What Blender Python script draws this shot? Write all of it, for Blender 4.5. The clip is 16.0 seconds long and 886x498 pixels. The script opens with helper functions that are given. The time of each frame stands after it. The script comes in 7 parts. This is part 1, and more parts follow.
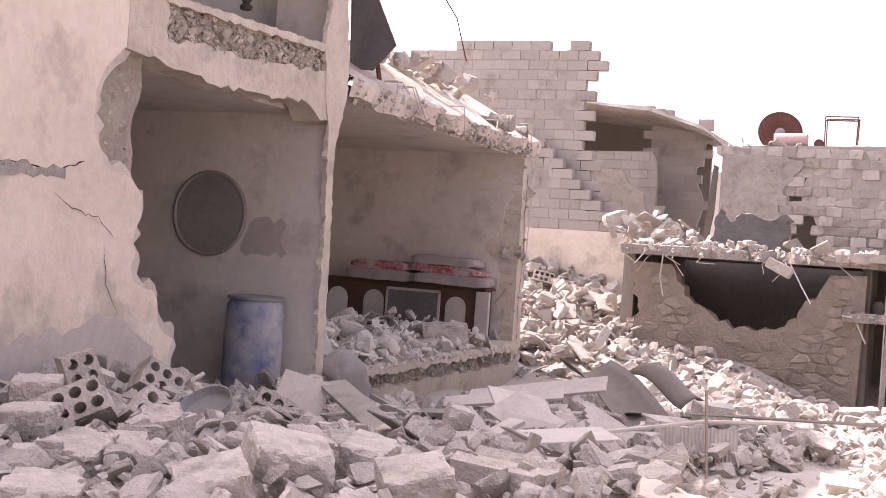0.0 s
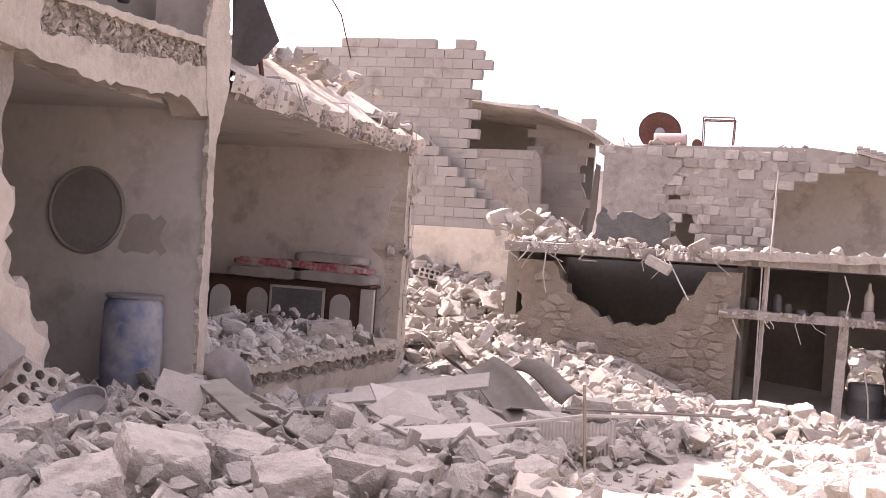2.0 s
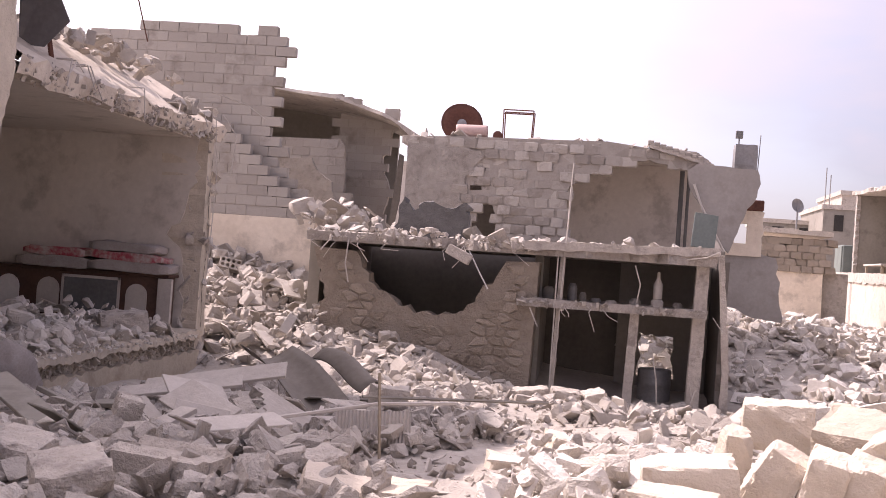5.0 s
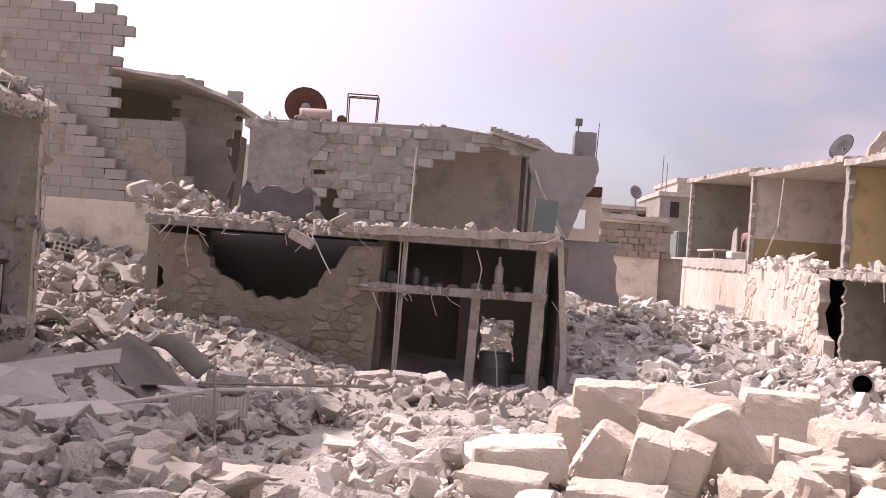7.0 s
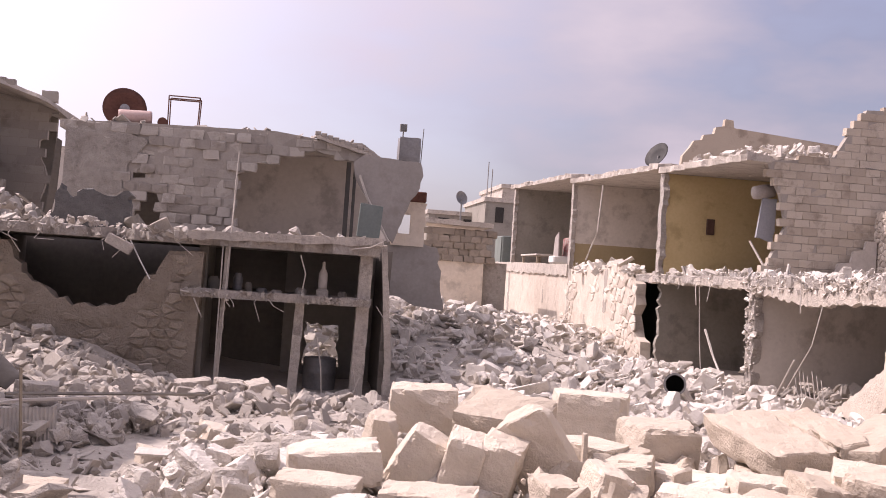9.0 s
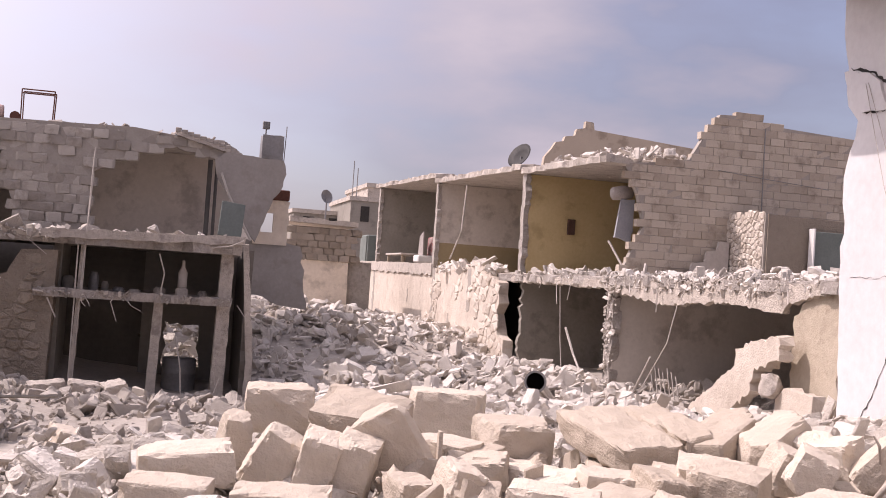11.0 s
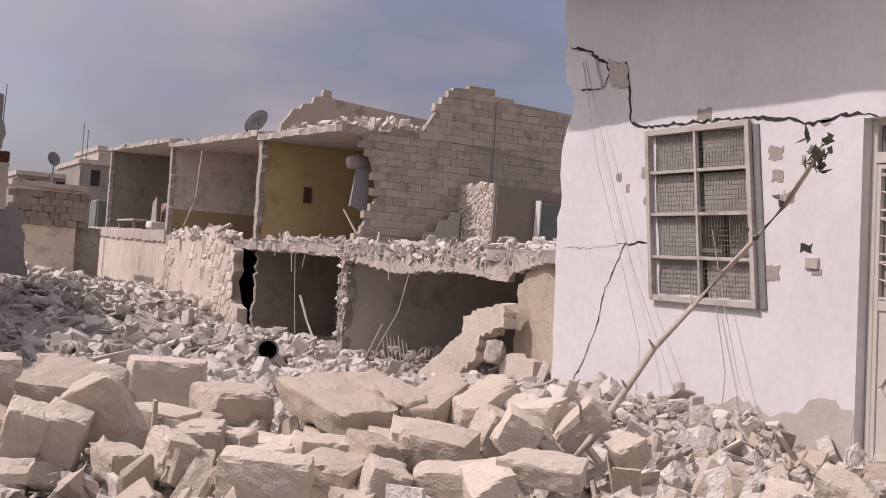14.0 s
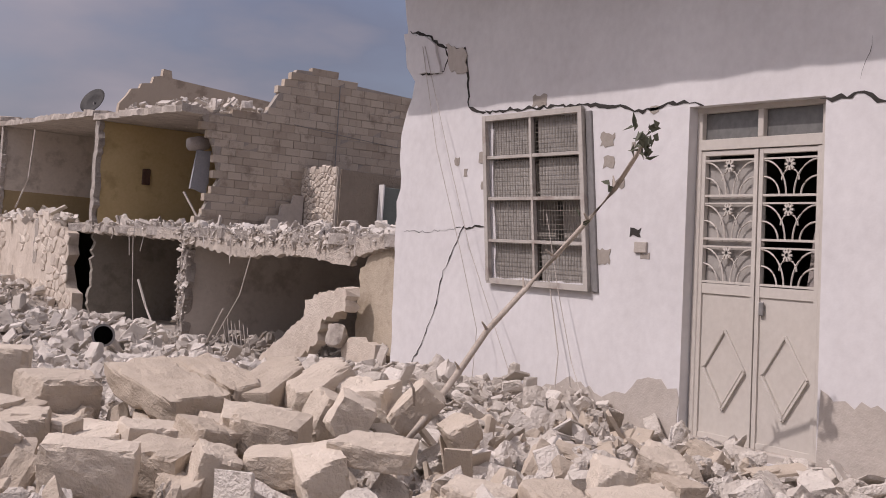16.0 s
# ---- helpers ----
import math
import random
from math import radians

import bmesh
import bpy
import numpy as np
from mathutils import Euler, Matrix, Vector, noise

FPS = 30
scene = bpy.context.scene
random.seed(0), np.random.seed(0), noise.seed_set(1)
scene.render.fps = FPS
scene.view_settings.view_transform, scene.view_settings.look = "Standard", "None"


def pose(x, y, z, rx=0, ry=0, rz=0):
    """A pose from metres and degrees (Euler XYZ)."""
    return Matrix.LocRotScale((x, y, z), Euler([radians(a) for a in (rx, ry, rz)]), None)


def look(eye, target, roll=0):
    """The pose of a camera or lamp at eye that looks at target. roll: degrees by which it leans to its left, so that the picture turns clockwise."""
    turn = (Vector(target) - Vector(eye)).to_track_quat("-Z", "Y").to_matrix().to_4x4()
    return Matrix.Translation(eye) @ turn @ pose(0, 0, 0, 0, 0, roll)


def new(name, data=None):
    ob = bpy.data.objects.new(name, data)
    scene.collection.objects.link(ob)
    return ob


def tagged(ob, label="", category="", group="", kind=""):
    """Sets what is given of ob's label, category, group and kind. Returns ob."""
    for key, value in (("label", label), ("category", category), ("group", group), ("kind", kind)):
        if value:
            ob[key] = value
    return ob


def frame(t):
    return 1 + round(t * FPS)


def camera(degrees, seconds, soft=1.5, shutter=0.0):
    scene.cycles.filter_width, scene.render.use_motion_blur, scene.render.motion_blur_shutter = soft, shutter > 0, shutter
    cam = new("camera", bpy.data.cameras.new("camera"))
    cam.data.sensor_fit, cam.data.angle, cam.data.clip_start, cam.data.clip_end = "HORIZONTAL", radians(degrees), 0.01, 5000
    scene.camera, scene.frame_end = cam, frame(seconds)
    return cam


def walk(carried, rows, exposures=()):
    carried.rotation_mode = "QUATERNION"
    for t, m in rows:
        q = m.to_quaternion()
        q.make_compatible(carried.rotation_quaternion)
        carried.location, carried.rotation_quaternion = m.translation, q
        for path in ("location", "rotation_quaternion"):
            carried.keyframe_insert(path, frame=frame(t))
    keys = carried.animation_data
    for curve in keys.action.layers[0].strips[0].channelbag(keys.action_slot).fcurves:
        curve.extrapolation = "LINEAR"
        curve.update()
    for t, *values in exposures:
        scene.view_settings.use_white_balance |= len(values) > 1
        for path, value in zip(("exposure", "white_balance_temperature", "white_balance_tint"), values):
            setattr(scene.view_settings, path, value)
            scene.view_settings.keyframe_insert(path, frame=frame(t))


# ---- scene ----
cam = camera(40.0, 16.0, soft=0.9)
# seconds, place, yaw, pitch, roll
PATH = [
    (0.0, -0.187, -0.036, 22.000, 0.300, -4.100), (0.5, -0.179, -0.033, 20.945, 0.378, -4.142),
    (1.0, -0.170, -0.030, 19.824, 0.446, -4.175), (1.5, -0.158, -0.026, 18.444, 0.536, -4.085),
    (2.0, -0.144, -0.021, 16.707, 0.565, -4.027), (2.5, -0.131, -0.017, 15.177, 0.703, -4.066),
    (3.0, -0.118, -0.014, 13.673, 0.949, -3.852), (3.5, -0.104, -0.011, 12.162, 0.985, -4.011),
    (4.0, -0.091, -0.008, 10.645, 0.967, -4.009), (6.5, -0.019, -0.000, 2.471, 0.455, -4.175),
    (7.0, 0.000, -0.000, 0.415, 0.524, -4.110), (7.5, 0.020, -0.000, -1.787, 0.789, -4.370),
    (8.0, 0.041, -0.002, -4.066, 0.991, -4.164), (8.5, 0.058, -0.003, -6.015, 1.213, -3.976),
    (11.0, 0.127, -0.016, -13.965, 1.724, -3.912), (11.5, 0.145, -0.022, -16.049, 1.998, -3.759),
    (12.0, 0.163, -0.027, -18.152, 2.061, -3.832), (12.5, 0.180, -0.034, -20.240, 1.896, -3.872),
    (13.0, 0.199, -0.041, -22.454, 1.668, -3.962), (13.5, 0.214, -0.048, -24.277, 1.444, -4.122),
    (14.0, 0.229, -0.055, -26.207, 1.109, -4.241), (14.5, 0.243, -0.063, -27.982, 1.045, -4.218),
    (15.0, 0.259, -0.073, -30.145, 1.016, -4.269), (15.5, 0.273, -0.081, -31.931, 0.998, -4.237),
    (16.0, 0.284, -0.089, -33.467, 0.895, -4.259),
]
EXPOSURES = [(0.0, 1.44, 6700, 28), (2.0, 1.34, 6700, 28), (4.0, 1.0, 6700, 29), (6.5, 0.5, 6650, 30),
             (8.5, 0.36, 6650, 30), (11.0, 0.22, 6600, 28), (12.5, -0.08, 6600, 26), (14.0, -0.34, 6550, 24.5), (16.0, -0.54, 6450, 23.5)]
walk(cam, [(t, pose(x, y, 1.6, 90 + p, r, w)) for t, x, y, w, p, r in PATH], EXPOSURES)

# ---- sky and sun ----
SUN_AZ, SUN_EL = -70.0, 50.0          # degrees clockwise from +y, degrees up
world = bpy.data.worlds.new("sky")
scene.world = world
world.use_nodes = True
wn, wl = world.node_tree.nodes, world.node_tree.links
wn.clear()
sky = wn.new("ShaderNodeTexSky")
sky.sky_type, sky.sun_disc = "NISHITA", False
sky.sun_elevation, sky.sun_rotation = radians(SUN_EL), radians(SUN_AZ)
sky.air_density, sky.dust_density, sky.ozone_density = 1.0, 2.5, 1.5
coord = wn.new("ShaderNodeTexCoord")
stretch = wn.new("ShaderNodeMapping")
stretch.inputs["Scale"].default_value = (1.2, 1.2, 3.2)
cloud = wn.new("ShaderNodeTexNoise")
cloud.inputs["Scale"].default_value, cloud.inputs["Detail"].default_value, cloud.inputs["Roughness"].default_value = 1.9, 6.0, 0.5
ramp = wn.new("ShaderNodeMapRange")
ramp.inputs[1].default_value, ramp.inputs[2].default_value = 0.40, 0.62
ramp.inputs[3].default_value, ramp.inputs[4].default_value = 0.60, 0.92
# thin haze, brighter towards the sun
toward = wn.new("ShaderNodeVectorMath")
toward.operation = "DOT_PRODUCT"
a, e = radians(SUN_AZ), radians(SUN_EL)
toward.inputs[1].default_value = (math.sin(a) * math.cos(e * 0.85), math.cos(a) * math.cos(e * 0.85), math.sin(e * 0.85))
glow = wn.new("ShaderNodeMapRange")
glow.interpolation_type = "SMOOTHSTEP"
glow.inputs[1].default_value, glow.inputs[2].default_value = 0.02, 0.95
haze = wn.new("ShaderNodeMix")
haze.data_type = "RGBA"
haze.inputs[6].default_value, haze.inputs[7].default_value = (1.0, 0.98, 1.2, 1), (7.3, 7.2, 7.35, 1)
mixc = wn.new("ShaderNodeMix")
mixc.data_type = "RGBA"
bg = wn.new("ShaderNodeBackground")
bg.inputs["Strength"].default_value = 0.2
wo = wn.new("ShaderNodeOutputWorld")
wl.new(coord.outputs["Generated"], stretch.inputs["Vector"])
wl.new(stretch.outputs[0], cloud.inputs["Vector"])
wl.new(cloud.outputs["Fac"], ramp.inputs[0])
wl.new(coord.outputs["Generated"], toward.inputs[0])
wl.new(toward.outputs["Value"], glow.inputs[0])
wl.new(glow.outputs[0], haze.inputs[0])
wl.new(ramp.outputs[0], mixc.inputs[0])
wl.new(sky.outputs[0], mixc.inputs[6])
wl.new(haze.outputs[2], mixc.inputs[7])
puff = wn.new("ShaderNodeMapRange")
puff.inputs[1].default_value, puff.inputs[2].default_value = 0.48, 0.64
puff.inputs[4].default_value = 0.9
soft_cloud = wn.new("ShaderNodeMix")
soft_cloud.data_type, soft_cloud.blend_type = "RGBA", "LIGHTEN"
soft_cloud.inputs[7].default_value = (2.9, 2.8, 2.95, 1)
wl.new(cloud.outputs["Fac"], puff.inputs[0])
wl.new(puff.outputs[0], soft_cloud.inputs[0])
wl.new(mixc.outputs[2], soft_cloud.inputs[6])
wl.new(soft_cloud.outputs[2], bg.inputs["Color"])
wl.new(bg.outputs[0], wo.inputs[0])
sun_data = bpy.data.lights.new("sun", "SUN")
sun_data.energy, sun_data.angle, sun_data.color = 3.5, radians(0.6), (1.0, 0.95, 0.88)
sun = new("sun", sun_data)
a, e = radians(SUN_AZ), radians(SUN_EL)
sun.matrix_world = look((0, 0, 0), (-math.sin(a) * math.cos(e), -math.cos(a) * math.cos(e), -math.sin(e))) @ pose(0, 0, 0)
sun.location = (-10, 10, 30)


# ---- materials ----
def surface(name, dark, light, big=0.8, fine=30.0, rough=0.9, bump=0.25, metal=0.0, vary="", stain=None, contrast=0.5, bumpscale=0.02):
    """A rough mineral or metal surface: two scales of noise between two colours, grain relief, optional stain colour."""
    m = bpy.data.materials.new(name)
    m.use_nodes = True
    n, l = m.node_tree.nodes, m.node_tree.links
    b = n["Principled BSDF"]
    b.inputs["Roughness"].default_value, b.inputs["Metallic"].default_value = rough, metal
    b.inputs["Specular IOR Level"].default_value = 0.25
    vec = n.new("ShaderNodeNewGeometry").outputs["Position"]

    def noise_node(scale, detail, rough_=0.6):
        t = n.new("ShaderNodeTexNoise")
        t.inputs["Scale"].default_value, t.inputs["Detail"].default_value, t.inputs["Roughness"].default_value = scale, detail, rough_
        l.new(vec, t.inputs["Vector"])
        return t.outputs["Fac"]

    def math_node(op, x, y):
        t = n.new("ShaderNodeMath")
        t.operation = op
        for k, v in enumerate((x, y)):
            if isinstance(v, (int, float)):
                t.inputs[k].default_value = v
            else:
                l.new(v, t.inputs[k])
        return t.outputs[0]

    large, grain, mid = noise_node(big, 6), noise_node(fine, 4), noise_node(fine * 0.2, 5)
    f = math_node("ADD", math_node("MULTIPLY", large, 0.6), math_node("MULTIPLY", grain, 0.4))
    if vary:
        src = n.new("ShaderNodeObjectInfo").outputs["Random"] if vary == "object" else n.new("ShaderNodeNewGeometry").outputs["Random Per Island"]
        f = math_node("ADD", math_node("MULTIPLY", f, 0.55), math_node("MULTIPLY", src, 0.45))
    r = n.new("ShaderNodeMapRange")
    r.inputs[1].default_value, r.inputs[2].default_value = 0.5 - contrast * 0.4, 0.5 + contrast * 0.4
    l.new(f, r.inputs[0])
    mx = n.new("ShaderNodeMix")
    mx.data_type = "RGBA"
    mx.inputs[6].default_value, mx.inputs[7].default_value = (*dark, 1), (*light, 1)
    l.new(r.outputs[0], mx.inputs[0])
    out = mx.outputs[2]
    if stain:
        sr = n.new("ShaderNodeMapRange")
        sr.inputs[1].default_value, sr.inputs[2].default_value = 0.54, 0.66
        l.new(noise_node(big * 1.7, 8, 0.65), sr.inputs[0])
        m2 = n.new("ShaderNodeMix")
        m2.data_type = "RGBA"
        m2.inputs[7].default_value = (*stain, 1)
        l.new(math_node("MULTIPLY", sr.outputs[0], 0.65), m2.inputs[0])
        l.new(out, m2.inputs[6])
        out = m2.outputs[2]
    l.new(out, b.inputs["Base Color"])
    if bump:
        bp = n.new("ShaderNodeBump")
        bp.inputs["Strength"].default_value, bp.inputs["Distance"].default_value = bump, bumpscale
        l.new(math_node("ADD", math_node("ADD", math_node("MULTIPLY", grain, 0.5), mid), math_node("MULTIPLY", noise_node(fine * 4, 3), 0.22)), bp.inputs["Height"])
        l.new(bp.outputs[0], b.inputs["Normal"])
    return m


cream_plaster = surface("cream_plaster", (0.58, 0.49, 0.385), (0.78, 0.68, 0.56), 0.9, 9, 0.92, 0.45, stain=(0.40, 0.335, 0.265), bumpscale=0.03)
grey_plaster = surface("grey_plaster", (0.50, 0.45, 0.395), (0.66, 0.60, 0.53), 0.8, 10, 0.9, 0.12, stain=(0.33, 0.29, 0.245))
# Darker copy of grey_plaster; room walls and floors carry interior shade in it.
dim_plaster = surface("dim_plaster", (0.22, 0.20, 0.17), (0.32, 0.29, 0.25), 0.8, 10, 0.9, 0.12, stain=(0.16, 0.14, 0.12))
concrete = surface("concrete", (0.37, 0.325, 0.28), (0.58, 0.52, 0.455), 2.0, 16, 0.95, 1.0, stain=(0.22, 0.19, 0.17), bumpscale=0.04)
broken_concrete = surface("broken_concrete", (0.28, 0.245, 0.215), (0.52, 0.47, 0.42), 5.0, 25, 0.97, 1.0, bumpscale=0.05)
block_grey = surface("block_grey", (0.31, 0.275, 0.24), (0.43, 0.39, 0.345), 1.0, 30, 0.95, 0.8, vary="object", contrast=0.9, stain=(0.22, 0.19, 0.16))
block_sand = surface("block_sand", (0.37, 0.305, 0.24), (0.54, 0.465, 0.38), 1.2, 30, 0.95, 0.8, vary="object", contrast=0.8, stain=(0.23, 0.185, 0.145))
mortar = surface("mortar", (0.29, 0.255, 0.22), (0.40, 0.36, 0.315), 3.0, 30, 0.97, 0.6)
stone = surface("stone", (0.23, 0.19, 0.148), (0.375, 0.318, 0.258), 1.6, 9, 0.96, 1.0, vary="object", bumpscale=0.06, stain=(0.23, 0.185, 0.145), contrast=0.8)
stone_grey = surface("stone_grey", (0.29, 0.255, 0.22), (0.46, 0.415, 0.365), 1.2, 12, 0.95, 0.9, vary="object", bumpscale=0.04, stain=(0.22, 0.185, 0.15))
stone_pale = surface("stone_pale", (0.45, 0.385, 0.32), (0.63, 0.56, 0.48), 2.0, 12, 0.95, 0.8, vary="object", bumpscale=0.03)
limestone = surface("limestone", (0.44, 0.37, 0.295), (0.69, 0.605, 0.505), 3.5, 20, 0.95, 0.6, vary="object", bumpscale=0.04, contrast=0.7)
rubble_grey = surface("rubble_grey", (0.31, 0.275, 0.24), (0.57, 0.515, 0.455), 2.5, 16, 0.95, 1.0, vary="island", contrast=0.8, bumpscale=0.04)
rubble_pale = surface("rubble_pale", (0.46, 0.41, 0.355), (0.75, 0.695, 0.63), 2.5, 16, 0.95, 1.0, vary="island", contrast=0.8, bumpscale=0.04)
dust = surface("dust", (0.31, 0.272, 0.234), (0.49, 0.442, 0.39), 0.7, 9, 0.97, 0.8, bumpscale=0.06)
white_paint = surface("white_paint", (0.59, 0.57, 0.565), (0.73, 0.715, 0.71), 1.2, 12, 0.85, 0.12)
bare_render = surface("bare_render", (0.40, 0.355, 0.31), (0.55, 0.50, 0.45), 2.2, 16, 0.95, 0.5)
yellow_paint = surface("yellow_paint", (0.48, 0.365, 0.18), (0.60, 0.47, 0.26), 0.8, 12, 0.85, 0.12, stain=(0.36, 0.27, 0.13))
ochre_dado = surface("ochre_dado", (0.30, 0.235, 0.13), (0.38, 0.30, 0.18), 0.8, 12, 0.88, 0.12)
dark_void = surface("dark_void", (0.03, 0.027, 0.025), (0.06, 0.055, 0.05), 1.0, 10, 0.95, 0.2)
# Darkest plaster tone: interior shade put into the colour; also a dark plank.
dark_shade_plaster = surface("dark_shade_plaster", (0.12, 0.105, 0.09), (0.21, 0.185, 0.16), 0.8, 10, 0.95, 0.15)
blue_plastic = surface("blue_plastic", (0.10, 0.135, 0.24), (0.40, 0.385, 0.375), 2.2, 3.5, 0.7, 0.05, stain=(0.45, 0.41, 0.38), contrast=0.3)
rust = surface("rust", (0.10, 0.045, 0.033), (0.18, 0.085, 0.062), 2.5, 20, 0.85, 0.3, metal=0.3)
steel_grey = surface("steel_grey", (0.20, 0.19, 0.185), (0.33, 0.32, 0.31), 1.5, 20, 0.6, 0.15, metal=0.4)
cream_metal = surface("cream_metal", (0.50, 0.46, 0.41), (0.60, 0.56, 0.505), 1.5, 24, 0.55, 0.06)
wood_dark = surface("wood_dark", (0.06, 0.03, 0.022), (0.13, 0.075, 0.055), 2.0, 24, 0.6, 0.15)
wood_pale = surface("wood_pale", (0.30, 0.24, 0.17), (0.45, 0.38, 0.29), 2.0, 24, 0.8, 0.3)
fabric = surface("fabric", (0.26, 0.22, 0.20), (0.42, 0.38, 0.35), 3.0, 40, 0.95, 0.5)
fabric_red = surface("fabric_red", (0.34, 0.07, 0.085), (0.43, 0.37, 0.33), 4.0, 14, 0.95, 0.5, contrast=0.22)
cable_black = surface("cable_black", (0.03, 0.03, 0.03), (0.07, 0.065, 0.06), 3, 20, 0.7, 0)
cable_pale = surface("cable_pale", (0.40, 0.36, 0.32), (0.55, 0.5, 0.45), 3, 20, 0.8, 0)
leaf_green = surface("leaf_green", (0.085, 0.09, 0.06), (0.14, 0.145, 0.10), 4, 20, 0.7, 0.1)
bark = surface("bark", (0.36, 0.30, 0.245), (0.55, 0.48, 0.41), 8, 40, 0.9, 0.5)
pvc_white = surface("pvc_white", (0.60, 0.58, 0.55), (0.75, 0.73, 0.70), 2, 20, 0.6, 0.05)
glass_dull = surface("glass_dull", (0.10, 0.10, 0.095), (0.20, 0.195, 0.185), 2.0, 20, 0.25, 0.0)
teal_metal = surface("teal_metal", (0.125, 0.145, 0.13), (0.20, 0.22, 0.20), 1.5, 20, 0.85, 0.1)


sandy_render = surface("sandy_render", (0.36, 0.30, 0.225), (0.52, 0.445, 0.35), 1.4, 9, 0.95, 0.5, stain=(0.28, 0.225, 0.165), bumpscale=0.04)
rough_render = surface("rough_render", (0.47, 0.40, 0.33), (0.66, 0.585, 0.50), 1.3, 7, 0.96, 0.7, stain=(0.40, 0.33, 0.265), bumpscale=0.05)
rubble_wall = surface("rubble_wall", (0.22, 0.18, 0.142), (0.35, 0.298, 0.243), 1.6, 8, 0.96, 1.0, stain=(0.23, 0.185, 0.145), bumpscale=0.07)


hung_concrete = surface("hung_concrete", (0.26, 0.235, 0.21), (0.36, 0.328, 0.30), 1.4, 14, 0.92, 0.3, stain=(0.25, 0.22, 0.195))
worn_render = surface("worn_render", (0.26, 0.23, 0.20), (0.42, 0.38, 0.335), 2.4, 10, 0.96, 1.0, stain=(0.2, 0.175, 0.15), bumpscale=0.06)
broken_edge_pale = surface("broken_edge_pale", (0.38, 0.33, 0.28), (0.62, 0.55, 0.475), 3.0, 9, 0.96, 1.0, stain=(0.27, 0.23, 0.195), bumpscale=0.08)
beam_render = surface("beam_render", (0.44, 0.375, 0.295), (0.66, 0.58, 0.475), 1.6, 12, 0.95, 0.8, stain=(0.33, 0.28, 0.23), bumpscale=0.04)
pebble_core = surface("pebble_core", (0.31, 0.265, 0.21), (0.52, 0.455, 0.375), 4.0, 18, 0.97, 1.0, bumpscale=0.06)
pebble_stone = surface("pebble_stone", (0.34, 0.29, 0.235), (0.60, 0.53, 0.445), 3.0, 18, 0.96, 0.8, vary="island", contrast=0.8, bumpscale=0.03)


stain_plaster = surface("stain_plaster", (0.34, 0.30, 0.255), (0.46, 0.41, 0.355), 1.5, 10, 0.9, 0.1)


# ---- building helpers ----
rnd = random.Random(7)


def thing(name, at, label, category, group="", kind=""):
    ob = new(name)
    ob.location = at
    return tagged(ob, label, category, group, kind)


def finish(name, mesh, material, parent=None, label="", smooth=False):
    for m in (material if isinstance(material, (list, tuple)) else [material]):
        mesh.materials.append(m)
    if smooth:
        mesh.polygons.foreach_set("use_smooth", [True] * len(mesh.polygons))
    ob = new(name, mesh)
    if parent is not None:
        ob.parent = parent
        base, p = Vector((0, 0, 0)), parent
        while p is not None:
            base, p = base + p.location, p.parent
        ob.matrix_parent_inverse = Matrix.Translation(-base)
    if label:
        tagged(ob, label)
    return ob


def part(name, bm, material, parent=None, label="", smooth=False):
    mesh = bpy.data.meshes.new(name)
    bm.to_mesh(mesh)
    bm.free()
    return finish(name, mesh, material, parent, label, smooth)


def jag(points, amp=0.05, step=0.12, seed=1):
    """Breaks up the sides of an outline: a point (a, b, k) starts a side that is rough by k times amp."""
    r, out = random.Random(seed), []
    for i, p in enumerate(points):
        q = points[(i + 1) % len(points)]
        out.append((p[0], p[1]))
        k = p[2] if len(p) > 2 else 0
        d = math.hypot(q[0] - p[0], q[1] - p[1])
        if k and d > step * 1.5:
            n = int(d / step)
            nx, ny = -(q[1] - p[1]) / d, (q[0] - p[0]) / d
            for j in range(1, n):
                f, s = (j + r.uniform(-0.3, 0.3)) / n, r.uniform(-1, 1) * amp * k
                out.append((p[0] + (q[0] - p[0]) * f + nx * s, p[1] + (q[1] - p[1]) * f + ny * s))
    return out


def panel(loops, axis, at, thick, seed=0, ragged=0.0):
    """A plate with an outline and openings, across the axis at that place, as thick as given along it."""
    bm = bmesh.new()
    put = {"x": lambda u, v: (at, u, v), "y": lambda u, v: (u, at, v), "z": lambda u, v: (u, v, at)}[axis]
    for loop in loops:
        vs = [bm.verts.new(put(p[0], p[1])) for p in loop]
        for i in range(len(vs)):
            bm.edges.new((vs[i], vs[(i + 1) % len(vs)]))
    bmesh.ops.triangle_fill(bm, use_beauty=True, edges=bm.edges[:])
    ex = bmesh.ops.extrude_face_region(bm, geom=bm.faces[:])
    d = Vector({"x": (thick, 0, 0), "y": (0, thick, 0), "z": (0, 0, thick)}[axis])
    r = random.Random(seed)
    for v in ex["geom"]:
        if isinstance(v, bmesh.types.BMVert):
            v.co += d
            if ragged:
                v.co += Vector((r.uniform(-1, 1), r.uniform(-1, 1), r.uniform(-1, 1))) * ragged
    bmesh.ops.recalc_face_normals(bm, faces=bm.faces[:])
    return bm


def box(bm, lo, hi, bevel=0.0, m=None):
    vs = bmesh.ops.create_cube(bm, size=1)["verts"]
    lo, hi = Vector(lo), Vector(hi)
    for v in vs:
        v.co = Vector([(lo[k] + hi[k]) / 2 + v.co[k] * (hi[k] - lo[k]) for k in range(3)])
        if m is not None:
            v.co = m @ v.co
    if bevel:
        es = list({e for v in vs for e in v.link_edges})
        bmesh.ops.bevel(bm, geom=es, offset=bevel, segments=1, affect="EDGES")
    return bm


def boxed(lo, hi, bevel=0.0, m=None):
    return box(bmesh.new(), lo, hi, bevel, m)


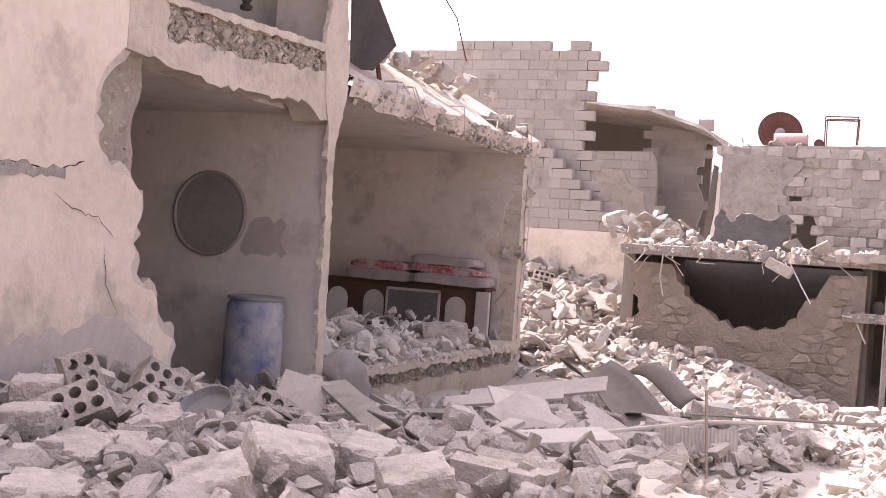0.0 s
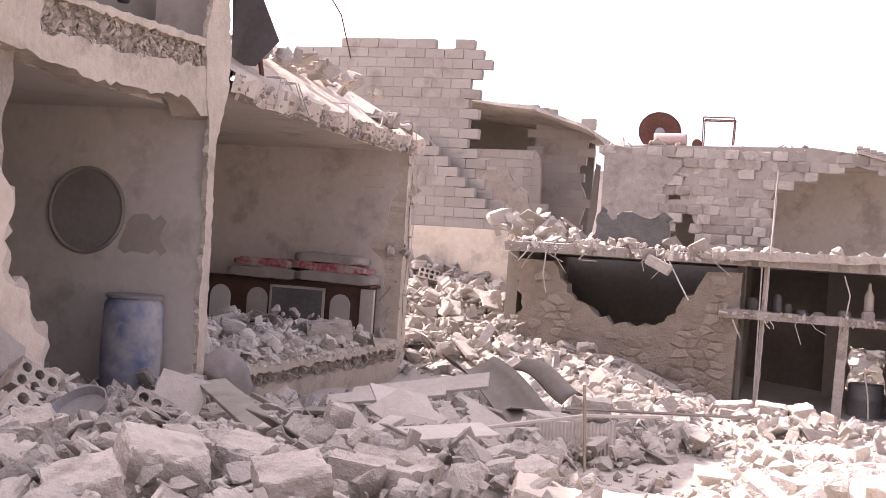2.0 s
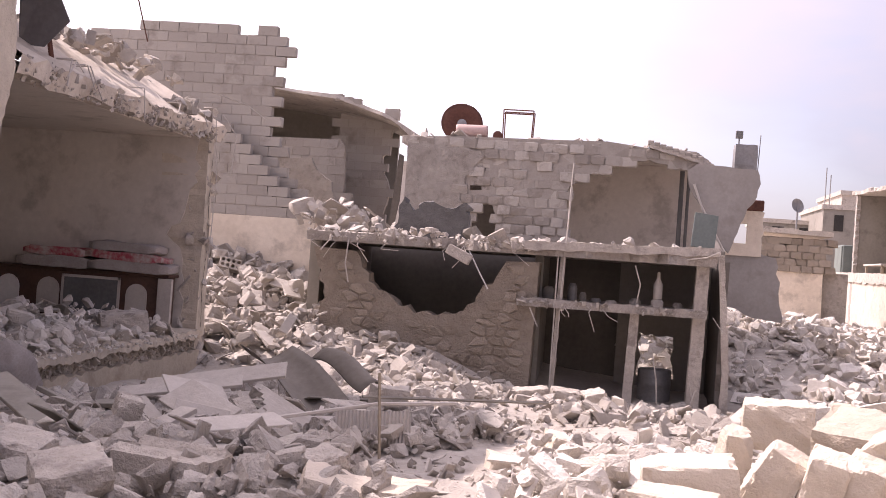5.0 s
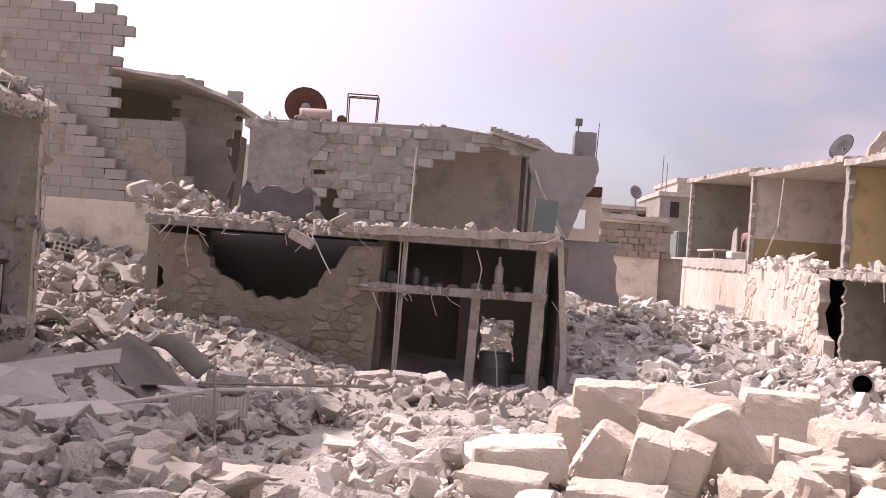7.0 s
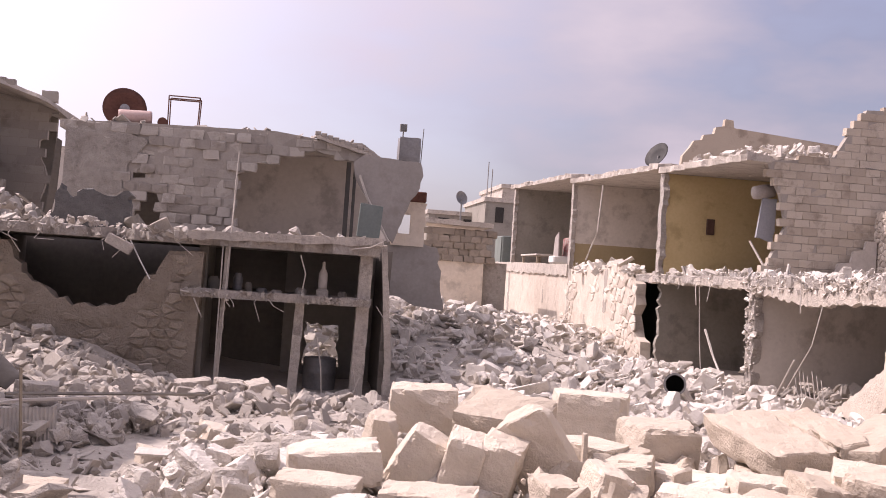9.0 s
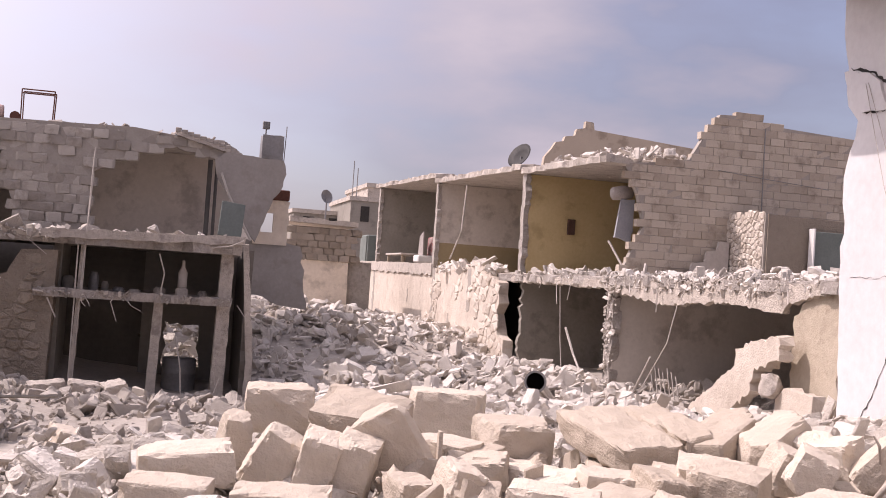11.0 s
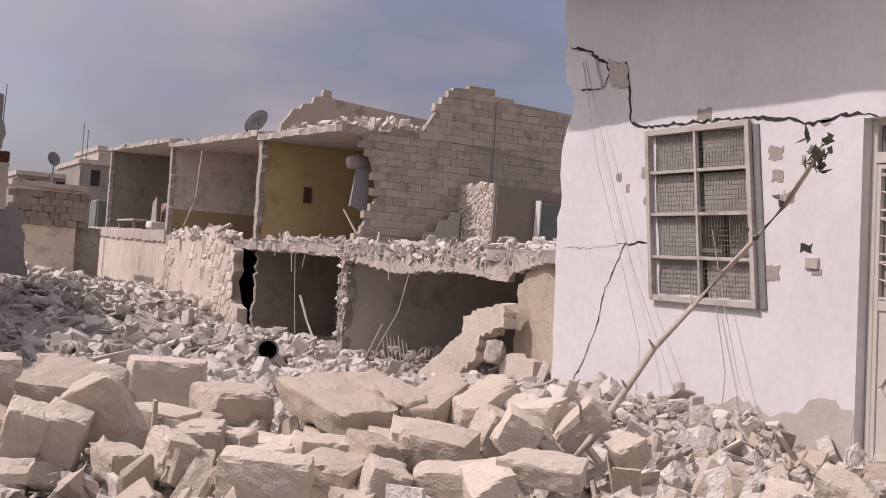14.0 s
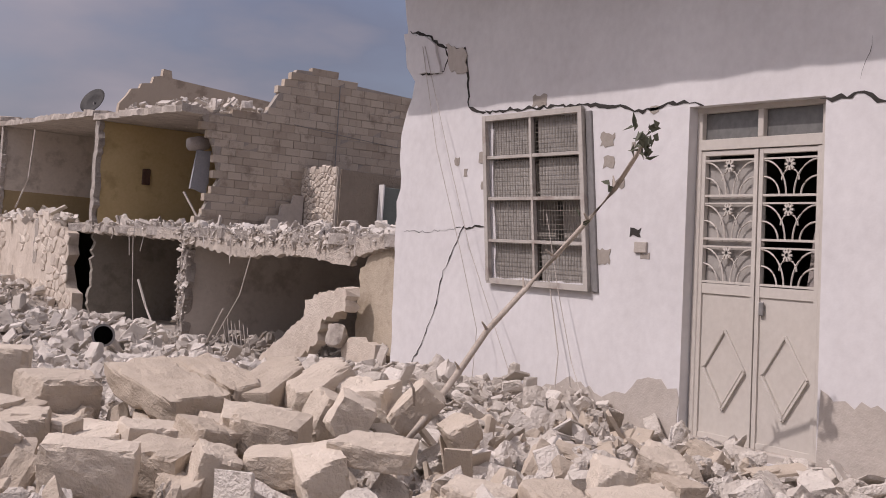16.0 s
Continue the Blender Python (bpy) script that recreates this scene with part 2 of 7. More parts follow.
def tube(points, radius, sides=6, taper=1.0):
    """A round bar through points."""
    bm, rings = bmesh.new(), []
    pts = [Vector(p) for p in points]
    for i, p in enumerate(pts):
        t = (pts[min(i + 1, len(pts) - 1)] - pts[max(i - 1, 0)]).normalized()
        u = t.orthogonal().normalized()
        w = t.cross(u)
        r = radius * (1 + (taper - 1) * i / max(1, len(pts) - 1))
        rings.append([bm.verts.new(p + (u * math.cos(k * math.tau / sides) + w * math.sin(k * math.tau / sides)) * r) for k in range(sides)])
    for i in range(len(rings) - 1):
        for k in range(sides):
            bm.faces.new((rings[i][k], rings[i][(k + 1) % sides], rings[i + 1][(k + 1) % sides], rings[i + 1][k]))
    bm.faces.new(rings[0][::-1])
    bm.faces.new(rings[-1])
    bmesh.ops.recalc_face_normals(bm, faces=bm.faces[:])
    return bm


def lathe(profile, sides=28, m=None, caps=True):
    """A turned body from (radius, height) pairs, about z."""
    bm = bmesh.new()
    rings = [[bm.verts.new((r * math.cos(k * math.tau / sides), r * math.sin(k * math.tau / sides), z)) for k in range(sides)] for r, z in profile]
    for i in range(len(rings) - 1):
        for k in range(sides):
            bm.faces.new((rings[i][k], rings[i][(k + 1) % sides], rings[i + 1][(k + 1) % sides], rings[i + 1][k]))
    if caps:
        bm.faces.new(rings[0][::-1])
        bm.faces.new(rings[-1])
    if m is not None:
        bm.transform(m)
    bmesh.ops.recalc_face_normals(bm, faces=bm.faces[:])
    return bm


def chunk_bm(r, lx, ly, lz, wear=0.12, extra=5):
    """A broken block: a box whose corners are knocked off."""
    bm = bmesh.new()
    for sx in (-1, 1):
        for sy in (-1, 1):
            for sz in (-1, 1):
                for k in range(3):
                    c = [sx, sy, sz]
                    c[k] *= 1 - r.uniform(0.3, 1.6) * wear
                    bm.verts.new((c[0] * lx / 2 * (1 + r.uniform(-wear, wear)), c[1] * ly / 2 * (1 + r.uniform(-wear, wear)), c[2] * lz / 2 * (1 + r.uniform(-wear, wear))))
    out = bmesh.ops.convex_hull(bm, input=bm.verts[:])
    gone = [v for v in bm.verts if not v.link_faces]
    bmesh.ops.delete(bm, geom=gone, context="VERTS")
    bmesh.ops.recalc_face_normals(bm, faces=bm.faces[:])
    return bm


def rough_block(r, l, w, h, cuts=5, chip=0.03, grain=0.012, knocks=1):
    """A block with chipped edges, uneven faces and corners knocked off."""
    bm = bmesh.new()
    bmesh.ops.create_cube(bm, size=2)
    bmesh.ops.subdivide_edges(bm, edges=bm.edges[:], cuts=cuts, use_grid_fill=True)
    o = Vector((r.uniform(0, 90), r.uniform(0, 90), r.uniform(0, 90)))
    half = Vector((l / 2, w / 2, h / 2))
    planes = []
    for _ in range(knocks):
        n = Vector((r.choice((-1, 1)) * r.uniform(0.3, 1), r.choice((-1, 1)) * r.uniform(0.2, 1), r.choice((-1, 1)) * r.uniform(0.1, 1))).normalized()
        planes.append((n, (abs(n.x) * half.x + abs(n.y) * half.y + abs(n.z) * half.z) * r.uniform(0.6, 0.85)))
    s_ = (l + w + h) / 3
    for v in bm.verts:
        edge = sorted(abs(c) for c in v.co)[1] ** 6
        p = Vector([v.co[k] * half[k] for k in range(3)])
        q = p / s_ + o
        c = chip * s_ * edge * (0.35 + max(0, noise.noise(q * 4.0)) * 2.6)
        p -= Vector([math.copysign(1, v.co[k]) * c if abs(v.co[k]) > 0.8 else 0 for k in range(3)])
        p += v.co.normalized() * s_ * grain * (1.4 * noise.noise(q * 3) + noise.noise(q * 8))
        for n, d_ in planes:
            over = p.dot(n) - d_ - 0.03 * s_ * noise.noise(q * 5)
            if over > 0:
                p -= n * over
        v.co = p
    bmesh.ops.recalc_face_normals(bm, faces=bm.faces[:])
    return bm


def shard_bm(r, lx, ly, lz, n=11):
    bm = bmesh.new()
    for _ in range(n):
        v = Vector((r.gauss(0, 1), r.gauss(0, 1), r.gauss(0, 1))).normalized() * r.uniform(0.8, 1.05)
        bm.verts.new((v.x * lx / 2, v.y * ly / 2, v.z * lz / 2))
    bmesh.ops.convex_hull(bm, input=bm.verts[:])
    gone = [v for v in bm.verts if not v.link_faces]
    bmesh.ops.delete(bm, geom=gone, context="VERTS")
    bmesh.ops.recalc_face_normals(bm, faces=bm.faces[:])
    return bm


def crack(points, width, parent, seed, x):
    """A dark gap that wanders along a wall."""
    r = random.Random(seed)
    mid = []
    for (y0, z0), (y1, z1) in zip(points, points[1:]):
        n = max(2, int(math.hypot(y1 - y0, z1 - z0) / 0.05))
        mid += [(y0 + (y1 - y0) * k / n + r.uniform(-0.014, 0.014), z0 + (z1 - z0) * k / n + r.uniform(-0.014, 0.014)) for k in range(n)]
    mid.append(points[-1])
    up, low = [], []
    for k, (y, z) in enumerate(mid):
        a_, b_ = mid[max(0, k - 1)], mid[min(len(mid) - 1, k + 1)]
        d = math.hypot(b_[0] - a_[0], b_[1] - a_[1]) or 1
        w = width * r.uniform(0.25, 1.0) * (0.3 if k in (0, len(mid) - 1) else 1) / 2
        u = (-(b_[1] - a_[1]) / d * w, (b_[0] - a_[0]) / d * w)
        up.append((y + u[0], z + u[1]))
        low.append((y - u[0], z - u[1]))
    bm = bmesh.new()
    for k in range(len(mid) - 1):
        bm.faces.new([bm.verts.new((x - 0.004, p[0], p[1])) for p in (up[k], up[k + 1], low[k + 1], low[k])])
    part("crack", bm, dark_void, parent, "dark crack in the wall")


# ---- ground ----
LEVELS = [(0, 0, 0.0), (0, -8, 0.0), (-3.1, 4.3, 0.42), (-1.7, 5.6, 0.42), (0, 6, 0.3), (1.5, 6, 0.3), (3, 4, 0.4), (5, 4, 0.4),
          (6.3, 5.4, 0.4), (5.4, 5.2, 0.4), (6.3, 9, 0.55), (6.2, 7.4, 0.58), (3.5, 7.5, 0.35), (-0.3, 9.3, 0.15), (-2.7, 13.6, 0.05), (0, 14, -0.2), (0, 19, -0.5),
          (2.5, 20, -0.5), (4, 14, 0.0), (9.5, 16, -0.2), (9.4, 18.5, -0.45), (7.2, 20.8, -0.5), (9.8, 24, -0.35), (9.8, 31, -0.5), (3.6, 28.5, 0.75), (4.2, 31, 0.8), (5.4, 35, 0.4), (7, 43, 0.3)]
LEVELS += [(9.8, 50, -0.9), (6.5, 27, -0.3), (0, 45, -0.9), (-5, 9, 0.12), (-4.5, 10.5, -0.05), (-4.2, 11.7, -0.12), (-5.8, 7, 0.4), (-5.9, 11, 0.1), (-9, 10, 0.1), (-4.8, 14, -0.15), (-5.4, 12.6, -0.2), (-5.5, 16, -0.28),
           (-5, 20, 0.35), (-6.5, 21.5, 0.8), (-8, 23.5, 1.25), (-9, 15, 0.1), (40, 40, -0.9), (-40, 40, -0.6), (40, -20, 0), (-40, -20, 0)]
LV = np.array(LEVELS, float)


def level(x, y):
    """Height of the ground at arrays of places."""
    x, y = np.atleast_1d(np.asarray(x, float)), np.atleast_1d(np.asarray(y, float))
    d2 = (x[:, None] - LV[None, :, 0]) ** 2 + (y[:, None] - LV[None, :, 1]) ** 2
    w = 1 / (d2 + 0.35) ** 1.6
    return (w * LV[None, :, 2]).sum(1) / w.sum(1)


def ground_z(x, y):
    return float(level(x, y)[0])


def axis_steps(lo, hi, step):
    inner = np.arange(lo, hi + step / 2, step)
    left = lo - np.cumsum(np.geomspace(step * 2, 120, 16))[::-1]
    right = hi + np.cumsum(np.geomspace(step * 2, 120, 16))
    return np.concatenate([left, inner, right])


gx, gy = axis_steps(-11, 17, 0.25), axis_steps(-5, 56, 0.25)
GX, GY = np.meshgrid(gx, gy)
GZ = level(GX.ravel(), GY.ravel())
GZ += np.array([noise.fractal(Vector((px * 0.9, py * 0.9, 0)), 1.0, 2.0, 4) for px, py in zip(GX.ravel(), GY.ravel())]) * 0.07
nx_, ny_ = len(gx), len(gy)
ids = np.arange(nx_ * ny_).reshape(ny_, nx_)
quads = np.stack([ids[:-1, :-1], ids[:-1, 1:], ids[1:, 1:], ids[1:, :-1]], -1).reshape(-1, 4)
gmesh = bpy.data.meshes.new("ground")
gmesh.from_pydata(np.stack([GX.ravel(), GY.ravel(), GZ], 1).tolist(), [], quads.tolist())
tagged(finish("ground", gmesh, dust, smooth=True), "dusty grey ground strewn with grit and debris", "ground", kind="structure")

# ---- loose rubble ----
rubble_kinds = []
rr = random.Random(3)


def weathered(b, r, amount, cuts=1):
    """Breaks the flat sides of a piece into an uneven surface."""
    bmesh.ops.triangulate(b, faces=b.faces[:])
    bmesh.ops.subdivide_edges(b, edges=b.edges[:], cuts=cuts, use_grid_fill=True)
    bmesh.ops.triangulate(b, faces=b.faces[:])
    o = Vector((r.uniform(0, 50), r.uniform(0, 50), r.uniform(0, 50)))
    size = max((v.co.length for v in b.verts), default=1)
    for v in b.verts:
        q = v.co / size
        v.co += q.normalized() * size * amount * (noise.noise(q * 2.6 + o) + 0.5 * noise.noise(q * 7 + o))
    return b


for k in range(18):
    if k < 6:
        b = rough_block(rr, 1, rr.uniform(0.5, 0.9), rr.uniform(0.35, 0.65), 3, 0.07, 0.04, 2)
        bmesh.ops.triangulate(b, faces=b.faces[:])
    elif k < 14:
        b = weathered(shard_bm(rr, 1, rr.uniform(0.6, 0.95), rr.uniform(0.4, 0.8), 14), rr, 0.09)
    else:
        b = chunk_bm(rr, 1.2, rr.uniform(0.5, 0.9), rr.uniform(0.08, 0.16), 0.12)
        bmesh.ops.triangulate(b, faces=b.faces[:])
    b.verts.index_update()
    rubble_kinds.append((np.array([v.co[:] for v in b.verts]), np.array([[v.index for v in f.verts] for f in b.faces])))
    b.free()
grit_kinds = []
for k in range(12):
    b = shard_bm(rr, 1, rr.uniform(0.6, 0.95), rr.uniform(0.3, 0.8), 12) if k < 9 else chunk_bm(rr, 1.2, rr.uniform(0.5, 0.9), rr.uniform(0.1, 0.2), 0.12)
    bmesh.ops.triangulate(b, faces=b.faces[:])
    b.verts.index_update()
    grit_kinds.append((np.array([v.co[:] for v in b.verts]), np.array([[v.index for v in f.verts] for f in b.faces])))
    b.free()


def rubble(name, places, sizes, material, label, seed, lift=0.15, flat=0.6):
    """One heap of loose pieces at (x, y, z) places with those sizes."""
    g = np.random.default_rng(seed)
    vs, fs, base = [], [], 0
    kinds = g.integers(0, 1000, len(places))
    for (x, y, z), s, k in zip(places, sizes, kinds):
        far = s / max(2.0, math.hypot(x, y))
        v, f = rubble_kinds[k % 18] if far > 0.011 else grit_kinds[k % 12]
        q = Euler((g.normal(0, flat), g.normal(0, flat), g.uniform(0, 6.28))).to_matrix()
        vs.append((v * s * g.uniform(0.8, 1.2, 3)) @ np.array(q).T + (x, y, z + s * lift))
        fs.append(f + base)
        base += len(v)
    mesh = bpy.data.meshes.new(name)
    mesh.from_pydata(np.concatenate(vs).tolist(), [], np.concatenate(fs).tolist())
    return tagged(finish(name, mesh, material), label, "rubble", kind="stuff")


def strewn(n, x0, x1, y0, y1, small, large, seed, keep=None, power=2.2, heap=0.0):
    """Places and sizes of pieces over a stretch of ground."""
    g = np.random.default_rng(seed)
    x, y = g.uniform(x0, x1, n), g.uniform(y0, y1, n)
    if keep is not None:
        ok = np.array([keep(a, b) for a, b in zip(x, y)], bool)
        x, y = x[ok], y[ok]
    s = small + (large - small) * g.uniform(0, 1, len(x)) ** power
    z = level(x, y) + g.uniform(0, 1, len(x)) ** 1.5 * heap
    return np.stack([x, y, z], 1), s


def open_ground(x, y):
    return not (y > 19.6 and -5 < x < 2.3) and not (x > 6.2 and y < 10) and not (x > 9.9 and y > 15.5)


rubble("rubble", *strewn(13500, -6.3, -0.2, 3.4, 12, 0.025, 0.25, 11, keep=lambda x, y: (x < -1.2 - 0.5 * math.sin(y) or y < 5.6) and (y < 10.8 or x > -5.2), heap=0.16, power=3.6), rubble_grey, "heap of grey broken blocks and concrete lumps", 21)
rubble("rubble", *strewn(5200, -6.0, 2.0, 11, 19.8, 0.04, 0.32, 12, keep=lambda x, y: (x < -1.4 or y > 14.5 - 0.8 * x) and (x > -5.3 or y > 17.4), power=3.0), rubble_grey, "heap of pale broken masonry before the stone wall", 22)
rubble("rubble", *strewn(2000, -9.5, -4.6, 17.8, 23.9, 0.08, 0.42, 13, heap=0.3, power=2.6), rubble_grey, "slope of broken blocks between two ruined houses", 23)
rubble("rubble", *strewn(8500, -1.5, 9.8, 5, 20, 0.02, 0.17, 14, keep=open_ground, power=3.5), rubble_grey, "small sunlit stones on the dusty street", 24)
rubble("rubble", *strewn(9000, 2.3, 10, 13, 54, 0.05, 0.42, 15, keep=open_ground, power=2.6, heap=0.15), rubble_pale, "field of pale sunlit broken masonry", 25)
rubble("rubble", *strewn(7000, -0.6, 6.4, 2.8, 9.5, 0.025, 0.26, 16, heap=0.17, power=2.8), rubble_pale, "sandy broken stone beside the white house", 26)


rubble("rubble", *strewn(2200, -6.0, 6.4, -6, 3.6, 0.02, 0.2, 17, keep=lambda x, y: x * x + y * y > 0.6, power=3.2), rubble_pale, "broken stone trodden into the dusty street", 27)


def heap(n, x0, x1, y0, y1, z, small, large, seed, material, label, rise=0.2, power=2.2):
    g = np.random.default_rng(seed)
    x, y = g.uniform(x0, x1, n), g.uniform(y0, y1, n)
    s = small + (large - small) * g.uniform(0, 1, n) ** power
    mound = np.exp(-(((x - (x0 + x1) / 2) / (x1 - x0) * 2) ** 2)) * rise
    rubble("rubble", np.stack([x, y, z + mound * g.uniform(0, 1, n)], 1), s, material, label, seed)


def band_crumbs(n, first, last, small, large, seed, material, label):
    """Pebbles in a band on house A's front, between two ends (y, low, high)."""
    g = np.random.default_rng(seed)
    f, h = g.uniform(0, 1, n), g.uniform(0, 1, n)
    lo, hi = first[1] + (last[1] - first[1]) * f, first[2] + (last[2] - first[2]) * f
    p = np.stack([XA + g.uniform(-0.07, -0.01, n), first[0] + (last[0] - first[0]) * f, lo + (hi - lo) * h], 1)
    rubble("rubble", p, small + (large - small) * g.uniform(0, 1, n) ** 2, material, label, seed, lift=0.0, flat=1.0)


def crumbs(n, lo, hi, small, large, seed, material, label, power=2.0):
    """Loose bits clinging to a broken edge, within a box."""
    g = np.random.default_rng(seed)
    p = np.stack([g.uniform(lo[k], hi[k], n) for k in range(3)], 1)
    rubble("rubble", p, small + (large - small) * g.uniform(0, 1, n) ** power, material, label, seed, lift=0.0, flat=1.0)


# ---- masonry ----
def course_wall(parent, axis, at, a0, a1, z0, z1, inside, lx, lz, depth, material, name="block", seed=1, out=-1, uneven=0.006, wear=0.03, rowvary=0.0):
    """Separate blocks in running bond on a wall face. out: the side along the axis to which they show."""
    r = random.Random(seed)
    kinds = []
    for k in range(5):
        b = chunk_bm(r, lx - 0.015, depth, lz - 0.014, wear) if axis == "y" else chunk_bm(r, depth, lx - 0.015, lz - 0.014, wear)
        me = bpy.data.meshes.new(name)
        b.to_mesh(me)
        b.free()
        me.materials.append(material)
        kinds.append(me)
    base = Vector((0, 0, 0))
    p = parent
    while p is not None:
        base, p = base + p.location, p.parent
    z, row = z0 + lz / 2, 0
    while z < z1:
        u = a0 + (lx / 2 if row % 2 else 0) + r.uniform(-0.02, 0.02)
        while u < a1:
            if inside(u, z):
                ob = new(name, r.choice(kinds))
                ob.parent = parent
                off = at + out * depth * -0.5 + r.uniform(-1, 1) * uneven
                here = Vector((u, off, z) if axis == "y" else (off, u, z))
                ob.location = here - base
                ob.rotation_euler = (r.uniform(-1, 1) * 0.01, r.uniform(-1, 1) * 0.01 + (math.pi if r.random() < 0.5 and axis == "y" else 0), r.uniform(-1, 1) * 0.01)
                ob.scale = (1 + r.uniform(-rowvary, rowvary), 1, 1) if axis == "y" else (1, 1 + r.uniform(-rowvary, rowvary), 1)
            u += lx
        z, row = z + lz, row + 1


def stone_face(parent, axis, at, a0, a1, z0, z1, inside, sx, sz, proud, material, name="stone", seed=1, gap=0.012, loose_=0.35):
    """Irregular facing stones that fit together, each a cell round its own centre, a little proud of the wall towards the minus side."""
    r = random.Random(seed)
    base, p = Vector((0, 0, 0)), parent
    while p is not None:
        base, p = base + p.location, p.parent
    k_ = sx / sz
    sites = []
    for row in range(int((z1 - z0) / sz) + 1):
        u = a0 + (0.5 * sx if row % 2 else 0)
        while u < a1 + sx:
            sites.append((u + r.uniform(-1, 1) * loose_ * sx, (z0 + (row + 0.5) * sz + r.uniform(-1, 1) * loose_ * sz) * k_))
            u += sx
    for i, (cx, cz) in enumerate(sites):
        if not inside(cx, cz / k_):
            continue
        poly = [(cx - sx, cz - sx), (cx + sx, cz - sx), (cx + sx, cz + sx), (cx - sx, cz + sx)]
        for j, (ox, oz) in enumerate(sites):
            if j == i or abs(ox - cx) > 2 * sx or abs(oz - cz) > 2 * sx:
                continue
            nx, nz, mx, mz = ox - cx, oz - cz, (ox + cx) / 2, (oz + cz) / 2
            out = []
            for a_, b_ in zip(poly, poly[1:] + poly[:1]):
                da, db = (a_[0] - mx) * nx + (a_[1] - mz) * nz, (b_[0] - mx) * nx + (b_[1] - mz) * nz
                if da <= 0:
                    out.append(a_)
                if da * db < 0:
                    f_ = da / (da - db)
                    out.append((a_[0] + (b_[0] - a_[0]) * f_, a_[1] + (b_[1] - a_[1]) * f_))
            poly = out
        if len(poly) < 3:
            continue
        c = (cx, cz / k_)
        ring = []
        for a_, b_ in zip(poly, poly[1:] + poly[:1]):
            for f_ in (0.0, 0.5):
                q = (min(max(a_[0] + (b_[0] - a_[0]) * f_, a0), a1) - c[0], (a_[1] + (b_[1] - a_[1]) * f_) / k_ - c[1])
                d_ = math.hypot(*q) or 1
                s_ = max(0.2, 1 - gap / d_) * r.uniform(0.84, 1.0)
                ring.append((q[0] * s_, q[1] * s_))
        bm = bmesh.new()
        put = (lambda q, o_: bm.verts.new((q[0], o_, q[1]))) if axis == "y" else (lambda q, o_: bm.verts.new((o_, q[0], q[1])))
        lift_ = proud * r.uniform(0.4, 1.2)
        layers = [[put(q, 0.03) for q in ring], [put(q, -lift_ * 0.3) for q in ring], [put((q[0] * r.uniform(0.6, 0.85), q[1] * r.uniform(0.6, 0.85)), -lift_ * r.uniform(0.7, 1.25)) for q in ring]]
        n = len(ring)
        for lo_, hi_ in zip(layers, layers[1:]):
            for m in range(n):
                bm.faces.new((lo_[m], lo_[(m + 1) % n], hi_[(m + 1) % n], hi_[m]))
        bm.faces.new(layers[2])
        bmesh.ops.recalc_face_normals(bm, faces=bm.faces[:])
        me = bpy.data.meshes.new(name)
        bm.to_mesh(me)
        bm.free()
        me.materials.append(material)
        ob = new(name, me)
        ob.parent = parent
        ob.location = Vector((c[0], at, c[1]) if axis == "y" else (at, c[0], c[1])) - base


def in_poly(poly):
    def test(u, v):
        hit = False
        for i in range(len(poly)):
            (x1, y1), (x2, y2) = poly[i][:2], poly[i - 1][:2]
            if (y1 > v) != (y2 > v) and u < (x2 - x1) * (v - y1) / (y2 - y1) + x1:
                hit = not hit
        return hit
    return test


# ---- house A: open rooms on the shaded side of the street ----
XA, YP, YE = -5.98, 11.13, 17.34
house_a = thing("house", (XA, YP, 0), "two-storey house with its street front torn away, rooms open", "house")
# front wall that still stands, outer render and inner stone
outer = [(1.0, -0.3), (8.6, -0.3, 0.6), (8.46, 0.5, 1), (8.48, 0.75, 1), (8.25, 0.9, 1), (8.17, 1.15, 1), (7.9, 1.22, 1), (7.84, 1.52, 1), (7.93, 1.72, 1), (7.92, 1.9, 1), (7.78, 2.02, 0.6), (7.5, 2.06, 0.6), (7.42, 2.1, 0.6), (7.31, 2.29, 0.8), (7.27, 2.62, 0.8), (7.38, 2.83, 0.6), (7.5, 2.93, 0.6), (7.73, 3.08, 0.6), (7.87, 3.18, 1), (7.8, 3.4, 1), (7.74, 6.2), (1.0, 6.2)]
part("wall", panel([jag(outer, 0.05, 0.1, 4)], "x", XA, -0.09, 5, 0.01), cream_plaster, house_a, "cream plaster wall with a ragged broken edge")
under = [(1.0, -0.3), (8.64, -0.3), (8.52, 0.5, 1), (8.54, 0.76, 1), (8.32, 0.94, 1), (8.22, 1.2, 1), (7.97, 1.28, 1), (7.9, 1.52, 1), (7.98, 1.74, 1), (7.97, 1.94, 1), (7.8, 2.06, 1), (7.55, 2.1, 1), (7.5, 2.16, 1), (7.38, 2.32, 1), (7.36, 2.6, 1), (7.45, 2.78, 1), (7.56, 2.87, 1), (7.78, 3.02, 1), (7.93, 3.15, 1), (7.86, 3.4, 1), (7.76, 6.15), (1.0, 6.15)]
part("wall", panel([jag(under, 0.07, 0.07, 44)], "x", XA - 0.03, -0.07, 45, 0.015), rough_render, house_a, "rough undercoat laid bare at the broken edge")
inner = [(1.0, -0.3), (8.5, -0.3), (8.3, 0.7, 1), (7.95, 1.3, 1), (7.93, 2.05, 0.8), (7.9, 2.5, 0.8), (8.0, 2.78, 0.8), (8.0, 3.1, 0.8), (7.8, 6.1), (1.0, 6.1)]
part("wall", panel([jag(inner, 0.06, 0.12, 6)], "x", XA - 0.13, -0.2, 7, 0.04), pebble_core, house_a, "exposed rough core of the broken wall")
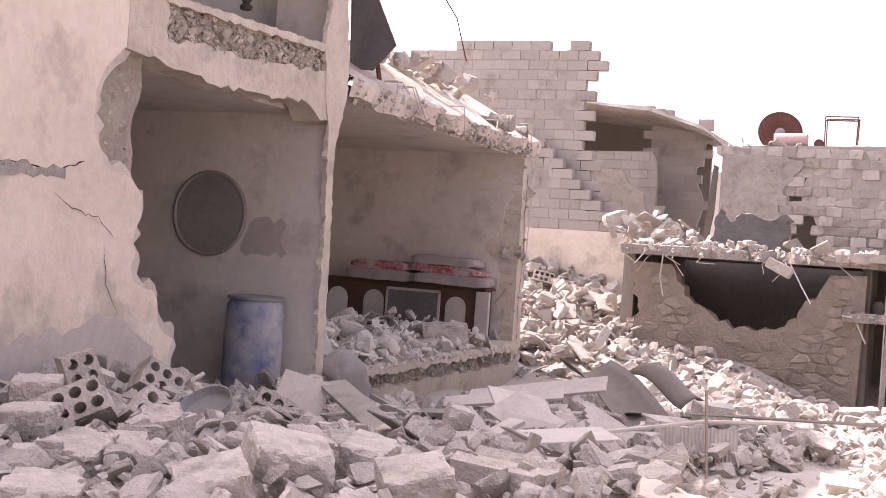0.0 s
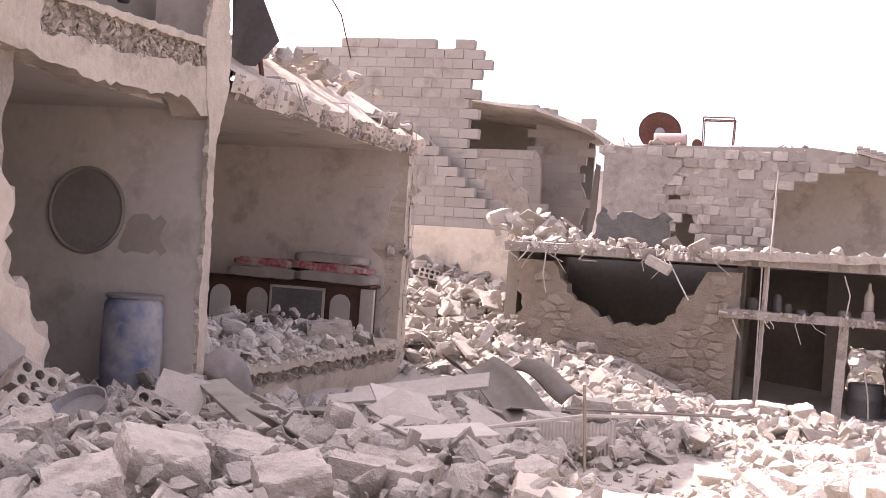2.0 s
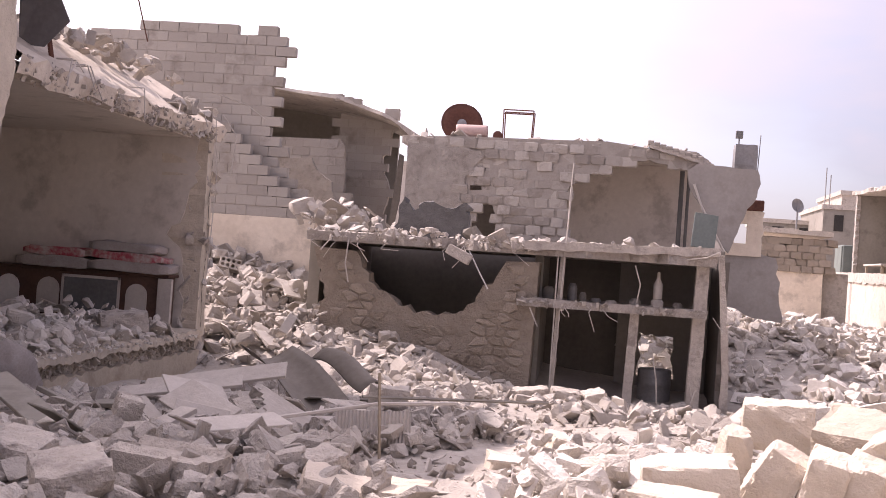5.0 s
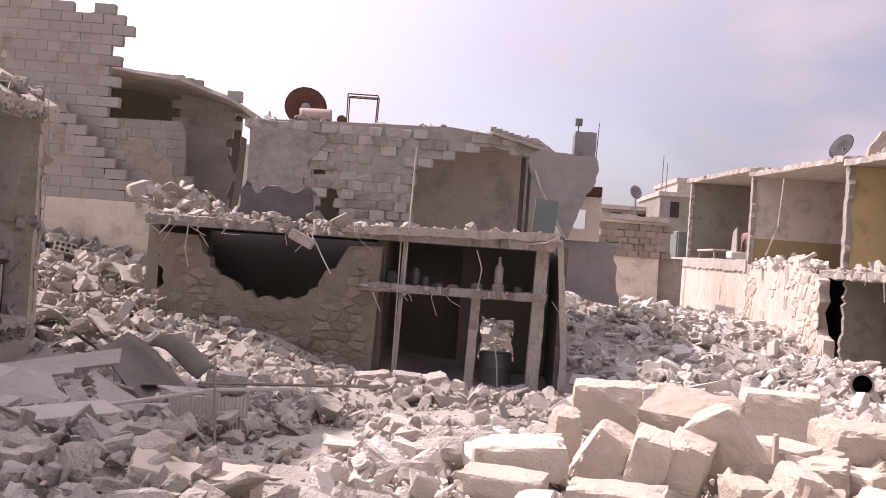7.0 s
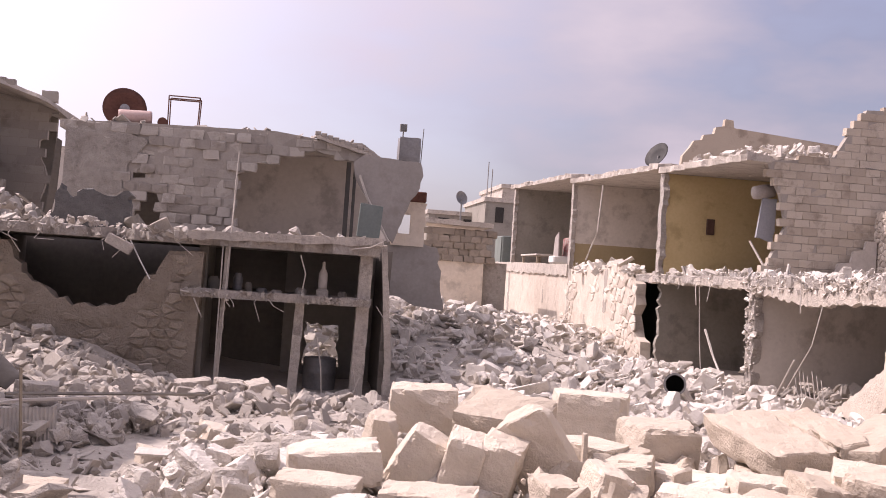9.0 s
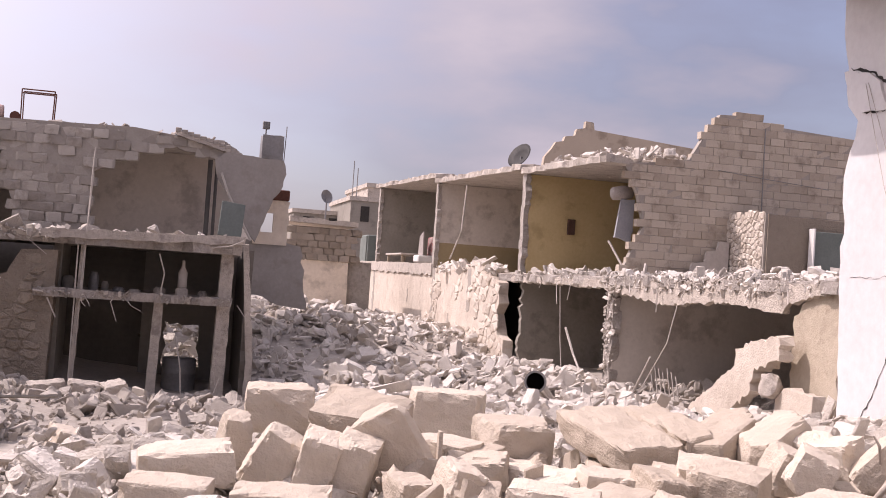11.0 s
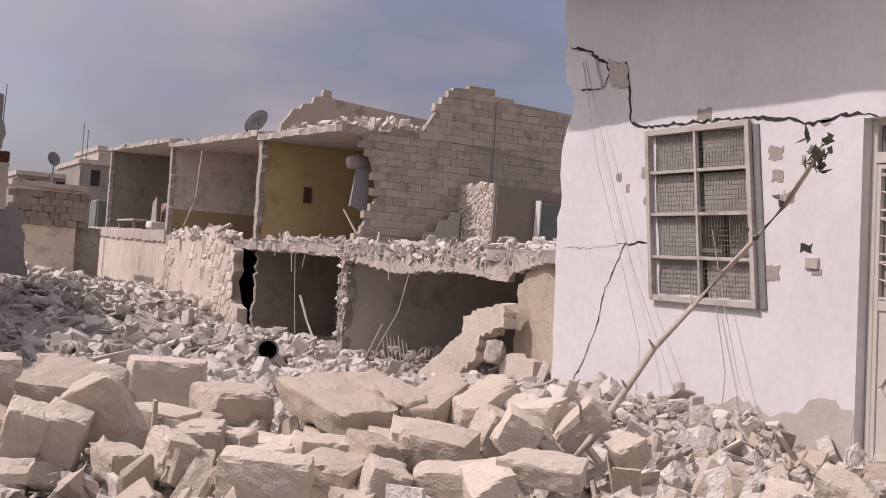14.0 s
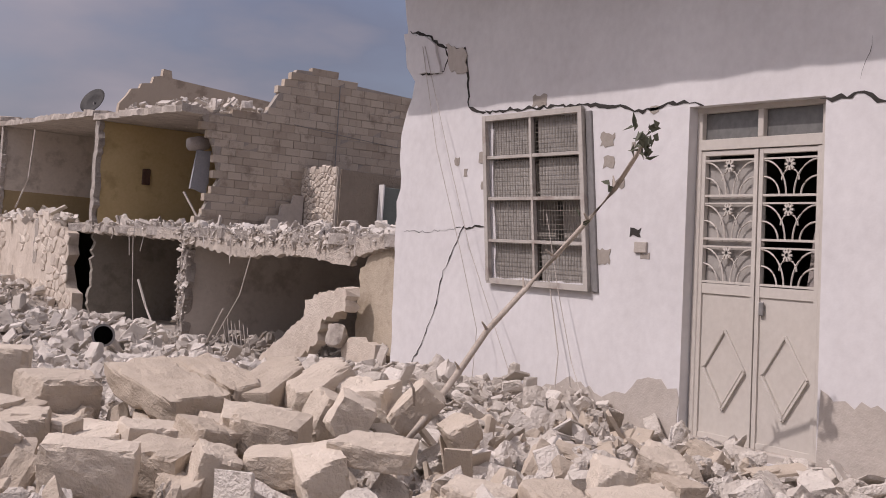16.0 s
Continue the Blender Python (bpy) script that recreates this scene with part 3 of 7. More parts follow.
# edge beam and slab of the first floor
beam = [(7.6, 3.0), (7.87, 2.98, 1), (8.51, 2.95, 1), (8.85, 2.91, 1), (9.9, 2.96, 1), (10.45, 3.0, 1), (10.76, 2.86, 1), (11.1, 2.85, 1), (11.15, 3.42), (10.87, 3.36, 1), (9.36, 3.23, 1), (8.48, 3.2, 1), (8.12, 3.15, 1), (8.08, 3.5), (7.6, 3.46)]
part("beam", panel([jag(beam, 0.028, 0.09, 8)], "x", XA + 0.005, -0.3, 9, 0.02), beam_render, house_a, "cracked cream-rendered concrete edge beam")
part("floor_slab", boxed((-10.6, 6.5, 2.95), (XA - 0.33, YP, 3.45)), grey_plaster, house_a)
part("broken_edge", panel([jag([(8.0, 3.1, 1), (10.95, 3.25, 1), (10.95, 3.56, 1), (8.0, 3.46, 1)], 0.03, 0.07, 10)], "x", XA - 0.05, -0.2, 11, 0.03), pebble_core, house_a)
part("kerb", panel([jag([(8.05, 3.45, 1), (10.72, 3.545, 1), (10.72, 3.62, 0.6), (8.05, 3.52, 0.6)], 0.016, 0.07, 12)], "x", XA + 0.03, -0.34, 4, 0.012), beam_render, house_a, "broken tiled ledge along the slab")
# partition between the rooms, column at its end, upper wall
part("partition", panel([[(-10.5, -0.2), (XA - 0.02, -0.2), (XA - 0.02, 2.95), (-10.5, 2.95)]], "y", YP - 0.12, 0.14), grey_plaster, house_a)
part("column", panel([jag([(11.0, -0.2, 0.6), (11.2, -0.2, 0.6), (11.18, 0.65, 0.7), (11.15, 1.3, 0.7), (11.13, 1.85, 0.7), (11.1, 2.62, 0.7), (11.19, 2.9, 0.8), (11.29, 3.2, 0.8), (11.27, 3.6, 0.8), (11.17, 4.1, 0.6), (11.15, 6.0), (10.82, 6.0, 0.5), (10.82, 4.0, 0.6), (10.74, 3.62, 0.8), (10.8, 3.3, 0.8), (10.86, 2.98, 0.8), (10.93, 2.7, 0.7), (10.99, 1.8, 0.7), (10.98, 1.2, 0.7), (11.02, 0.4, 0.7)], 0.03, 0.06, 13)], "x", XA + 0.02, -0.05, 14, 0.018), beam_render, house_a, "chipped cream-rendered column at the end of the partition")
part("wall", boxed((-10.6, 6.4, -0.2), (-10.45, YE + 0.2, 6.2)), grey_plaster, house_a)
part("wall", panel([[(-10.4, 3.45), (-6.15, 3.45), (-6.15, 6.0), (-10.4, 6.0)]], "y", YP - 0.05, 0.14), grey_plaster, house_a)
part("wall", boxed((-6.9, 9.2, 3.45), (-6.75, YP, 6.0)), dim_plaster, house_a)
# Unseen roof, sized and run past the storey to cast shade on the street.
part("roof_slab", boxed((-10.6, 1.0, 6.2), (XA, 14.6, 6.7)), concrete, house_a)
# Unseen cross wall added to keep daylight out of the first room.
part("wall", boxed((-10.6, 6.3, -0.2), (XA - 0.31, 6.45, 6.2)), grey_plaster, house_a)
# room two: end wall, ceiling and sagging roof edge
end_wall = [(-10.5, -0.3), (-6.12, -0.3, 1), (-6.24, 0.57, 1), (-6.28, 1.42, 1), (-6.55, 1.75, 1), (-6.36, 1.93, 1), (-6.27, 2.24, 1), (-6.13, 2.55, 1), (-6.15, 3.3), (-10.5, 3.3)]
part("wall", panel([jag(end_wall, 0.06, 0.12, 15)], "y", YE, 0.16), grey_plaster, house_a)
part("column", panel([jag([(YE + 0.01, -0.4, 0.5), (YE + 0.42, -0.4, 1), (YE + 0.36, 1.0, 1), (YE + 0.3, 2.0, 1), (YE + 0.24, 3.3), (YE + 0.01, 3.3, 0.4), (YE + 0.03, 1.8, 0.5)], 0.035, 0.09, 16)], "x", XA - 0.02, -0.7, 17, 0.02), beam_render, house_a, "crumbling plastered end of the wall")
crack([(YE + 0.2, 2.9), (YE + 0.16, 2.3), (YE + 0.24, 1.7), (YE + 0.14, 1.0), (YE + 0.2, 0.4)], 0.03, house_a, 21, XA - 0.005)
part("ceiling", boxed((-10.5, YP + 0.03, 3.2), (XA - 0.3, YE + 0.3, 3.4)), grey_plaster, house_a)
roof2 = bmesh.new()
g2 = random.Random(5)
rows = []
for i in range(30):
    y = YP + 0.2 + (YE + 0.35 - YP) * i / 29
    zf = 3.16 + 0.06 * (y - YP) / 6.2
    xf = XA + g2.uniform(-0.03, 0.12)
    rows.append([roof2.verts.new(p) for p in ((XA - 0.4, y, 3.22), (xf - 0.05, y, zf + g2.uniform(-0.05, 0.05)), (xf, y, zf + 0.2 + g2.uniform(-0.04, 0.04)), (xf - 0.5, y, zf + 0.48 + g2.uniform(-0.03, 0.03)), (xf - 1.6, y, zf + 1.1), (-10.4, y, zf + 1.15))])
for i in range(29):
    for k in range(5):
        roof2.faces.new((rows[i][k], rows[i][k + 1], rows[i + 1][k + 1], rows[i + 1][k]))
part("roof_edge", roof2, rough_render, house_a, "sagging broken edge of the roof slab, dusted pale")
# raised floor of room two
part("floor_top", panel([jag([(YP + 0.05, 0.17, 1), (YE + 0.1, 0.26, 1), (YE + 0.1, 0.37, 1), (YP + 0.05, 0.27, 1)], 0.03, 0.09, 18)], "x", XA + 0.05, -0.4, 19, 0.03), beam_render, house_a, "broken top layer of the raised floor")
part("floor_fill", panel([jag([(YP + 0.05, 0.0, 1), (YE + 0.1, 0.0, 1), (YE + 0.1, 0.28, 1), (YP + 0.05, 0.2, 1)], 0.03, 0.08, 118)], "x", XA - 0.06, -0.25, 119, 0.04), pebble_core, house_a, "pebbly fill of the raised floor")
part("plinth", panel([jag([(YP + 0.05, -0.7), (YE + 0.1, -0.7), (YE + 0.1, 0.07, 1), (YP + 0.05, 0.03, 1)], 0.03, 0.12, 218)], "x", XA + 0.03, -0.3, 219, 0.02), sandy_render, house_a, "sandy rendered plinth under the raised floor")
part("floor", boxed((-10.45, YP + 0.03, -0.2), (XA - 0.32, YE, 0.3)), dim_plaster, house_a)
part("floor", boxed((-10.45, 6.6, -0.2), (XA - 0.28, YP, 0.08)), dust, house_a)

# ---- house B: grey block wall behind ----
house_b = thing("house", (-8, 24, 0), "ruined grey concrete-block house with stepped broken walls", "house")
block_edge = [(-11.0, 2.3), (-5.75, 2.3), (-6.05, 2.7), (-6.3, 3.1), (-6.55, 3.3), (-6.88, 3.75), (-6.88, 4.9), (-6.95, 5.3), (-6.81, 5.42), (-6.8, 5.97), (-6.93, 6.17), (-7.28, 6.11), (-7.3, 5.95), (-7.63, 5.93), (-7.71, 6.08), (-7.95, 6.25), (-11.0, 5.98)]
part("wall", panel([[(p[0] - (0.22 if p[0] > -8 else 0), p[1] - (0.12 if p[1] > 2.4 else 0)) for p in block_edge]], "y", 24.009, 0.16), mortar, house_b)
part("wall", panel([jag([(-11, 0.2), (-6.0, 0.2), (-5.9, 1.5, 1), (-5.85, 2.3), (-11, 2.3)], 0.05, 0.15, 20)], "y", 24.0, 0.2), cream_plaster, house_b, "yellowish plaster below the blocks")
course_wall(house_b, "y", 24.0, -11, -5.6, 2.3, 6.3, in_poly(block_edge), 0.42, 0.205, 0.19, block_grey, seed=31)

low_edge = [(-9.2, 2.3), (-6.1, 2.3), (-6.36, 2.76), (-6.55, 2.92), (-6.74, 3.14), (-6.87, 3.31), (-7.0, 3.47), (-7.19, 3.64), (-7.45, 3.86), (-7.95, 4.07), (-9.2, 4.3)]
part("wall", panel([[(p[0] - (0.3 if p[0] > -8 else 0), p[1] - (0.16 if p[1] > 2.4 else 0)) for p in low_edge]], "y", 23.709, 0.2), mortar, house_b)
course_wall(house_b, "y", 23.7, -9.2, -5.8, 2.3, 4.3, in_poly(low_edge), 0.42, 0.205, 0.19, block_grey, seed=39)
part("wall", panel([jag([(-9.2, 0.2), (-6.0, 0.2), (-5.9, 1.5, 1), (-5.85, 2.3), (-9.2, 2.3)], 0.05, 0.15, 120)], "y", 23.7, 0.25), cream_plaster, house_b, "yellowish plaster below the blocks")

# ---- house behind with a hanging roof slab ----
house_f = thing("house", (-6, 28, 0), "half-collapsed block house with a hanging roof slab", "house")
under_f = bmesh.new()
rf = random.Random(17)
edge_f = [(-9.6, 5.55), (-8.9, 5.5), (-8.07, 5.42), (-7.5, 5.36), (-6.92, 5.29), (-6.5, 5.24), (-6.09, 5.15), (-5.7, 5.02), (-5.41, 4.9), (-5.2, 4.82), (-5.04, 4.75)]
rings_f = []
for x, z in edge_f:
    z += rf.uniform(-0.02, 0.02)
    y = 27.6 + rf.uniform(-0.06, 0.06)
    rings_f.append([under_f.verts.new(v) for v in ((x, 31.2, z - 0.12), (x, y, z), (x, y + 0.03, z + rf.uniform(0.06, 0.1)), (x, 31.2, z + 0.12))])
for r0, r1 in zip(rings_f, rings_f[1:]):
    for k in range(4):
        under_f.faces.new((r0[k], r1[k], r1[(k + 1) % 4], r0[(k + 1) % 4]))
under_f.faces.new(rings_f[0])
under_f.faces.new(rings_f[-1][::-1])
bmesh.ops.recalc_face_normals(under_f, faces=under_f.faces[:])
part("roof_slab", under_f, concrete, house_f, "sagging concrete roof slab")
# Back wall darkened in colour for the shade under the hanging roof slab.
part("wall", panel([jag([(-9.5, 0), (-5.6, 0), (-5.6, 5.0), (-8.2, 5.5), (-9.5, 5.55)], 0.02, 0.2, 22)], "y", 31.0, 0.15), dim_plaster, house_f)
# Side wall added to block sun coming into this room from the left.
part("wall", boxed((-9.4, 27.7, 0), (-9.2, 31.0, 5.45)), dim_plaster, house_f)
side_f = [(-6.75, 0.5), (-5.5, 0.5), (-5.51, 2.73), (-5.38, 3.29), (-5.55, 3.69), (-5.61, 4.1), (-5.45, 4.25), (-5.41, 4.9), (-6.72, 5.1)]
part("wall", panel([jag([(*q, 1) if 0 < k < 7 else q for k, q in enumerate(side_f)], 0.03, 0.12, 23)], "y", 29.009, 0.17), mortar, house_f)
course_wall(house_f, "y", 29.0, -6.7, -5.3, 2.3, 5.0, in_poly(side_f), 0.42, 0.205, 0.19, block_grey, seed=40)
lowwall = [(-8.2, 1.5), (-6.3, 1.5), (-6.3, 3.6), (-6.35, 4.2), (-6.46, 4.36), (-8.2, 4.33)]
part("wall", panel([lowwall], "y", 28.009, 0.16), mortar, house_f)
course_wall(house_f, "y", 28.0, -8.2, -6.3, 2.7, 4.36, in_poly(lowwall), 0.42, 0.205, 0.19, block_grey, seed=32)
part("slab_piece", panel([jag([(-7.65, 2.0), (-6.1, 2.0), (-6.18, 2.83, 1), (-6.32, 3.28, 1), (-6.66, 3.51, 1), (-6.82, 3.79, 0.5), (-7.61, 3.74, 0.5)], 0.04, 0.15, 24)], "y", 26.8, 0.15), worn_render, house_f, "leaning grey plaster slab")
for x, z, w in ((-6.5, 5.3, 0.22), (-6.25, 5.25, 0.2), (-6.05, 5.22, 0.2), (-5.2, 4.98, 0.34)):
    part("block", rough_block(random.Random(int(-x * 50)), w, 0.2, w * 0.75, 3, 0.04, 0.02, 0), block_grey, house_f).location = Vector((x, 27.75, z))
plank = part("leaning_plank", panel([[(-4.77, 2.0), (-4.67, 2.0), (-4.53, 2.88), (-4.5, 3.85), (-4.6, 3.9), (-4.68, 2.9)]], "y", 25.6, 0.05), dark_shade_plaster)
tagged(plank, "dark narrow plank leaning between two ruined houses", "plank")

# ---- house C: stone front with a blasted hole, concrete frame, upper wall ----
YC = 20.0
house_c = thing("house", (-1.5, YC, -0.5), "stone house with a blasted hole and an open concrete frame", "house")
hole = [(-4.22, 1.72), (-4.1, 1.45, 1), (-3.8, 1.1, 1), (-3.4, 0.85, 1), (-2.85, 0.75, 1), (-2.35, 0.85, 1), (-2.1, 1.2, 1), (-1.85, 1.45, 1), (-1.7, 1.72)]
front = [(-5.0, -0.9), (-1.22, -0.9), (-1.15, 1.75), (-1.7, 1.72)] + [(p[0], p[1], 1) for p in hole[::-1][1:-1]] + [(-4.22, 1.72), (-4.95, 1.75, 1), (-4.7, 0.9, 1), (-4.9, 0.3, 1)]
part("wall", panel([jag(front, 0.06, 0.1, 25)], "y", YC, 0.35, 26, 0.03), rubble_wall, house_c, "brownish rubble-stone wall broken round a large hole")
in_front = in_poly(front)
bare_stone = lambda u, z: all(in_front(u + p, z + q) for p in (-0.2, 0.2) for q in (-0.1, 0.1)) and noise.noise(Vector((u * 1.3, z * 1.9, 4.0))) + 0.3 * max(u + 2.2, 0) + 0.8 * noise.noise(Vector((u * 7, z * 7, 1.0))) > -0.2
stone_face(house_c, "y", YC - 0.004, -4.9, -1.3, -0.75, 1.75, bare_stone, 0.25, 0.15, 0.024, stone, seed=37, gap=0.006, loose_=0.45)
# Room shade is put into the dark colour of these inner walls.
part("wall", boxed((-5.0, YC + 4.9, -0.9), (-1.1, YC + 5.0, 2.0)), dark_shade_plaster, house_c, "dark back wall of the stone room, shade in its colour")
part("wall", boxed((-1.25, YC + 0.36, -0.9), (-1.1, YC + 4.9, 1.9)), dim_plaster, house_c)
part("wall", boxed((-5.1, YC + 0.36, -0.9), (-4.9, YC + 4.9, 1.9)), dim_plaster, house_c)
# Rear edge stops short of the back wall, added gap to let skylight in.
slab_c = [(-5.0, YC - 0.25), (-4.0, YC - 0.15, 1), (-1.5, YC - 0.1, 1), (1.68, YC - 0.12, 0.4), (1.7, YC + 2.3, 1), (0.5, YC + 2.3, 1), (0.3, YC + 2.9, 1), (-1.2, YC + 2.9, 1), (-1.3, YC + 4.5, 1), (-5.0, YC + 4.65, 1)]
part("floor_slab", panel([jag(slab_c, 0.12, 0.15, 27)], "z", 1.86, 0.16, 28, 0.03), broken_concrete, house_c, "broken concrete slab with a crumbled edge")
part("edge_beam", panel([jag([(-1.5, 1.93, 0.8), (1.72, 2.03, 0.6), (1.73, 2.16, 0.6), (-1.45, 2.07, 0.8)], 0.022, 0.14, 227)], "y", YC - 0.24, 0.22, 28, 0.012), concrete, house_c, "concrete edge beam over the open frame")
part("shelf_slab", panel([jag([(-1.45, YC - 0.15, 1), (1.58, YC - 0.12, 0.6), (1.58, YC + 1.6), (-1.45, YC + 1.6, 1)], 0.08, 0.12, 29)], "z", 1.02, 0.13, 30, 0.02), broken_concrete, house_c, "thin loft slab halfway up")
for px0, px1, pz0, pz1, dy in ((-0.86, -0.8, -0.8, 1.95, 0.0), (0.32, 0.47, -0.9, 1.02, 0.05), (1.34, 1.55, -0.9, 2.03, 0.05)):
    part("post", panel([jag([(px0, pz0, 0.5), (px1, pz0, 0.5), (px1 + 0.05, pz1), (px0 + 0.05, pz1)], 0.015, 0.15, 31)], "y", YC + dy, 0.22, 32, 0.01), concrete, house_c)
# Shaded inner face takes the dark tone; the edge piece is left pale.
part("wall", panel([jag([(YC, -0.9), (YC + 4.9, -0.9), (YC + 4.9, 1.9), (YC + 0.1, 1.95), (YC + 0.05, 0.8, 1)], 0.04, 0.15, 33)], "x", 1.8, 0.1, 34, 0.02), dark_shade_plaster, house_c, "thin side wall standing on edge")
part("wall_edge", panel([jag([(1.88, -0.8, 0.5), (2.02, -0.8, 0.5), (1.99, 0.15, 0.5), (1.8, 2.05), (1.71, 2.05), (1.88, 0.15, 0.5)], 0.02, 0.12, 133)], "y", YC - 0.06, 0.1, 3, 0.01), concrete, house_c, "pale edge of the thin side wall")
# Walls behind the open frame, their tone darkened for the shade inside.
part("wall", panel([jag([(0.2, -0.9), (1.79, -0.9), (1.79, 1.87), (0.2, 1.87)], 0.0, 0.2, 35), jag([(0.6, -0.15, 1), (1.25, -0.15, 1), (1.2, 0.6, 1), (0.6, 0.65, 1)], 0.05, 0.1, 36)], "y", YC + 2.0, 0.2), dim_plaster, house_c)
part("wall", panel([[(-1.2, -0.9), (0.42, -0.9), (0.42, 1.87), (-1.2, 1.87)]], "y", YC + 2.6, 0.15), dark_shade_plaster, house_c)
YU = 25.0
up = [(-4.4, 1.9), (-1.1, 1.9, 0.5), (-0.92, 2.2, 1), (-0.97, 3.26, 1), (-0.81, 3.45, 0.6), (-0.49, 3.69, 0.6), (-0.1, 3.71, 0.6), (-0.06, 3.89, 0.6), (0.65, 4.02, 0.6), (1.45, 3.84), (1.68, 3.86), (1.6, 4.04), (0.64, 4.25), (-0.2, 4.34), (-1.83, 4.3), (-3.1, 4.28), (-4.34, 4.22, 0.4), (-4.3, 2.84, 1)]
uph = [[(-3.0, 3.6), (-2.57, 3.58, 1), (-2.58, 3.73, 1), (-2.89, 3.72, 1)], [(-2.97, 3.17), (-2.54, 3.2), (-2.55, 3.37), (-2.98, 3.35)], [(-3.0, 1.95), (-2.25, 1.95, 1), (-2.3, 2.38, 1), (-2.49, 2.92, 1), (-2.78, 2.9, 1)]]
part("wall", panel([jag(up, 0.04, 0.12, 37)] + [jag(h, 0.03, 0.08, 38) for h in uph], "y", YU + 0.014, 0.2, 39, 0.01), mortar, house_c)
poly_up, poly_h = in_poly(up), [in_poly(h) for h in uph]
course_wall(house_c, "y", YU, -4.4, 1.65, 1.95, 4.25, lambda u, z: poly_up(u, z) and (u > -3.1 + 0.5 * noise.noise(Vector((u * 3, z * 3, 7))) or z > 4.1) and not any(h(u, z) for h in poly_h), 0.31, 0.19, 0.2, stone_grey, "stone", 33, uneven=0.03, wear=0.2, rowvary=0.2)
part("render_coat", panel([jag([(-4.33, 1.95, 0.3), (-3.2, 1.95, 1), (-3.05, 2.7, 1), (-3.2, 3.2, 1), (-2.7, 3.9, 1), (-3.1, 4.1, 1), (-4.32, 4.1)], 0.05, 0.1, 137)], "y", YU - 0.03, 0.04, 5, 0.012), worn_render, house_c, "grey render still clinging to the upper wall")
part("wall", boxed((-1.6, YU + 2.4, 1.9), (2.0, YU + 2.5, 4.1)), grey_plaster, house_c, "plastered room wall seen through the gap")
# Dark wall behind the upper openings; the shade is in its colour.
part("wall", boxed((-4.6, YU + 1.6, 1.9), (-1.6, YU + 1.7, 4.2)), dark_shade_plaster, house_c)
part("roof_slab", panel([jag([(-4.5, YU + 0.25), (1.6, YU + 0.25, 0.5), (2.2, YU + 3, 1), (-4.5, YU + 3)], 0.05, 0.15, 40)], "z", 4.1, 0.16), concrete, house_c)
hang = [(1.41, 3.82, 0.5), (1.61, 3.97, 0.5), (2.78, 3.9, 0.6), (2.85, 3.63, 0.8), (2.76, 3.29, 0.8), (2.62, 3.12, 0.4), (2.31, 2.22, 0.4), (2.02, 2.53, 0.3), (1.72, 3.12, 0.3), (1.49, 3.44, 0.5)]
part("hanging_slab", panel([jag(hang, 0.03, 0.1, 41)], "y", YU - 0.3, 0.1), hung_concrete, house_c, "flat grey slab hanging from the roof edge")
part("hanging_bar", tube([(1.55, YU - 0.36, 3.55), (1.72, YU - 0.38, 3.12), (2.22, YU - 0.36, 2.24)], 0.025), cable_pale, house_c, "pale bar along the edge of the hanging slab")
part("roof_tank", rough_block(random.Random(8), 0.46, 0.5, 0.52, 4, 0.03, 0.012, 0), steel_grey, house_c, "small grey metal box on the roof corner").location = (2.6, YU + 0.55, 4.22)
part("eave", panel([jag([(0.64, 4.25, 0.5), (1.69, 3.98, 0.5), (1.72, 4.06, 0.5), (0.64, 4.34, 0.5)], 0.015, 0.08, 241)], "y", YU - 0.12, 0.2), concrete, house_c, "sloping broken roof edge")
for k in range(9):
    f_ = k / 8
    part("eave_block", boxed((-0.06, -0.08, -0.04), (0.06, 0.08, 0.04), 0.01), block_grey, house_c).location = (0.66 + 1.0 * f_, YU - 0.05, 4.36 - 0.265 * f_)
part("red_beam", boxed((2.45, YU + 0.12, 3.12), (3.0, YU + 0.3, 3.34), 0.02), rust, house_c, "reddish broken beam end")
part("wall", panel([jag([(2.3, 2.2), (3.0, 2.2, 1), (3.02, 3.1, 1), (2.3, 3.2)], 0.04, 0.12, 242), [(2.45, 2.45), (2.7, 2.45), (2.7, 2.85), (2.45, 2.85)]], "y", YU + 0.16, 0.12), cream_plaster, house_c, "pale wall with a small square hole")
part("wall", panel([jag([(1.9, 1.2, 1), (2.6, 1.12, 1), (3.1, 0.95, 1), (3.5, 0.9, 1), (3.4, 1.5, 1), (3.3, 2.2, 1), (2.0, 2.3)], 0.05, 0.15, 42)], "y", YU + 0.2, 0.15), hung_concrete, house_c)

# ---- house D: sunlit row of open rooms ----
XD = 10.05
house_d = thing("house", (XD, 26, -0.5), "row of blasted two-storey rooms open to the sunlit street", "house")
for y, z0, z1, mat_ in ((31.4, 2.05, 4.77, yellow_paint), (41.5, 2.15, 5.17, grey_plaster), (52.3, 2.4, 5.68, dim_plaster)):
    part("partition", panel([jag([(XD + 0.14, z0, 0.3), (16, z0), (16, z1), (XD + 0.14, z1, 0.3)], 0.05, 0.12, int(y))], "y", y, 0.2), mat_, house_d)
    part("column", panel([jag([(y - 0.03, z0, 1), (y + 0.25, z0, 1), (y + 0.25, z1, 1), (y - 0.03, z1, 1)], 0.05, 0.12, int(y) + 1)], "x", XD, 0.15, 3, 0.03), broken_concrete, house_d)
part("dado", boxed((XD + 0.15, 41.49, 2.15), (16, 41.5, 3.1)), ochre_dado, house_d)
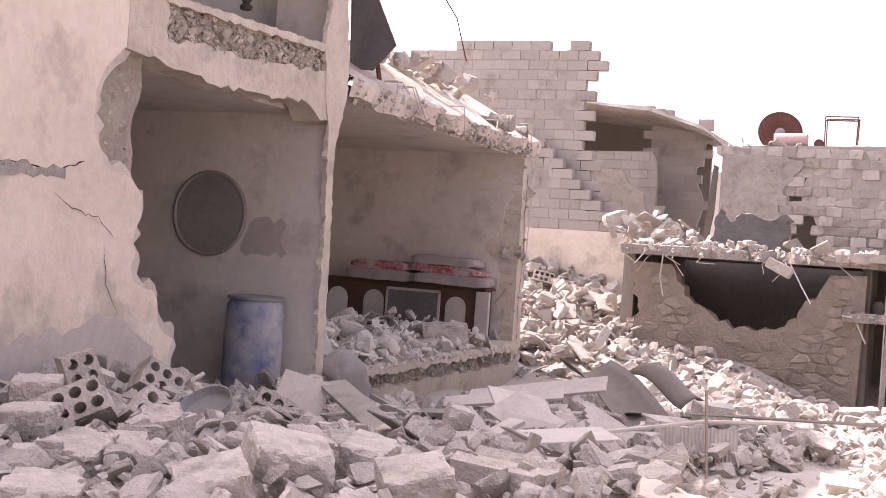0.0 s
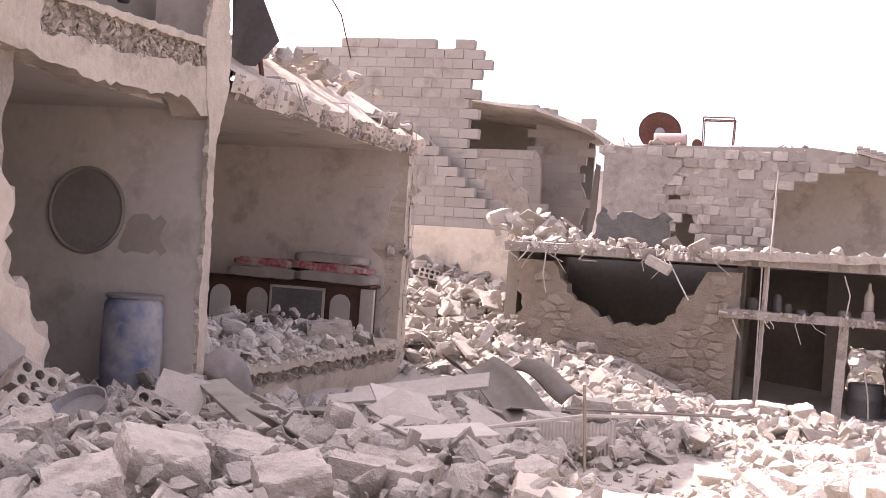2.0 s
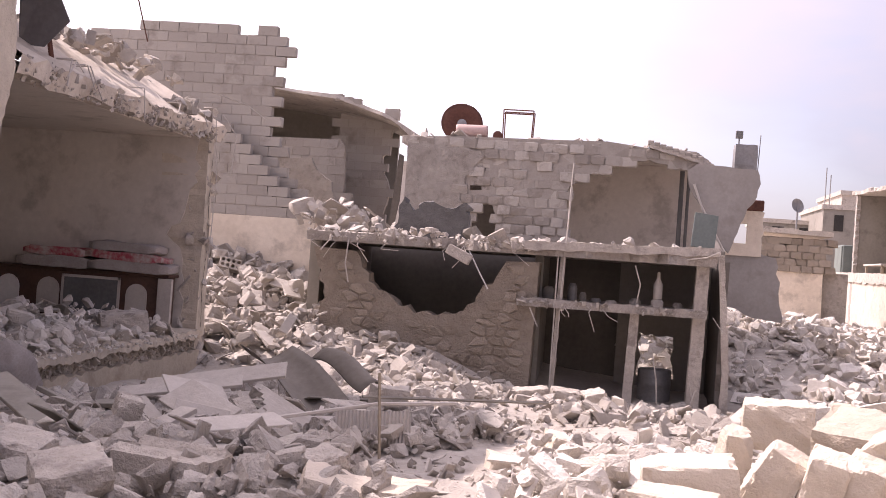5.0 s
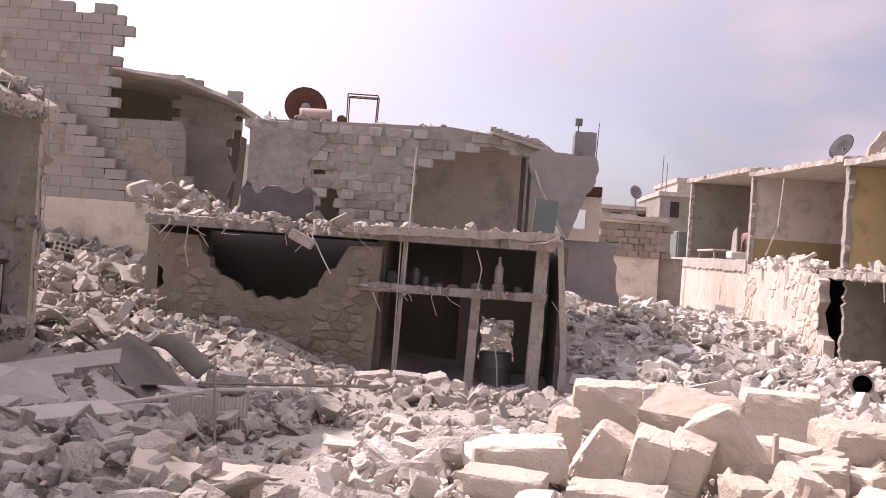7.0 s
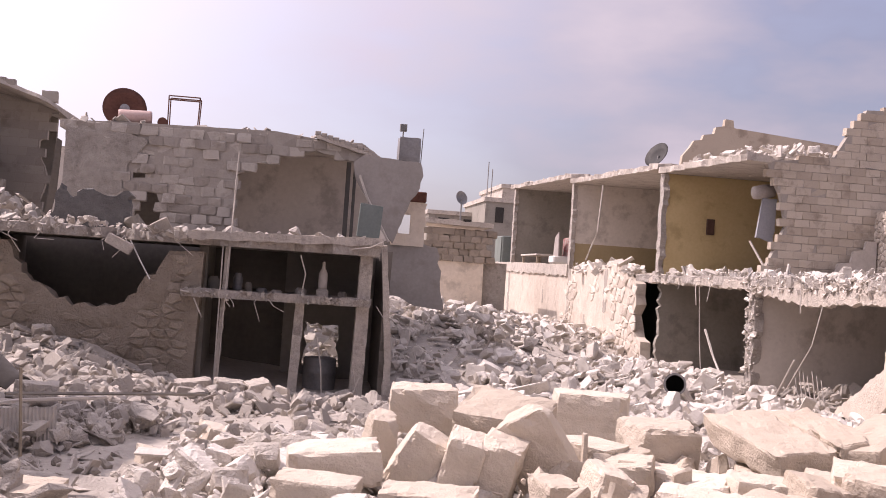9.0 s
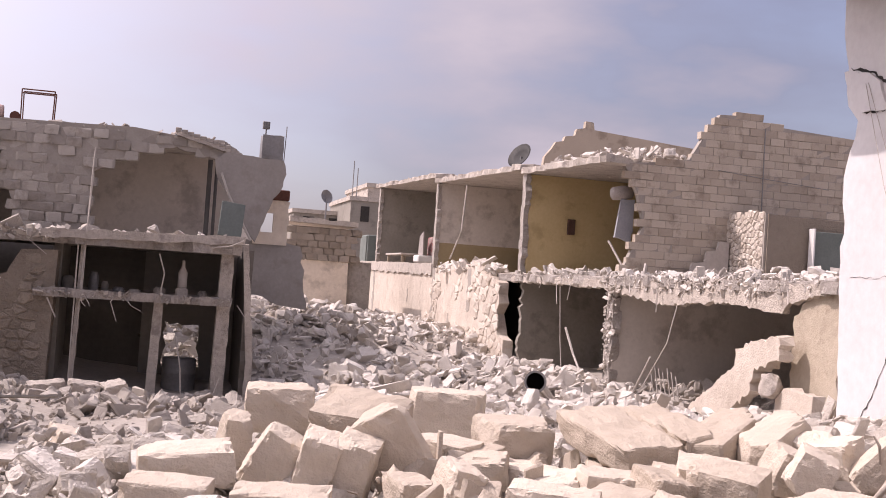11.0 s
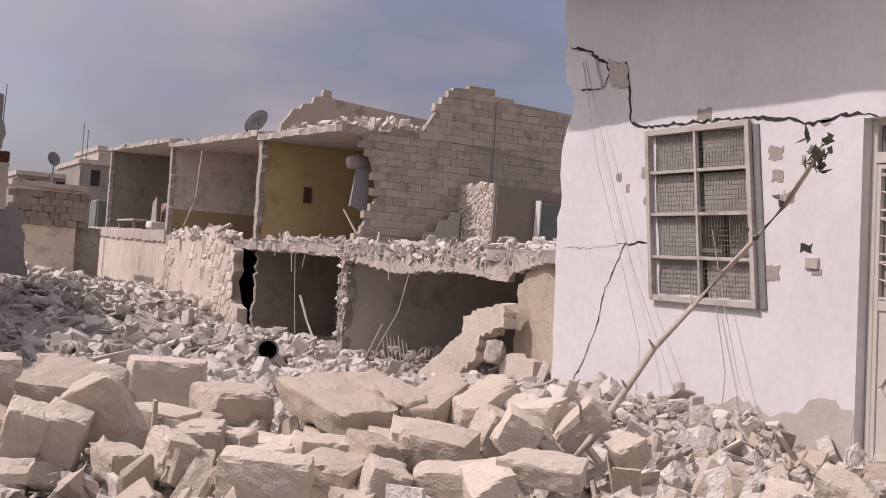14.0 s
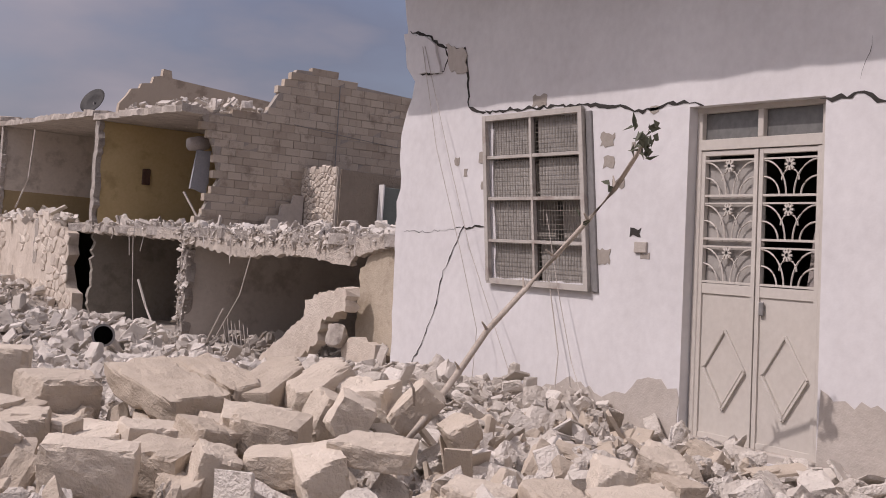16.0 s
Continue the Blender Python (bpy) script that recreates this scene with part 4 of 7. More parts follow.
for outline, z in (([(XD - 0.1, 25.3, 1), (10.6, 25.5, 1), (10.85, 26.25), (16, 26.25), (16, 31.6), (XD - 0.1, 31.6, 1)], 4.6), ([(XD - 0.1, 31.7, 1), (16, 31.7), (16, 41.6), (XD - 0.1, 41.6, 1)], 4.9), ([(XD - 0.1, 41.6, 1), (16, 41.6), (16, 53), (XD - 0.1, 53, 1)], 5.38)):
    bm = panel([jag(outline, 0.08, 0.2, int(z * 20))], "z", z, 0.16, 4, 0.03)
    bm.transform(Matrix(((1, 0, 0, 0), (0, 1, 0, 0), (0, 0.029, 1, -0.029 * outline[0][1]), (0, 0, 0, 1))))
    part("roof_slab", bm, concrete, house_d)
# Floor of the upper rooms, added also to shut light out below.
part("floor_slab", boxed((XD + 0.33, 32.35, 1.98), (16, 53, 2.12)), concrete, house_d)
# Added wall behind the gap, the hole's shade put into its dark colour.
part("wall", boxed((XD + 1.4, 32.25, -1.2), (XD + 1.55, 53, 1.98)), dark_shade_plaster, house_d)
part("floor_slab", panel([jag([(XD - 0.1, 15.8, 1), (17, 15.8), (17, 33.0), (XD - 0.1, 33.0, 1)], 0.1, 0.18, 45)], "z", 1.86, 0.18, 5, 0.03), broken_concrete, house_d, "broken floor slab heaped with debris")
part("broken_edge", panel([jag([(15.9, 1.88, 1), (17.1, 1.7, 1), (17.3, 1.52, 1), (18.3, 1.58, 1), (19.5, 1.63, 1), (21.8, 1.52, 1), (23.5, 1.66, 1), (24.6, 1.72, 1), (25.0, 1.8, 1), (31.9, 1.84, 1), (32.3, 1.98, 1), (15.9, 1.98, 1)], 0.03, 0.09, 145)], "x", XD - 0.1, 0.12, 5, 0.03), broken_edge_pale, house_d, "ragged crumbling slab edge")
# Back wall of the upper rooms, toned down for the shade inside.
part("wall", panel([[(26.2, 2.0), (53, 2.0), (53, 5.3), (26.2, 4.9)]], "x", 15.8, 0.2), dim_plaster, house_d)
# upper block wall beside the yellow room
dw = [(10.75, 2.0), (17.5, 2.0), (17.5, 5.72), (14.09, 5.9), (14.0, 6.07), (12.99, 6.03), (12.86, 5.75), (12.59, 5.44), (12.27, 4.9), (10.67, 4.67), (10.82, 4.42), (11.06, 3.99), (11.25, 3.3), (11.01, 2.75), (10.77, 2.21)]
part("wall", panel([jag([(p[0], p[1]) for p in dw], 0.03, 0.2, 46)], "y", 26.009, 0.18), mortar, house_d)
course_wall(house_d, "y", 26.0, 10.7, 17.5, 2.0, 6.3, in_poly(dw), 0.36, 0.18, 0.19, block_sand, seed=34, uneven=0.012, wear=0.06)
part("wall", boxed((13.35, 24.25, 1.9), (13.65, 26.0, 3.68)), mortar, house_d)
# One stone pier: paler colour on its sunlit face, browner on the shaded one.
stone_face(house_d, "x", 13.35, 24.3, 25.95, 2.0, 3.66, lambda u, z: True, 0.17, 0.13, 0.03, stone_pale, seed=35, gap=0.006, loose_=0.42)
part("wall", panel([jag([(13.4, 2.0), (16, 2.0), (16, 3.6), (13.4, 3.66)], 0.04, 0.2, 47)], "y", 24.2, 0.2, 48, 0.03), stone, house_d)
part("parapet", panel([jag([(11.3, 4.9), (17, 4.9), (16.9, 6.2), (12.9, 6.52), (12.86, 6.74), (12.62, 6.76), (12.6, 6.55), (12.35, 6.5), (12.3, 6.3), (12.0, 6.25), (11.95, 6.1), (11.72, 6.06), (11.6, 5.85), (11.4, 5.6)], 0.03, 0.2, 49)], "y", 34, 0.2), block_sand, house_d)
# ground floor
part("partition", panel([jag([(XD + 0.05, -0.6, 1), (16, -0.6), (16, 1.86), (XD + 0.05, 1.86, 1)], 0.06, 0.12, 50)], "y", 24.6, 0.2), grey_plaster, house_d)
part("column", panel([jag([(24.5, -0.6, 1), (24.9, -0.6, 1), (24.95, 1.86, 1), (24.6, 1.86, 1)], 0.09, 0.14, 51)], "x", XD - 0.02, 0.2, 52, 0.05), broken_concrete, house_d)
# Lower room's far partition and back wall, indoor shade in their dim tone.
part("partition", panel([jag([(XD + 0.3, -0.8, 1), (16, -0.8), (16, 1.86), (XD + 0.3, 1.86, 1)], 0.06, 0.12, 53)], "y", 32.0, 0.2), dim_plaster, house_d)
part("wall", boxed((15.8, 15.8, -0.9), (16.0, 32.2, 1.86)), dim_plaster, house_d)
part("pier", panel([jag([(15.8, -0.3), (17.1, -0.3, 1), (17.15, 0.6, 1), (17.1, 1.5, 1), (16.6, 1.8, 1), (15.8, 2.05, 1)], 0.05, 0.12, 54)], "x", XD, 0.3, 55, 0.02), sandy_render, house_d, "sunlit sandy rendered pier")
stw = [(32.5, -1.2), (58, -1.2), (58, 2.45), (50, 2.4), (41, 2.15), (38, 2.3), (36, 2.4), (34.5, 2.0), (33.4, 1.8), (33.2, 1.2), (33.5, 0.9), (33.2, 0.3), (32.6, 0.2)]
part("wall", panel([jag([(p[0], p[1], 1) for p in stw], 0.06, 0.25, 56)], "x", XD + 0.012, 0.3, 57, 0.03), rough_render, house_d, "sunlit wall of rough render over stone")
in_stw = in_poly(stw)
fallen_render = lambda u, z: in_stw(u, z) and noise.noise(Vector((u * 0.5, z * 0.9, 2.0))) + 0.3 * (1.0 - z) - (u - 36) * 0.06 + 0.35 * noise.noise(Vector((u * 7, z * 7, 1.0))) > 0.0
stone_face(house_d, "x", XD + 0.004, 32.7, 52, -0.9, 2.1, fallen_render, 0.42, 0.26, 0.03, stone_pale, seed=36, gap=0.01, loose_=0.42)
part("ledge", panel([jag([(41.6, 1.95, 1), (57, 2.1, 1), (57, 2.5, 0.4), (41.6, 2.35, 0.4)], 0.05, 0.25, 58)], "x", XD - 0.05, 0.1, 59, 0.02), concrete, house_d, "concrete band along the top of the wall")
for y, z0, z1, seed in ((41.4, -0.3, 2.2, 61), (36.6, 0.9, 2.2, 62), (52.5, -0.8, 2.3, 63), (45.5, 0.9, 1.4, 64), (39.0, 0.2, 0.7, 65)):
    w_ = 0.2 if z1 > 2 else 0.1
    part("groove", panel([jag([(y - w_, z0, 1), (y + w_, z0, 1), (y + w_ * 0.8, z1, 1), (y - w_ * 0.8, z1, 1)], 0.09, 0.12, seed)], "x", XD + 0.004, 0.006), mortar, house_d, "dark ragged joint in the render")


# ---- house E: white house with door and window ----
XE = 6.43
house_e = thing("house", (XE, 7, 0.5), "white-painted house with a cracked wall, door and grilled window", "house")
ew = [(-8, -0.2), (9.98, -0.2, 0.3), (10.01, 0.6, 0.5), (10.06, 1.4, 0.6), (10.1, 1.98, 1), (10.09, 2.97, 1), (9.94, 3.38, 0.8), (10.11, 3.53, 0.8), (10.14, 3.9, 1), (10.24, 4.22, 1), (10.3, 4.75), (-8, 4.75)]
door_o = [(4.88, 0.5), (6.08, 0.5), (6.19, 2.87), (5.0, 2.86)]
win_o = [(7.17, 1.56), (8.38, 1.56), (8.6, 2.92), (7.34, 2.9)]
part("wall", panel([jag(ew, 0.04, 0.12, 60), jag([(p[0], p[1], 0.3) for p in win_o], 0.05, 0.12, 61), door_o], "x", XE, 0.3), white_paint, house_e)
part("roof_slab", panel([jag([(5.09, -8), (12, -8), (12, 10.5), (5.09, 10.5, 0.5)], 0.03, 0.2, 62)], "z", 4.75, 0.2), concrete, house_e, "overhanging concrete roof slab")
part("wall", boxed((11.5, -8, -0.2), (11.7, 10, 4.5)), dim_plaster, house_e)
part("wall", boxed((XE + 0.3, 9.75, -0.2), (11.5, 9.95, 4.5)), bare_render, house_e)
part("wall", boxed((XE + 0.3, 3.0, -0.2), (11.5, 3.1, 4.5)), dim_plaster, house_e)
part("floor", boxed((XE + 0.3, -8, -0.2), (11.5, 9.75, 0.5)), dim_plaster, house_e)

# ---- ledge of house E, cracks, stains ----
part("ledge", panel([jag([(6.05, 9.3, 1), (6.43, 9.2), (6.43, 10.2), (6.05, 10.15, 1)], 0.06, 0.1, 63)], "z", 4.56, 0.12, 6, 0.03), broken_concrete, house_e, "broken ledge under the roof")


crack([(10.1, 3.88), (9.79, 3.82), (9.56, 3.7), (9.45, 3.66), (9.1, 3.6), (9.03, 3.38), (8.98, 3.06), (8.79, 3.0), (8.7, 3.0)], 0.04, house_e, 1, XE)
crack([(8.7, 3.0), (7.98, 2.99), (7.32, 2.96), (6.92, 2.93), (6.72, 2.87), (6.37, 2.91), (6.2, 2.9)], 0.036, house_e, 2, XE)
crack([(6.2, 2.9), (6.05, 2.87)], 0.02, house_e, 9, XE)
crack([(5.05, 2.84), (4.79, 2.84), (4.76, 2.87), (4.55, 2.79), (4.2, 2.8), (3.5, 2.85)], 0.034, house_e, 3, XE)
crack([(8.58, 2.0), (8.93, 1.97), (9.1, 1.7), (9.19, 1.57), (9.29, 1.23), (9.48, 0.87), (9.79, 0.5)], 0.02, house_e, 4, XE)
crack([(8.93, 1.97), (9.5, 1.93), (9.94, 1.92)], 0.006, house_e, 5, XE)
crack([(9.44, 3.66), (9.38, 3.55), (9.44, 3.42), (9.84, 3.44)], 0.03, house_e, 6, XE)
crack([(4.75, 2.95), (4.7, 3.1), (4.68, 3.2)], 0.006, house_e, 7, XE)
for k, (y0, y1, zt) in enumerate(((6.12, 8.75, 0.88), (3.2, 4.88, 0.98))):
    out = [(y0, 0.1), (y1, 0.1)] + [(y1 + (y0 - y1) * q / 9, zt + (0.0 if k else -0.03 * (9 - q)) + 0.05 * math.sin(q * 1.7 + k) + 0.03 * math.sin(q * 4.1), 1) for q in range(10)]
    part("bare_patch", panel([jag(out, 0.035, 0.06, 70 + k)], "x", XE - 0.005, 0.004), bare_render, house_e, "damp bare render where paint has flaked")
for k, (y, z, w, h) in enumerate(((6.66, 1.97, 0.12, 0.07), (7.05, 2.68, 0.16, 0.1), (7.02, 2.5, 0.12, 0.09), (7.0, 1.78, 0.16, 0.12), (6.75, 2.62, 0.04, 0.05), (8.95, 2.47, 0.06, 0.07), (6.55, 2.88, 0.09, 0.04), (8.72, 2.6, 0.08, 0.09), (8.66, 2.35, 0.06, 0.07), (7.94, 3.04, 0.2, 0.09), (6.89, 2.34, 0.14, 0.06), (9.1, 2.58, 0.07, 0.07), (6.54, 1.8, 0.1, 0.05))):
    part("chipped_hole", panel([jag([(y - w / 2, z - h / 2, 1), (y + w / 2, z - h / 2, 1), (y + w / 2, z + h / 2, 1), (y - w / 2, z + h / 2, 1)], 0.02, 0.03, 80 + k)], "x", XE - 0.004, 0.003), mortar if k else dark_void, house_e)
part("bracket", boxed((XE - 0.02, 6.52, 1.82), (XE, 6.65, 1.9), 0.004), bare_render, house_e, "small plate by the bell hole")
part("torn_plaster", panel([jag([(9.43, 3.68, 1), (9.09, 3.59, 1), (9.04, 3.39, 1), (9.3, 3.41, 1)], 0.02, 0.05, 90)], "x", XE - 0.012, 0.01), bare_render, house_e, "bare render where the plaster has torn off")
part("torn_edge", panel([jag([(10.16, 3.86, 0.6), (9.79, 3.8, 0.6), (9.58, 3.69, 0.6), (9.46, 3.42, 0.6), (9.84, 3.44, 0.6), (10.08, 3.62, 0.6)], 0.02, 0.07, 91)], "x", XE - 0.03, 0.2, 3, 0.008), white_paint, house_e, "loosened corner block")

# window of house E
window_paint = surface("window_paint", (0.40, 0.37, 0.335), (0.52, 0.485, 0.44), 2.0, 24, 0.7, 0.1, stain=(0.26, 0.2, 0.17))
dusty_pane = surface("dusty_pane", (0.27, 0.25, 0.23), (0.45, 0.425, 0.39), 1.6, 16, 0.35, 0.0)
win = new("window")
win.parent = house_e
win.location = (0, 0, 0)
WX = XE - 0.03
for k, (y0, y1, z0, z1) in enumerate([(8.55, 8.6, 1.52, 3.0), (7.2, 7.25, 1.5, 2.98), (7.2, 8.6, 2.95, 3.0), (7.2, 8.6, 1.5, 1.55), (7.885, 7.915, 1.52, 2.98)] + [(7.22, 8.58, z - 0.014, z + 0.014) for z in (1.88, 2.25, 2.62)]):
    part("window_bar", boxed((WX - 0.024 + 0.002 * k, y0, z0), (WX + 0.012 + 0.002 * k, y1, z1), 0.0015), window_paint, win)
bm = bmesh.new()
for k in range(34):
    y = 7.26 + k * 1.28 / 33
    box(bm, (WX + 0.03, y - 0.0016, 1.55), (WX + 0.034, y + 0.0016, 2.95))
for k in range(36):
    z = 1.56 + k * 1.38 / 35
    box(bm, (WX + 0.034, 7.25, z - 0.0016), (WX + 0.038, 8.55, z + 0.0016))
part("wire_mesh", bm, dim_plaster, win, "rusty insect wire mesh")
bm = bmesh.new()
for y0, y1, z0, z1 in ((7.3, 7.85, 1.9, 2.6), (7.95, 8.5, 1.9, 2.6), (7.3, 7.36, 1.55, 2.6)):
    box(bm, (XE + 0.24, y0, z0), (XE + 0.28, y1, z1), 0.004)
part("shutter", bm, bare_render, win, "dusty inner shutter ajar")
for k, (y, z) in enumerate(((7.57, 1.71), (8.23, 1.71), (8.23, 2.06), (7.57, 2.43), (8.23, 2.43), (8.23, 2.79), (7.57, 2.79))):
    part("pane", boxed((WX + 0.05, y - 0.3, z - 0.165), (WX + 0.056, y + 0.3, z + 0.165)), dusty_pane, win, "dust-covered pane")
part("window_side", boxed((XE - 0.02, 7.12, 1.5), (XE + 0.2, 7.19, 2.96), 0.005), steel_grey, win, "dark grey side of the frame")

# door of house E
DX = XE + 0.11
part("door_jamb", panel([[(6.04, 0.5), (6.2, 0.5), (6.31, 2.87), (6.15, 2.87)]], "x", XE + 0.19, 0.1), white_paint, house_e, "white jamb beside the door")
door = new("door")
door.parent = house_e
part("door_frame", boxed((DX - 0.03, 6.02, 0.5), (DX + 0.06, 6.07, 2.87), 0.005), cream_metal, door)
part("door_frame", boxed((DX - 0.03, 4.93, 0.5), (DX + 0.06, 4.97, 2.87), 0.005), cream_metal, door)
part("door_frame", boxed((DX - 0.033, 4.93, 2.83), (DX + 0.057, 6.07, 2.87), 0.002), cream_metal, door)
part("transom_bar", boxed((DX - 0.033, 4.96, 2.565), (DX + 0.057, 6.03, 2.64), 0.002), cream_metal, door)
part("transom_post", boxed((DX - 0.03, 5.46, 2.64), (DX + 0.04, 5.51, 2.83), 0.005), cream_metal, door)
part("transom_glass", boxed((DX + 0.01, 4.97, 2.64), (DX + 0.016, 6.02, 2.83)), glass_dull, door, "dark dusty pane")


def leaf(y0, y1, dx, pane):
    """One leaf: y0 is its edge nearer the camera's first view."""
    w = y0 - y1
    lf = new("door_leaf")
    lf.parent = door
    x = DX + dx
    for i_, (a0, a1, z0, z1) in enumerate(((y1, y1 + 0.035, 0.56, 2.56), (y0 - 0.035, y0, 0.56, 2.56), (y1, y0, 2.525, 2.56), (y1, y0, 1.56, 1.63), (y1, y0, 0.56, 0.6))):
        part("leaf_frame", boxed((x - 0.026 + 0.002 * i_, a0, z0), (x + 0.012 + 0.002 * i_, a1, z1), 0.0015), cream_metal, lf)
    part("lower_panel", boxed((x - 0.01, y1 + 0.02, 0.58), (x + 0.01, y0 - 0.02, 1.58)), cream_metal, lf, "cream sheet-metal door panel")
    c, zc = (y0 + y1) / 2, 1.05
    rim = [(c, zc + 0.27), (c + w * 0.36, zc), (c, zc - 0.27), (c - w * 0.36, zc), (c, zc + 0.27)]
    bm = bmesh.new()
    for (ya, za), (yb, zb) in zip(rim, rim[1:]):
        d = math.atan2(zb - za, yb - ya)
        m = Matrix.Translation((x - 0.013, (ya + yb) / 2, (za + zb) / 2)) @ Matrix.Rotation(d, 4, "X")
        h = math.hypot(yb - ya, zb - za) / 2
        box(bm, (-0.012, -h, -0.012), (0.006, h, 0.012), 0.004, m)
    part("diamond_moulding", bm, cream_metal, lf)
    if pane:
        part("leaf_pane", boxed((x + 0.02, y1 + 0.03, 1.62), (x + 0.025, y0 - 0.03, 2.5)), dusty_pane, lf, "dusty pane behind the grille")
    for k in range(3):
        z = 1.645 + k * 0.3
        yy = lambda f: y0 - 0.035 - f * (w - 0.07)
        part("grille_bar", boxed((x - 0.02, y1 + 0.03, z - 0.008), (x, y0 - 0.03, z + 0.008)), cream_metal, lf)
        part("grille_bar", boxed((x - 0.02, y1 + 0.03, z + 0.24), (x, y0 - 0.03, z + 0.252)), cream_metal, lf)
        arcs = []
        for side in (0, 1):
            for a_, h_ in ((0.30, 0.125), (0.43, 0.235)):
                quarter = [(a_ * math.cos(j * math.pi / 16), z + h_ * math.sin(j * math.pi / 16)) for j in range(9)]
                arcs.append([(1 - f if side else f, zz) for f, zz in quarter])
        arcs.append([(0.5 + 0.16 * math.cos(q), z + 0.1 + 0.075 * math.sin(q)) for q in [j * math.pi / 10 for j in range(11)]])
        for arc in arcs:
            part("scroll_bar", tube([(x - 0.012, yy(f), zz) for f, zz in arc], 0.0065, 5), cream_metal, lf)
        bm = bmesh.new()
        for j in range(4):
            box(bm, (-0.006, -0.042, -0.007), (0.006, 0.042, 0.007), 0, Matrix.Translation((x - 0.02, yy(0.5), z + 0.205)) @ Matrix.Rotation(j * math.pi / 4, 4, "X"))
        part("star", bm, cream_metal, lf)
    return lf


leaf(6.02, 5.5, 0.0, True)
lf2 = leaf(5.49, 4.97, 0.0, False)
part("handle_plate", boxed((DX - 0.035, 5.41, 1.44), (DX - 0.02, 5.45, 1.53), 0.004), steel_grey, lf2, "dull steel lock plate")
part("curtain", panel([[(4.99, 1.62), (5.15, 1.62), (5.1, 2.0), (4.99, 2.1)]], "x", DX + 0.08, 0.01), fabric, door, "pale cloth behind the grille")

part("threshold", boxed((XE + 0.02, 4.93, 0.45), (DX + 0.08, 6.07, 0.56), 0.01), bare_render, door, "worn stone threshold")



def skew(root, m):
    """Leans the parts of a thing out of true."""
    for ob in root.children_recursive:
        if ob.type == "MESH":
            ob.data.transform(m)


skew(door, Matrix(((1, 0, 0, 0), (0, 1, 0.05, -0.025), (0, 0, 1, 0), (0, 0, 0, 1))))
skew(win, Matrix(((1, 0, 0, 0), (0, 0.965, 0.16, 7.1 - 7.2 * 0.965 - 0.24), (0, 0, 0.97, 0.045), (0, 0, 0, 1))))

# ---- leaning branch and wires by house E ----
branch = thing("fallen_branch", (3.54, 5.14, 0.5), "thin bare tree limb standing aslant in the rubble", "branch")
spine = [(3.56, 5.18, 0.42), (3.6, 5.21, 0.64), (4.02, 5.59, 0.78), (4.5, 5.99, 0.99), (4.92, 6.31, 1.22), (5.4, 6.57, 1.49), (5.87, 6.84, 1.74), (6.11, 6.77, 2.03), (6.25, 6.65, 2.27), (6.31, 6.51, 2.51), (6.33, 6.44, 2.62)]
spine = [(x * f, y * f, 1.6 + (z - 1.6) * f) for f, (x, y, z) in zip([1.0 - 0.018 * k for k in range(11)], spine)]
part("limb", tube(spine, 0.022, 8, 0.6), bark, branch, smooth=True)
rb = random.Random(4)
for k in (3, 4, 5, 6, 7, 8):
    p = Vector(spine[k])
    part("twig", tube([p, p + Vector((rb.uniform(-0.1, 0.02), rb.uniform(-0.06, 0.06), rb.uniform(0.02, 0.1)))], 0.012, 5, 0.4), bark, branch)
part("twig", tube([(3.85, 5.45, 0.72), (3.75, 5.35, 0.95), (3.72, 5.36, 1.0)], 0.012, 5, 0.4), bark, branch)
for k in range(38):
    p = Vector(spine[-1]) + Vector((rb.uniform(-0.06, 0.03), rb.uniform(-0.08, 0.08), rb.uniform(-0.1, 0.1))) if k < 32 else Vector(spine[8 - k % 2]) + Vector((-0.03, rb.uniform(-0.06, 0.06), rb.uniform(-0.06, 0.04)))
    bm = bmesh.new()
    ln, wd = rb.uniform(0.05, 0.1), rb.uniform(0.015, 0.03)
    vs = [bm.verts.new(v) for v in ((0, 0, 0), (ln * 0.4, wd, 0.008), (ln, 0, -0.01), (ln * 0.4, -wd, 0.008))]
    bm.faces.new((vs[0], vs[1], vs[2]))
    bm.faces.new((vs[0], vs[2], vs[3]))
    bm.transform(Matrix.Translation(p) @ Euler((rb.uniform(0, 6), rb.uniform(0, 6), rb.uniform(0, 6))).to_matrix().to_4x4())
    part("leaf", bm, leaf_green, branch)


def wire(points, radius, material, label, category="cable", sag=0.0):
    pts = []
    for (p, q) in zip(points, points[1:]):
        p, q = Vector(p), Vector(q)
        for k in range(6):
            f = k / 6
            pts.append(p.lerp(q, f) - Vector((0, 0, sag * 4 * f * (1 - f))))
    pts.append(Vector(points[-1]))
    ob = part("cable", tube([p - pts[0] for p in pts], radius, 5), material)
    ob.location = pts[0]
    return tagged(ob, label, category)


wire([(6.4, 9.76, 3.7), (6.3, 9.0, 2.5), (6.3, 8.62, 1.79), (6.2, 7.57, 0.5)], 0.0032, cable_pale, "loose pale cable hanging down the white wall")
wire([(6.4, 9.8, 3.7), (6.32, 9.3, 2.7), (6.3, 8.75, 1.75), (6.25, 8.35, 1.1), (6.2, 8.3, 0.55)], 0.0032, cable_pale, "loose pale cable hanging down the white wall")
wire([(6.4, 7.7, 2.1), (6.33, 7.4, 1.5), (6.3, 7.14, 0.96), (6.0, 6.48, 0.5)], 0.0035, cable_pale, "grey cable hanging below the window")
wire([(6.4, 7.62, 1.6), (6.34, 7.35, 1.0), (6.2, 7.2, 0.55)], 0.005, cable_pale, "thin cable hanging below the window")

# ---- house A: contents and debris ----
drum = thing("plastic_drum", (-6.9, 11.0, 0.08), "dusty faded blue plastic drum standing by the partition", "drum")
